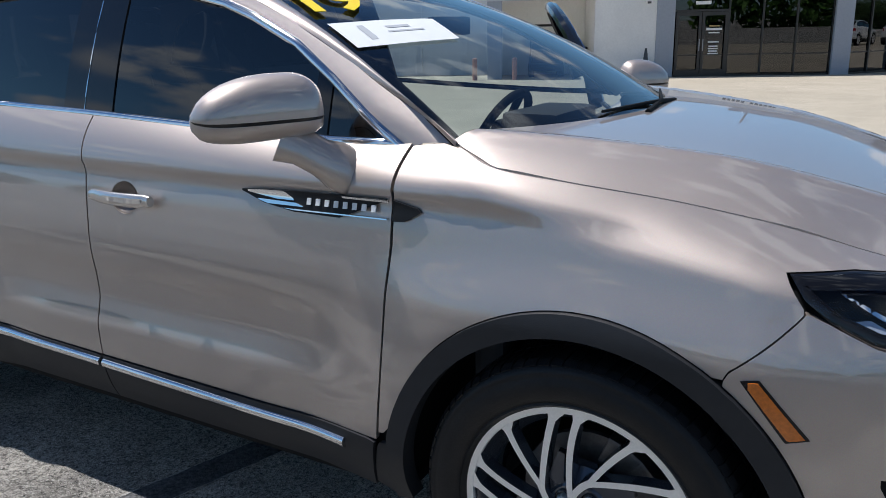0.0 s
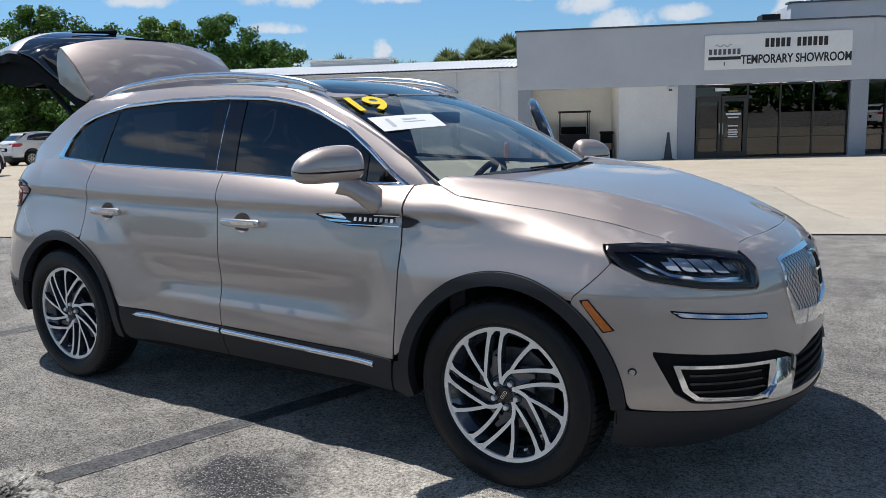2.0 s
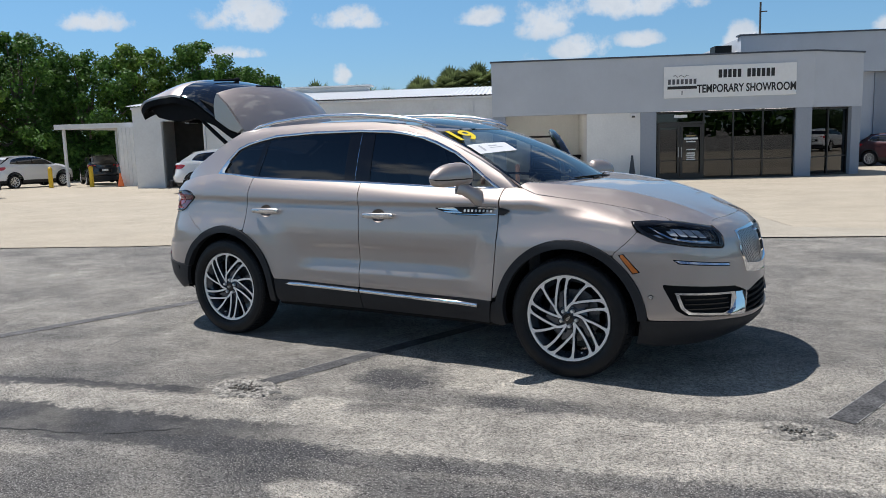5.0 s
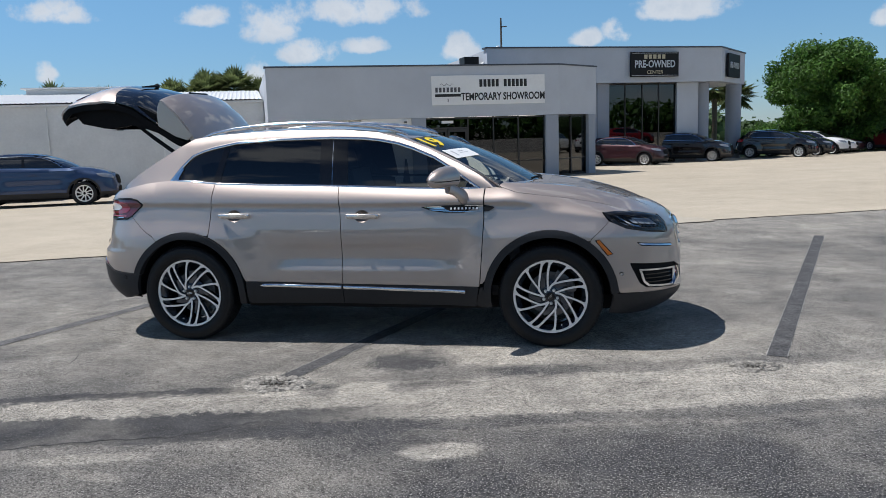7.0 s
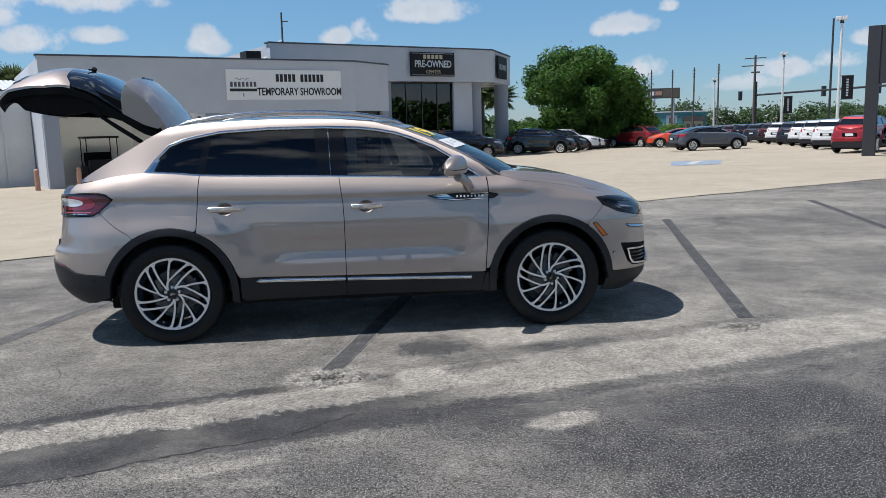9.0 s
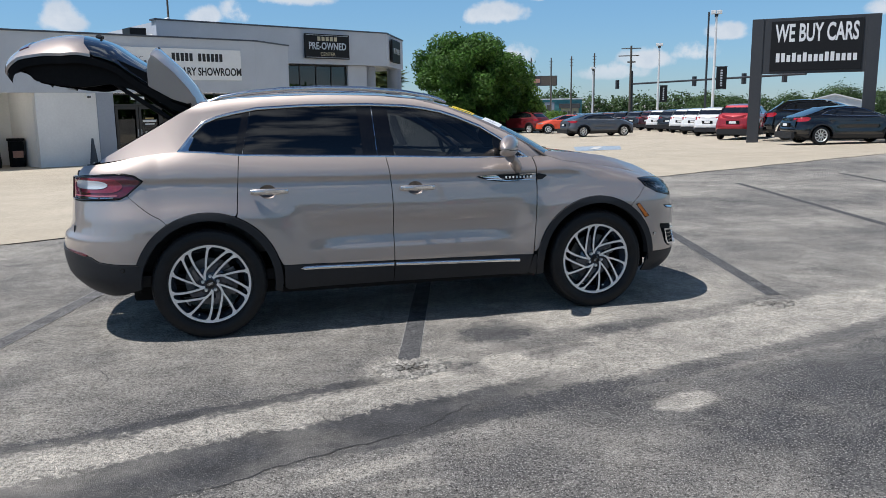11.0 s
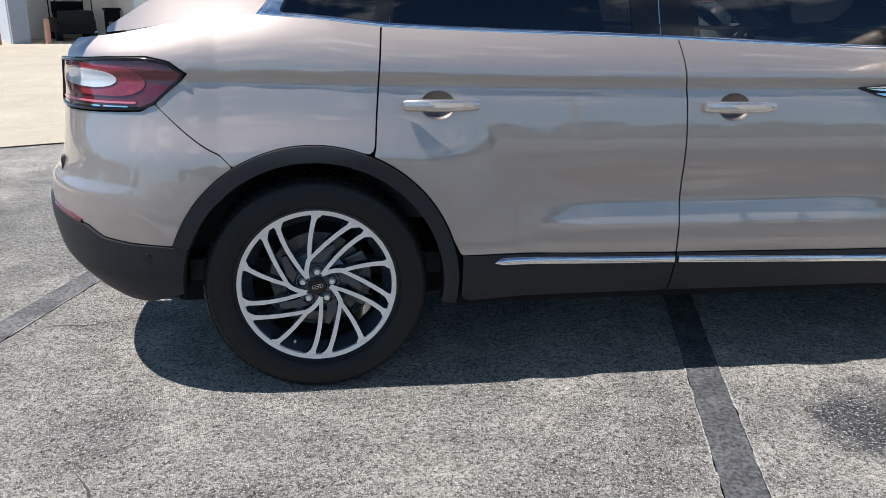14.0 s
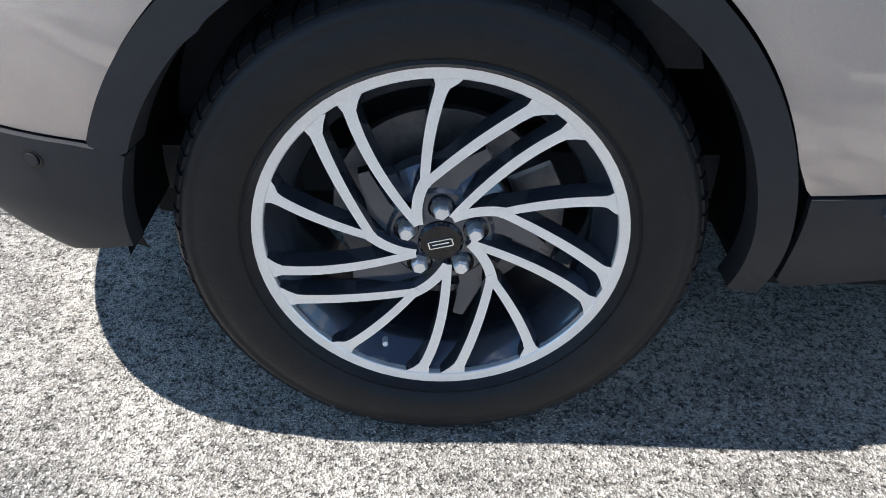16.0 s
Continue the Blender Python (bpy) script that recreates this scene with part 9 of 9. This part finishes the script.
def palm(x, y, h, seed, label, spread=1.5, fronds=70):
    """A cabbage palm: rough trunk and a round head of fan-shaped fronds."""
    rng = np.random.default_rng(seed)
    t = thing("palm_tree", (x, y, float(ground_z(x, y))), 0, label, "palm tree", "palms")
    part("trunk", tube([(0, 0, 0), (0.06, 0, h * 0.4), (0.02, 0.05, h - 0.4)], [0.24, 0.19, 0.22], 10), M_BARK, t, smooth=True)
    V, F = [], []
    for k in range(fronds):
        a = k * 2.399963
        el = radians(80 - 125 * (k / fronds) + 10 * rng.random())
        d = np.array([math.cos(a) * math.cos(el), math.sin(a) * math.cos(el), math.sin(el)])
        s = np.cross(d, [0, 0, 1.0])
        s = s / (np.linalg.norm(s) + 1e-6)
        u = np.cross(s, d)
        L = spread * (0.75 + 0.35 * rng.random())
        base = np.array([0, 0, h - 0.35])
        hub_ = base + d * L * 0.48
        for j in range(-7, 8):
            w = j / 7 * 1.35
            tip_d = d * math.cos(w) + s * math.sin(w)
            ln = L * 0.62 * (1 - 0.25 * abs(j) / 7)
            tip = hub_ + tip_d * ln + np.array([0, 0, -0.30 * ln * (0.4 + abs(j) / 9)])
            side = np.cross(tip_d, u)
            m_ = hub_ + tip_d * ln * 0.45
            b = len(V)
            V += [hub_, m_ + side * 0.045 * spread, tip, m_ - side * 0.045 * spread]
            F.append((b, b + 1, b + 2, b + 3))
        b = len(V)
        V += [base + s * 0.02, hub_ + s * 0.015, hub_ - s * 0.015, base - s * 0.02]
        F.append((b, b + 1, b + 2, b + 3))
    quick_mesh("crown", np.array(V), np.array(F), M_PALM, t)
    return t


for k, (x, y, h, s) in enumerate(((-29.6, 35.4, 4.7, 1.7), (-27.2, 37.1, 4.6, 1.5), (-25.6, 37.4, 4.4, 1.4), (-23.2, 37.5, 4.8, 1.6), (-21.5, 38.5, 5.1, 1.8), (-20.0, 39.2, 5.4, 1.7), (-18.3, 39.6, 4.9, 1.6), (-17.2, 40.4, 4.6, 1.5))):
    palm(x, y, h + 0.05, 40 + k, "cabbage palm showing above the metal roof", s)
palm(10.2, 57.5, 5.4, 50, "cabbage palm behind the canopy columns", 1.9)
palm(12.2, 61.5, 5.0, 51, "cabbage palm behind the canopy columns", 1.8)

# grass by the trees
gv = [(9, 55), (12.5, 50.5), (24, 70), (34, 90), (20, 96), (6, 70)]
gm = mesh("grass", [(x, y, float(ground_z(x, y)) + 0.05) for x, y in gv], [tuple(range(len(gv)))], M_GRASS)
tagged(gm, "strip of mown grass under the trees", "grass", kind="structure")

# ---- poles, signals and far buildings ----
def pole_thing(name, x, y, z1, r, label, mat=M_WOODPOLE, arms=()):
    z0 = float(ground_z(x, y)) - 0.05
    p = thing(name, (x, y, 0), 0, label, "pole", "roadside poles")
    part("pole", cyl((0, 0, z0), (0, 0, z1), r, r * 0.7, 10), mat, p)
    for z, l0, l1, rr in arms:
        part("cross_arm", box(l0, l1, -0.06, 0.06, z - rr, z + rr, 0.0, pose(0, 0, 0, 0, 0, -35)), mat, p)
    return p


for x, y, z in ((46.1, 115, 8.9), (49.0, 113.8, 8.8), (51.9, 112.5, 9.0), (55.1, 111, 9.4)):
    pole_thing("utility_pole", x, y, z, 0.14, "wooden utility pole by the road", arms=((z - 0.5, -0.28, 0.28, 0.035), (z - 0.95, -0.26, 0.26, 0.035), (z - 1.4, -0.24, 0.24, 0.035)))
pole_thing("utility_pole", 43.6, 77.6, 8.0, 0.16, "wooden utility pole with cross arms", arms=((7.7, -1.1, 1.1, 0.05), (6.9, -1.4, 0.9, 0.05), (6.2, -0.4, 0.5, 0.08)))
for x, y, z, hd, flag in ((38.8, 63.1, 6.9, 0.32, 1.7), (32.0, 43.8, 7.6, 0.36, 2.5), (42, 84, 5.7, 0.3, None)):
    lp = pole_thing("street_lamp", x, y, z, 0.11, "white metal street lamp" + (" with a small black banner" if flag else ""), M_METALROOF)
    turn = pose(0, 0, 0, 0, 0, -34)
    for s in (-1, 1):
        part("lamp_head", box(min(0.02 * s, hd * s), max(0.02 * s, hd * s), -0.2, 0.2, z - 0.02, z + 0.24, 0.05, turn), M_METALROOF, lp)
    part("lamp_bracket", box(-0.12, 0.12, -0.1, 0.1, z - 0.2, z - 0.021, 0.02, turn), M_POSTGREY, lp)
    if flag:
        ban = part("banner", box(0.16, 0.86, -0.02, 0.02, flag, flag + 1.5, 0.0, turn), M_SIGNDARK, lp, "black hanging banner")
        for k in range(7):
            part("word_bar", box(0.44, 0.58, -0.03, -0.0205, flag + 0.18 + 0.17 * k, flag + 0.28 + 0.17 * k, 0.0, turn), M_SILVER, ban)
        for zz in (flag - 0.04, flag + 1.503):
            part("bracket", box(0.0, 0.88, -0.02, 0.02, zz, zz + 0.035, 0.0, turn), M_POSTGREY, lp)
pole_thing("utility_pole", 31.58, 44.08, 7.75, 0.085, "thin dark pole beside the white street lamp", M_POSTGREY)
ts = pole_thing("traffic_signal", 43.8, 77.6, 5.2, 0.16, "traffic signals on a long mast arm", M_POSTGREY)
ts["category"] = "traffic light"
part("mast_arm", tube([(0, 0, 3.75), (2.0, -14, 3.85), (3.4, -24.5, 3.9)], 0.10, 8), M_POSTGREY, ts)
for k, (dx, dy) in enumerate(((-0.8, 2.0), (2.1, -9.4), (2.6, -17), (3.2, -22))):
    part("signal_head", box(dx - 0.18, dx + 0.18, dy - 0.15, dy + 0.15, 3.25, 4.25, 0.03), M_POSTGREY, ts)
lpb = pole_thing("light_pole", 4.5, -17.0, 7.5, 0.10, "parking lot light pole with two lamp heads", M_POLE)
for s in (-1, 1):
    part("lamp_head", box(s * 0.35, s * 1.05, -0.2, 0.2, 7.4, 7.55, 0.03), M_POSTGREY, lpb)
    part("lamp_arm", box(min(0, s * 0.36), max(0, s * 0.36), -0.03, 0.03, 7.45, 7.51), M_POLE, lpb)
teal = thing("store_building", (57, 143, -0.9), -24, "far teal store with flat roof", "building")
part("wall", box(-0.8, 9.9, 0, 8, -1.4, 3.4), M_TEAL, teal)
part("roof", box(-1.0, 10.1, -0.2, 8.2, 3.4, 3.6), M_METALROOF, teal)
part("porch", box(5.9, 9.3, -0.6, -0.003, -1.4, 1.7), M_TAN, teal, "tan front with small dark windows")
part("porch_roof", box(5.5, 9.6, -0.8, -0.003, 1.71, 2.6, 0.05), M_DARKWALL, teal)
for k in range(3):
    part("window", box(6.3 + 1.0 * k, 6.9 + 1.0 * k, -0.66, -0.603, 0.2, 1.1), M_DARKWALL, teal)
part("panel", box(2.6, 4.6, -0.05, -0.003, 0.6, 2.9), M_COLUMN, teal)
part("panel_mark", box(3.1, 4.1, -0.08, -0.053, 1.2, 2.4), M_DARKWALL, teal)
bb = thing("billboard", (53.0, 133.7, 0), -22, "far roadside billboard with dark blue and brown picture", "billboard")
part("panel", box(-0.4, 5.1, -0.1, 0.1, 4.95, 6.75), M_DARKWALL, bb)
for x in (0.6, 3.9):
    part("post", box(x, x + 0.3, 0.11, 0.4, -1.3, 6.6), M_POLE, bb)
part("picture_block", box(2.2, 4.9, -0.13, -0.101, 5.1, 6.6), M_BARK, bb)
part("writing_bar", box(0.0, 0.7, -0.13, -0.101, 5.5, 6.2), M_WHITE, bb)
part("writing_bar", box(0.9, 2.0, -0.13, -0.101, 5.5, 6.2), M_ORANGE, bb)

# low white gabled shed beyond the parked cars
shed = thing("white_shed", (58, 62, 0), -41.3, "low white gabled shed beyond the parked cars", "building")
sz = float(ground_z(58, 62)) - 0.1
part("wall", prism([(-3.4, sz), (3.4, sz), (3.4, 1.30), (0, 2.20), (-3.4, 1.30)], lambda a, b, c: Vector((a, c, b)), 8.0), M_METALWALL, shed)
for s in (-1, 1):
    part("roof", prism([(0, 2.21), (3.75 * s, 1.22), (3.75 * s, 1.32), (0, 2.32)], lambda a, b, c: Vector((a, c - 0.2, b)), 8.4), M_METALROOF, shed, "white metal roof")
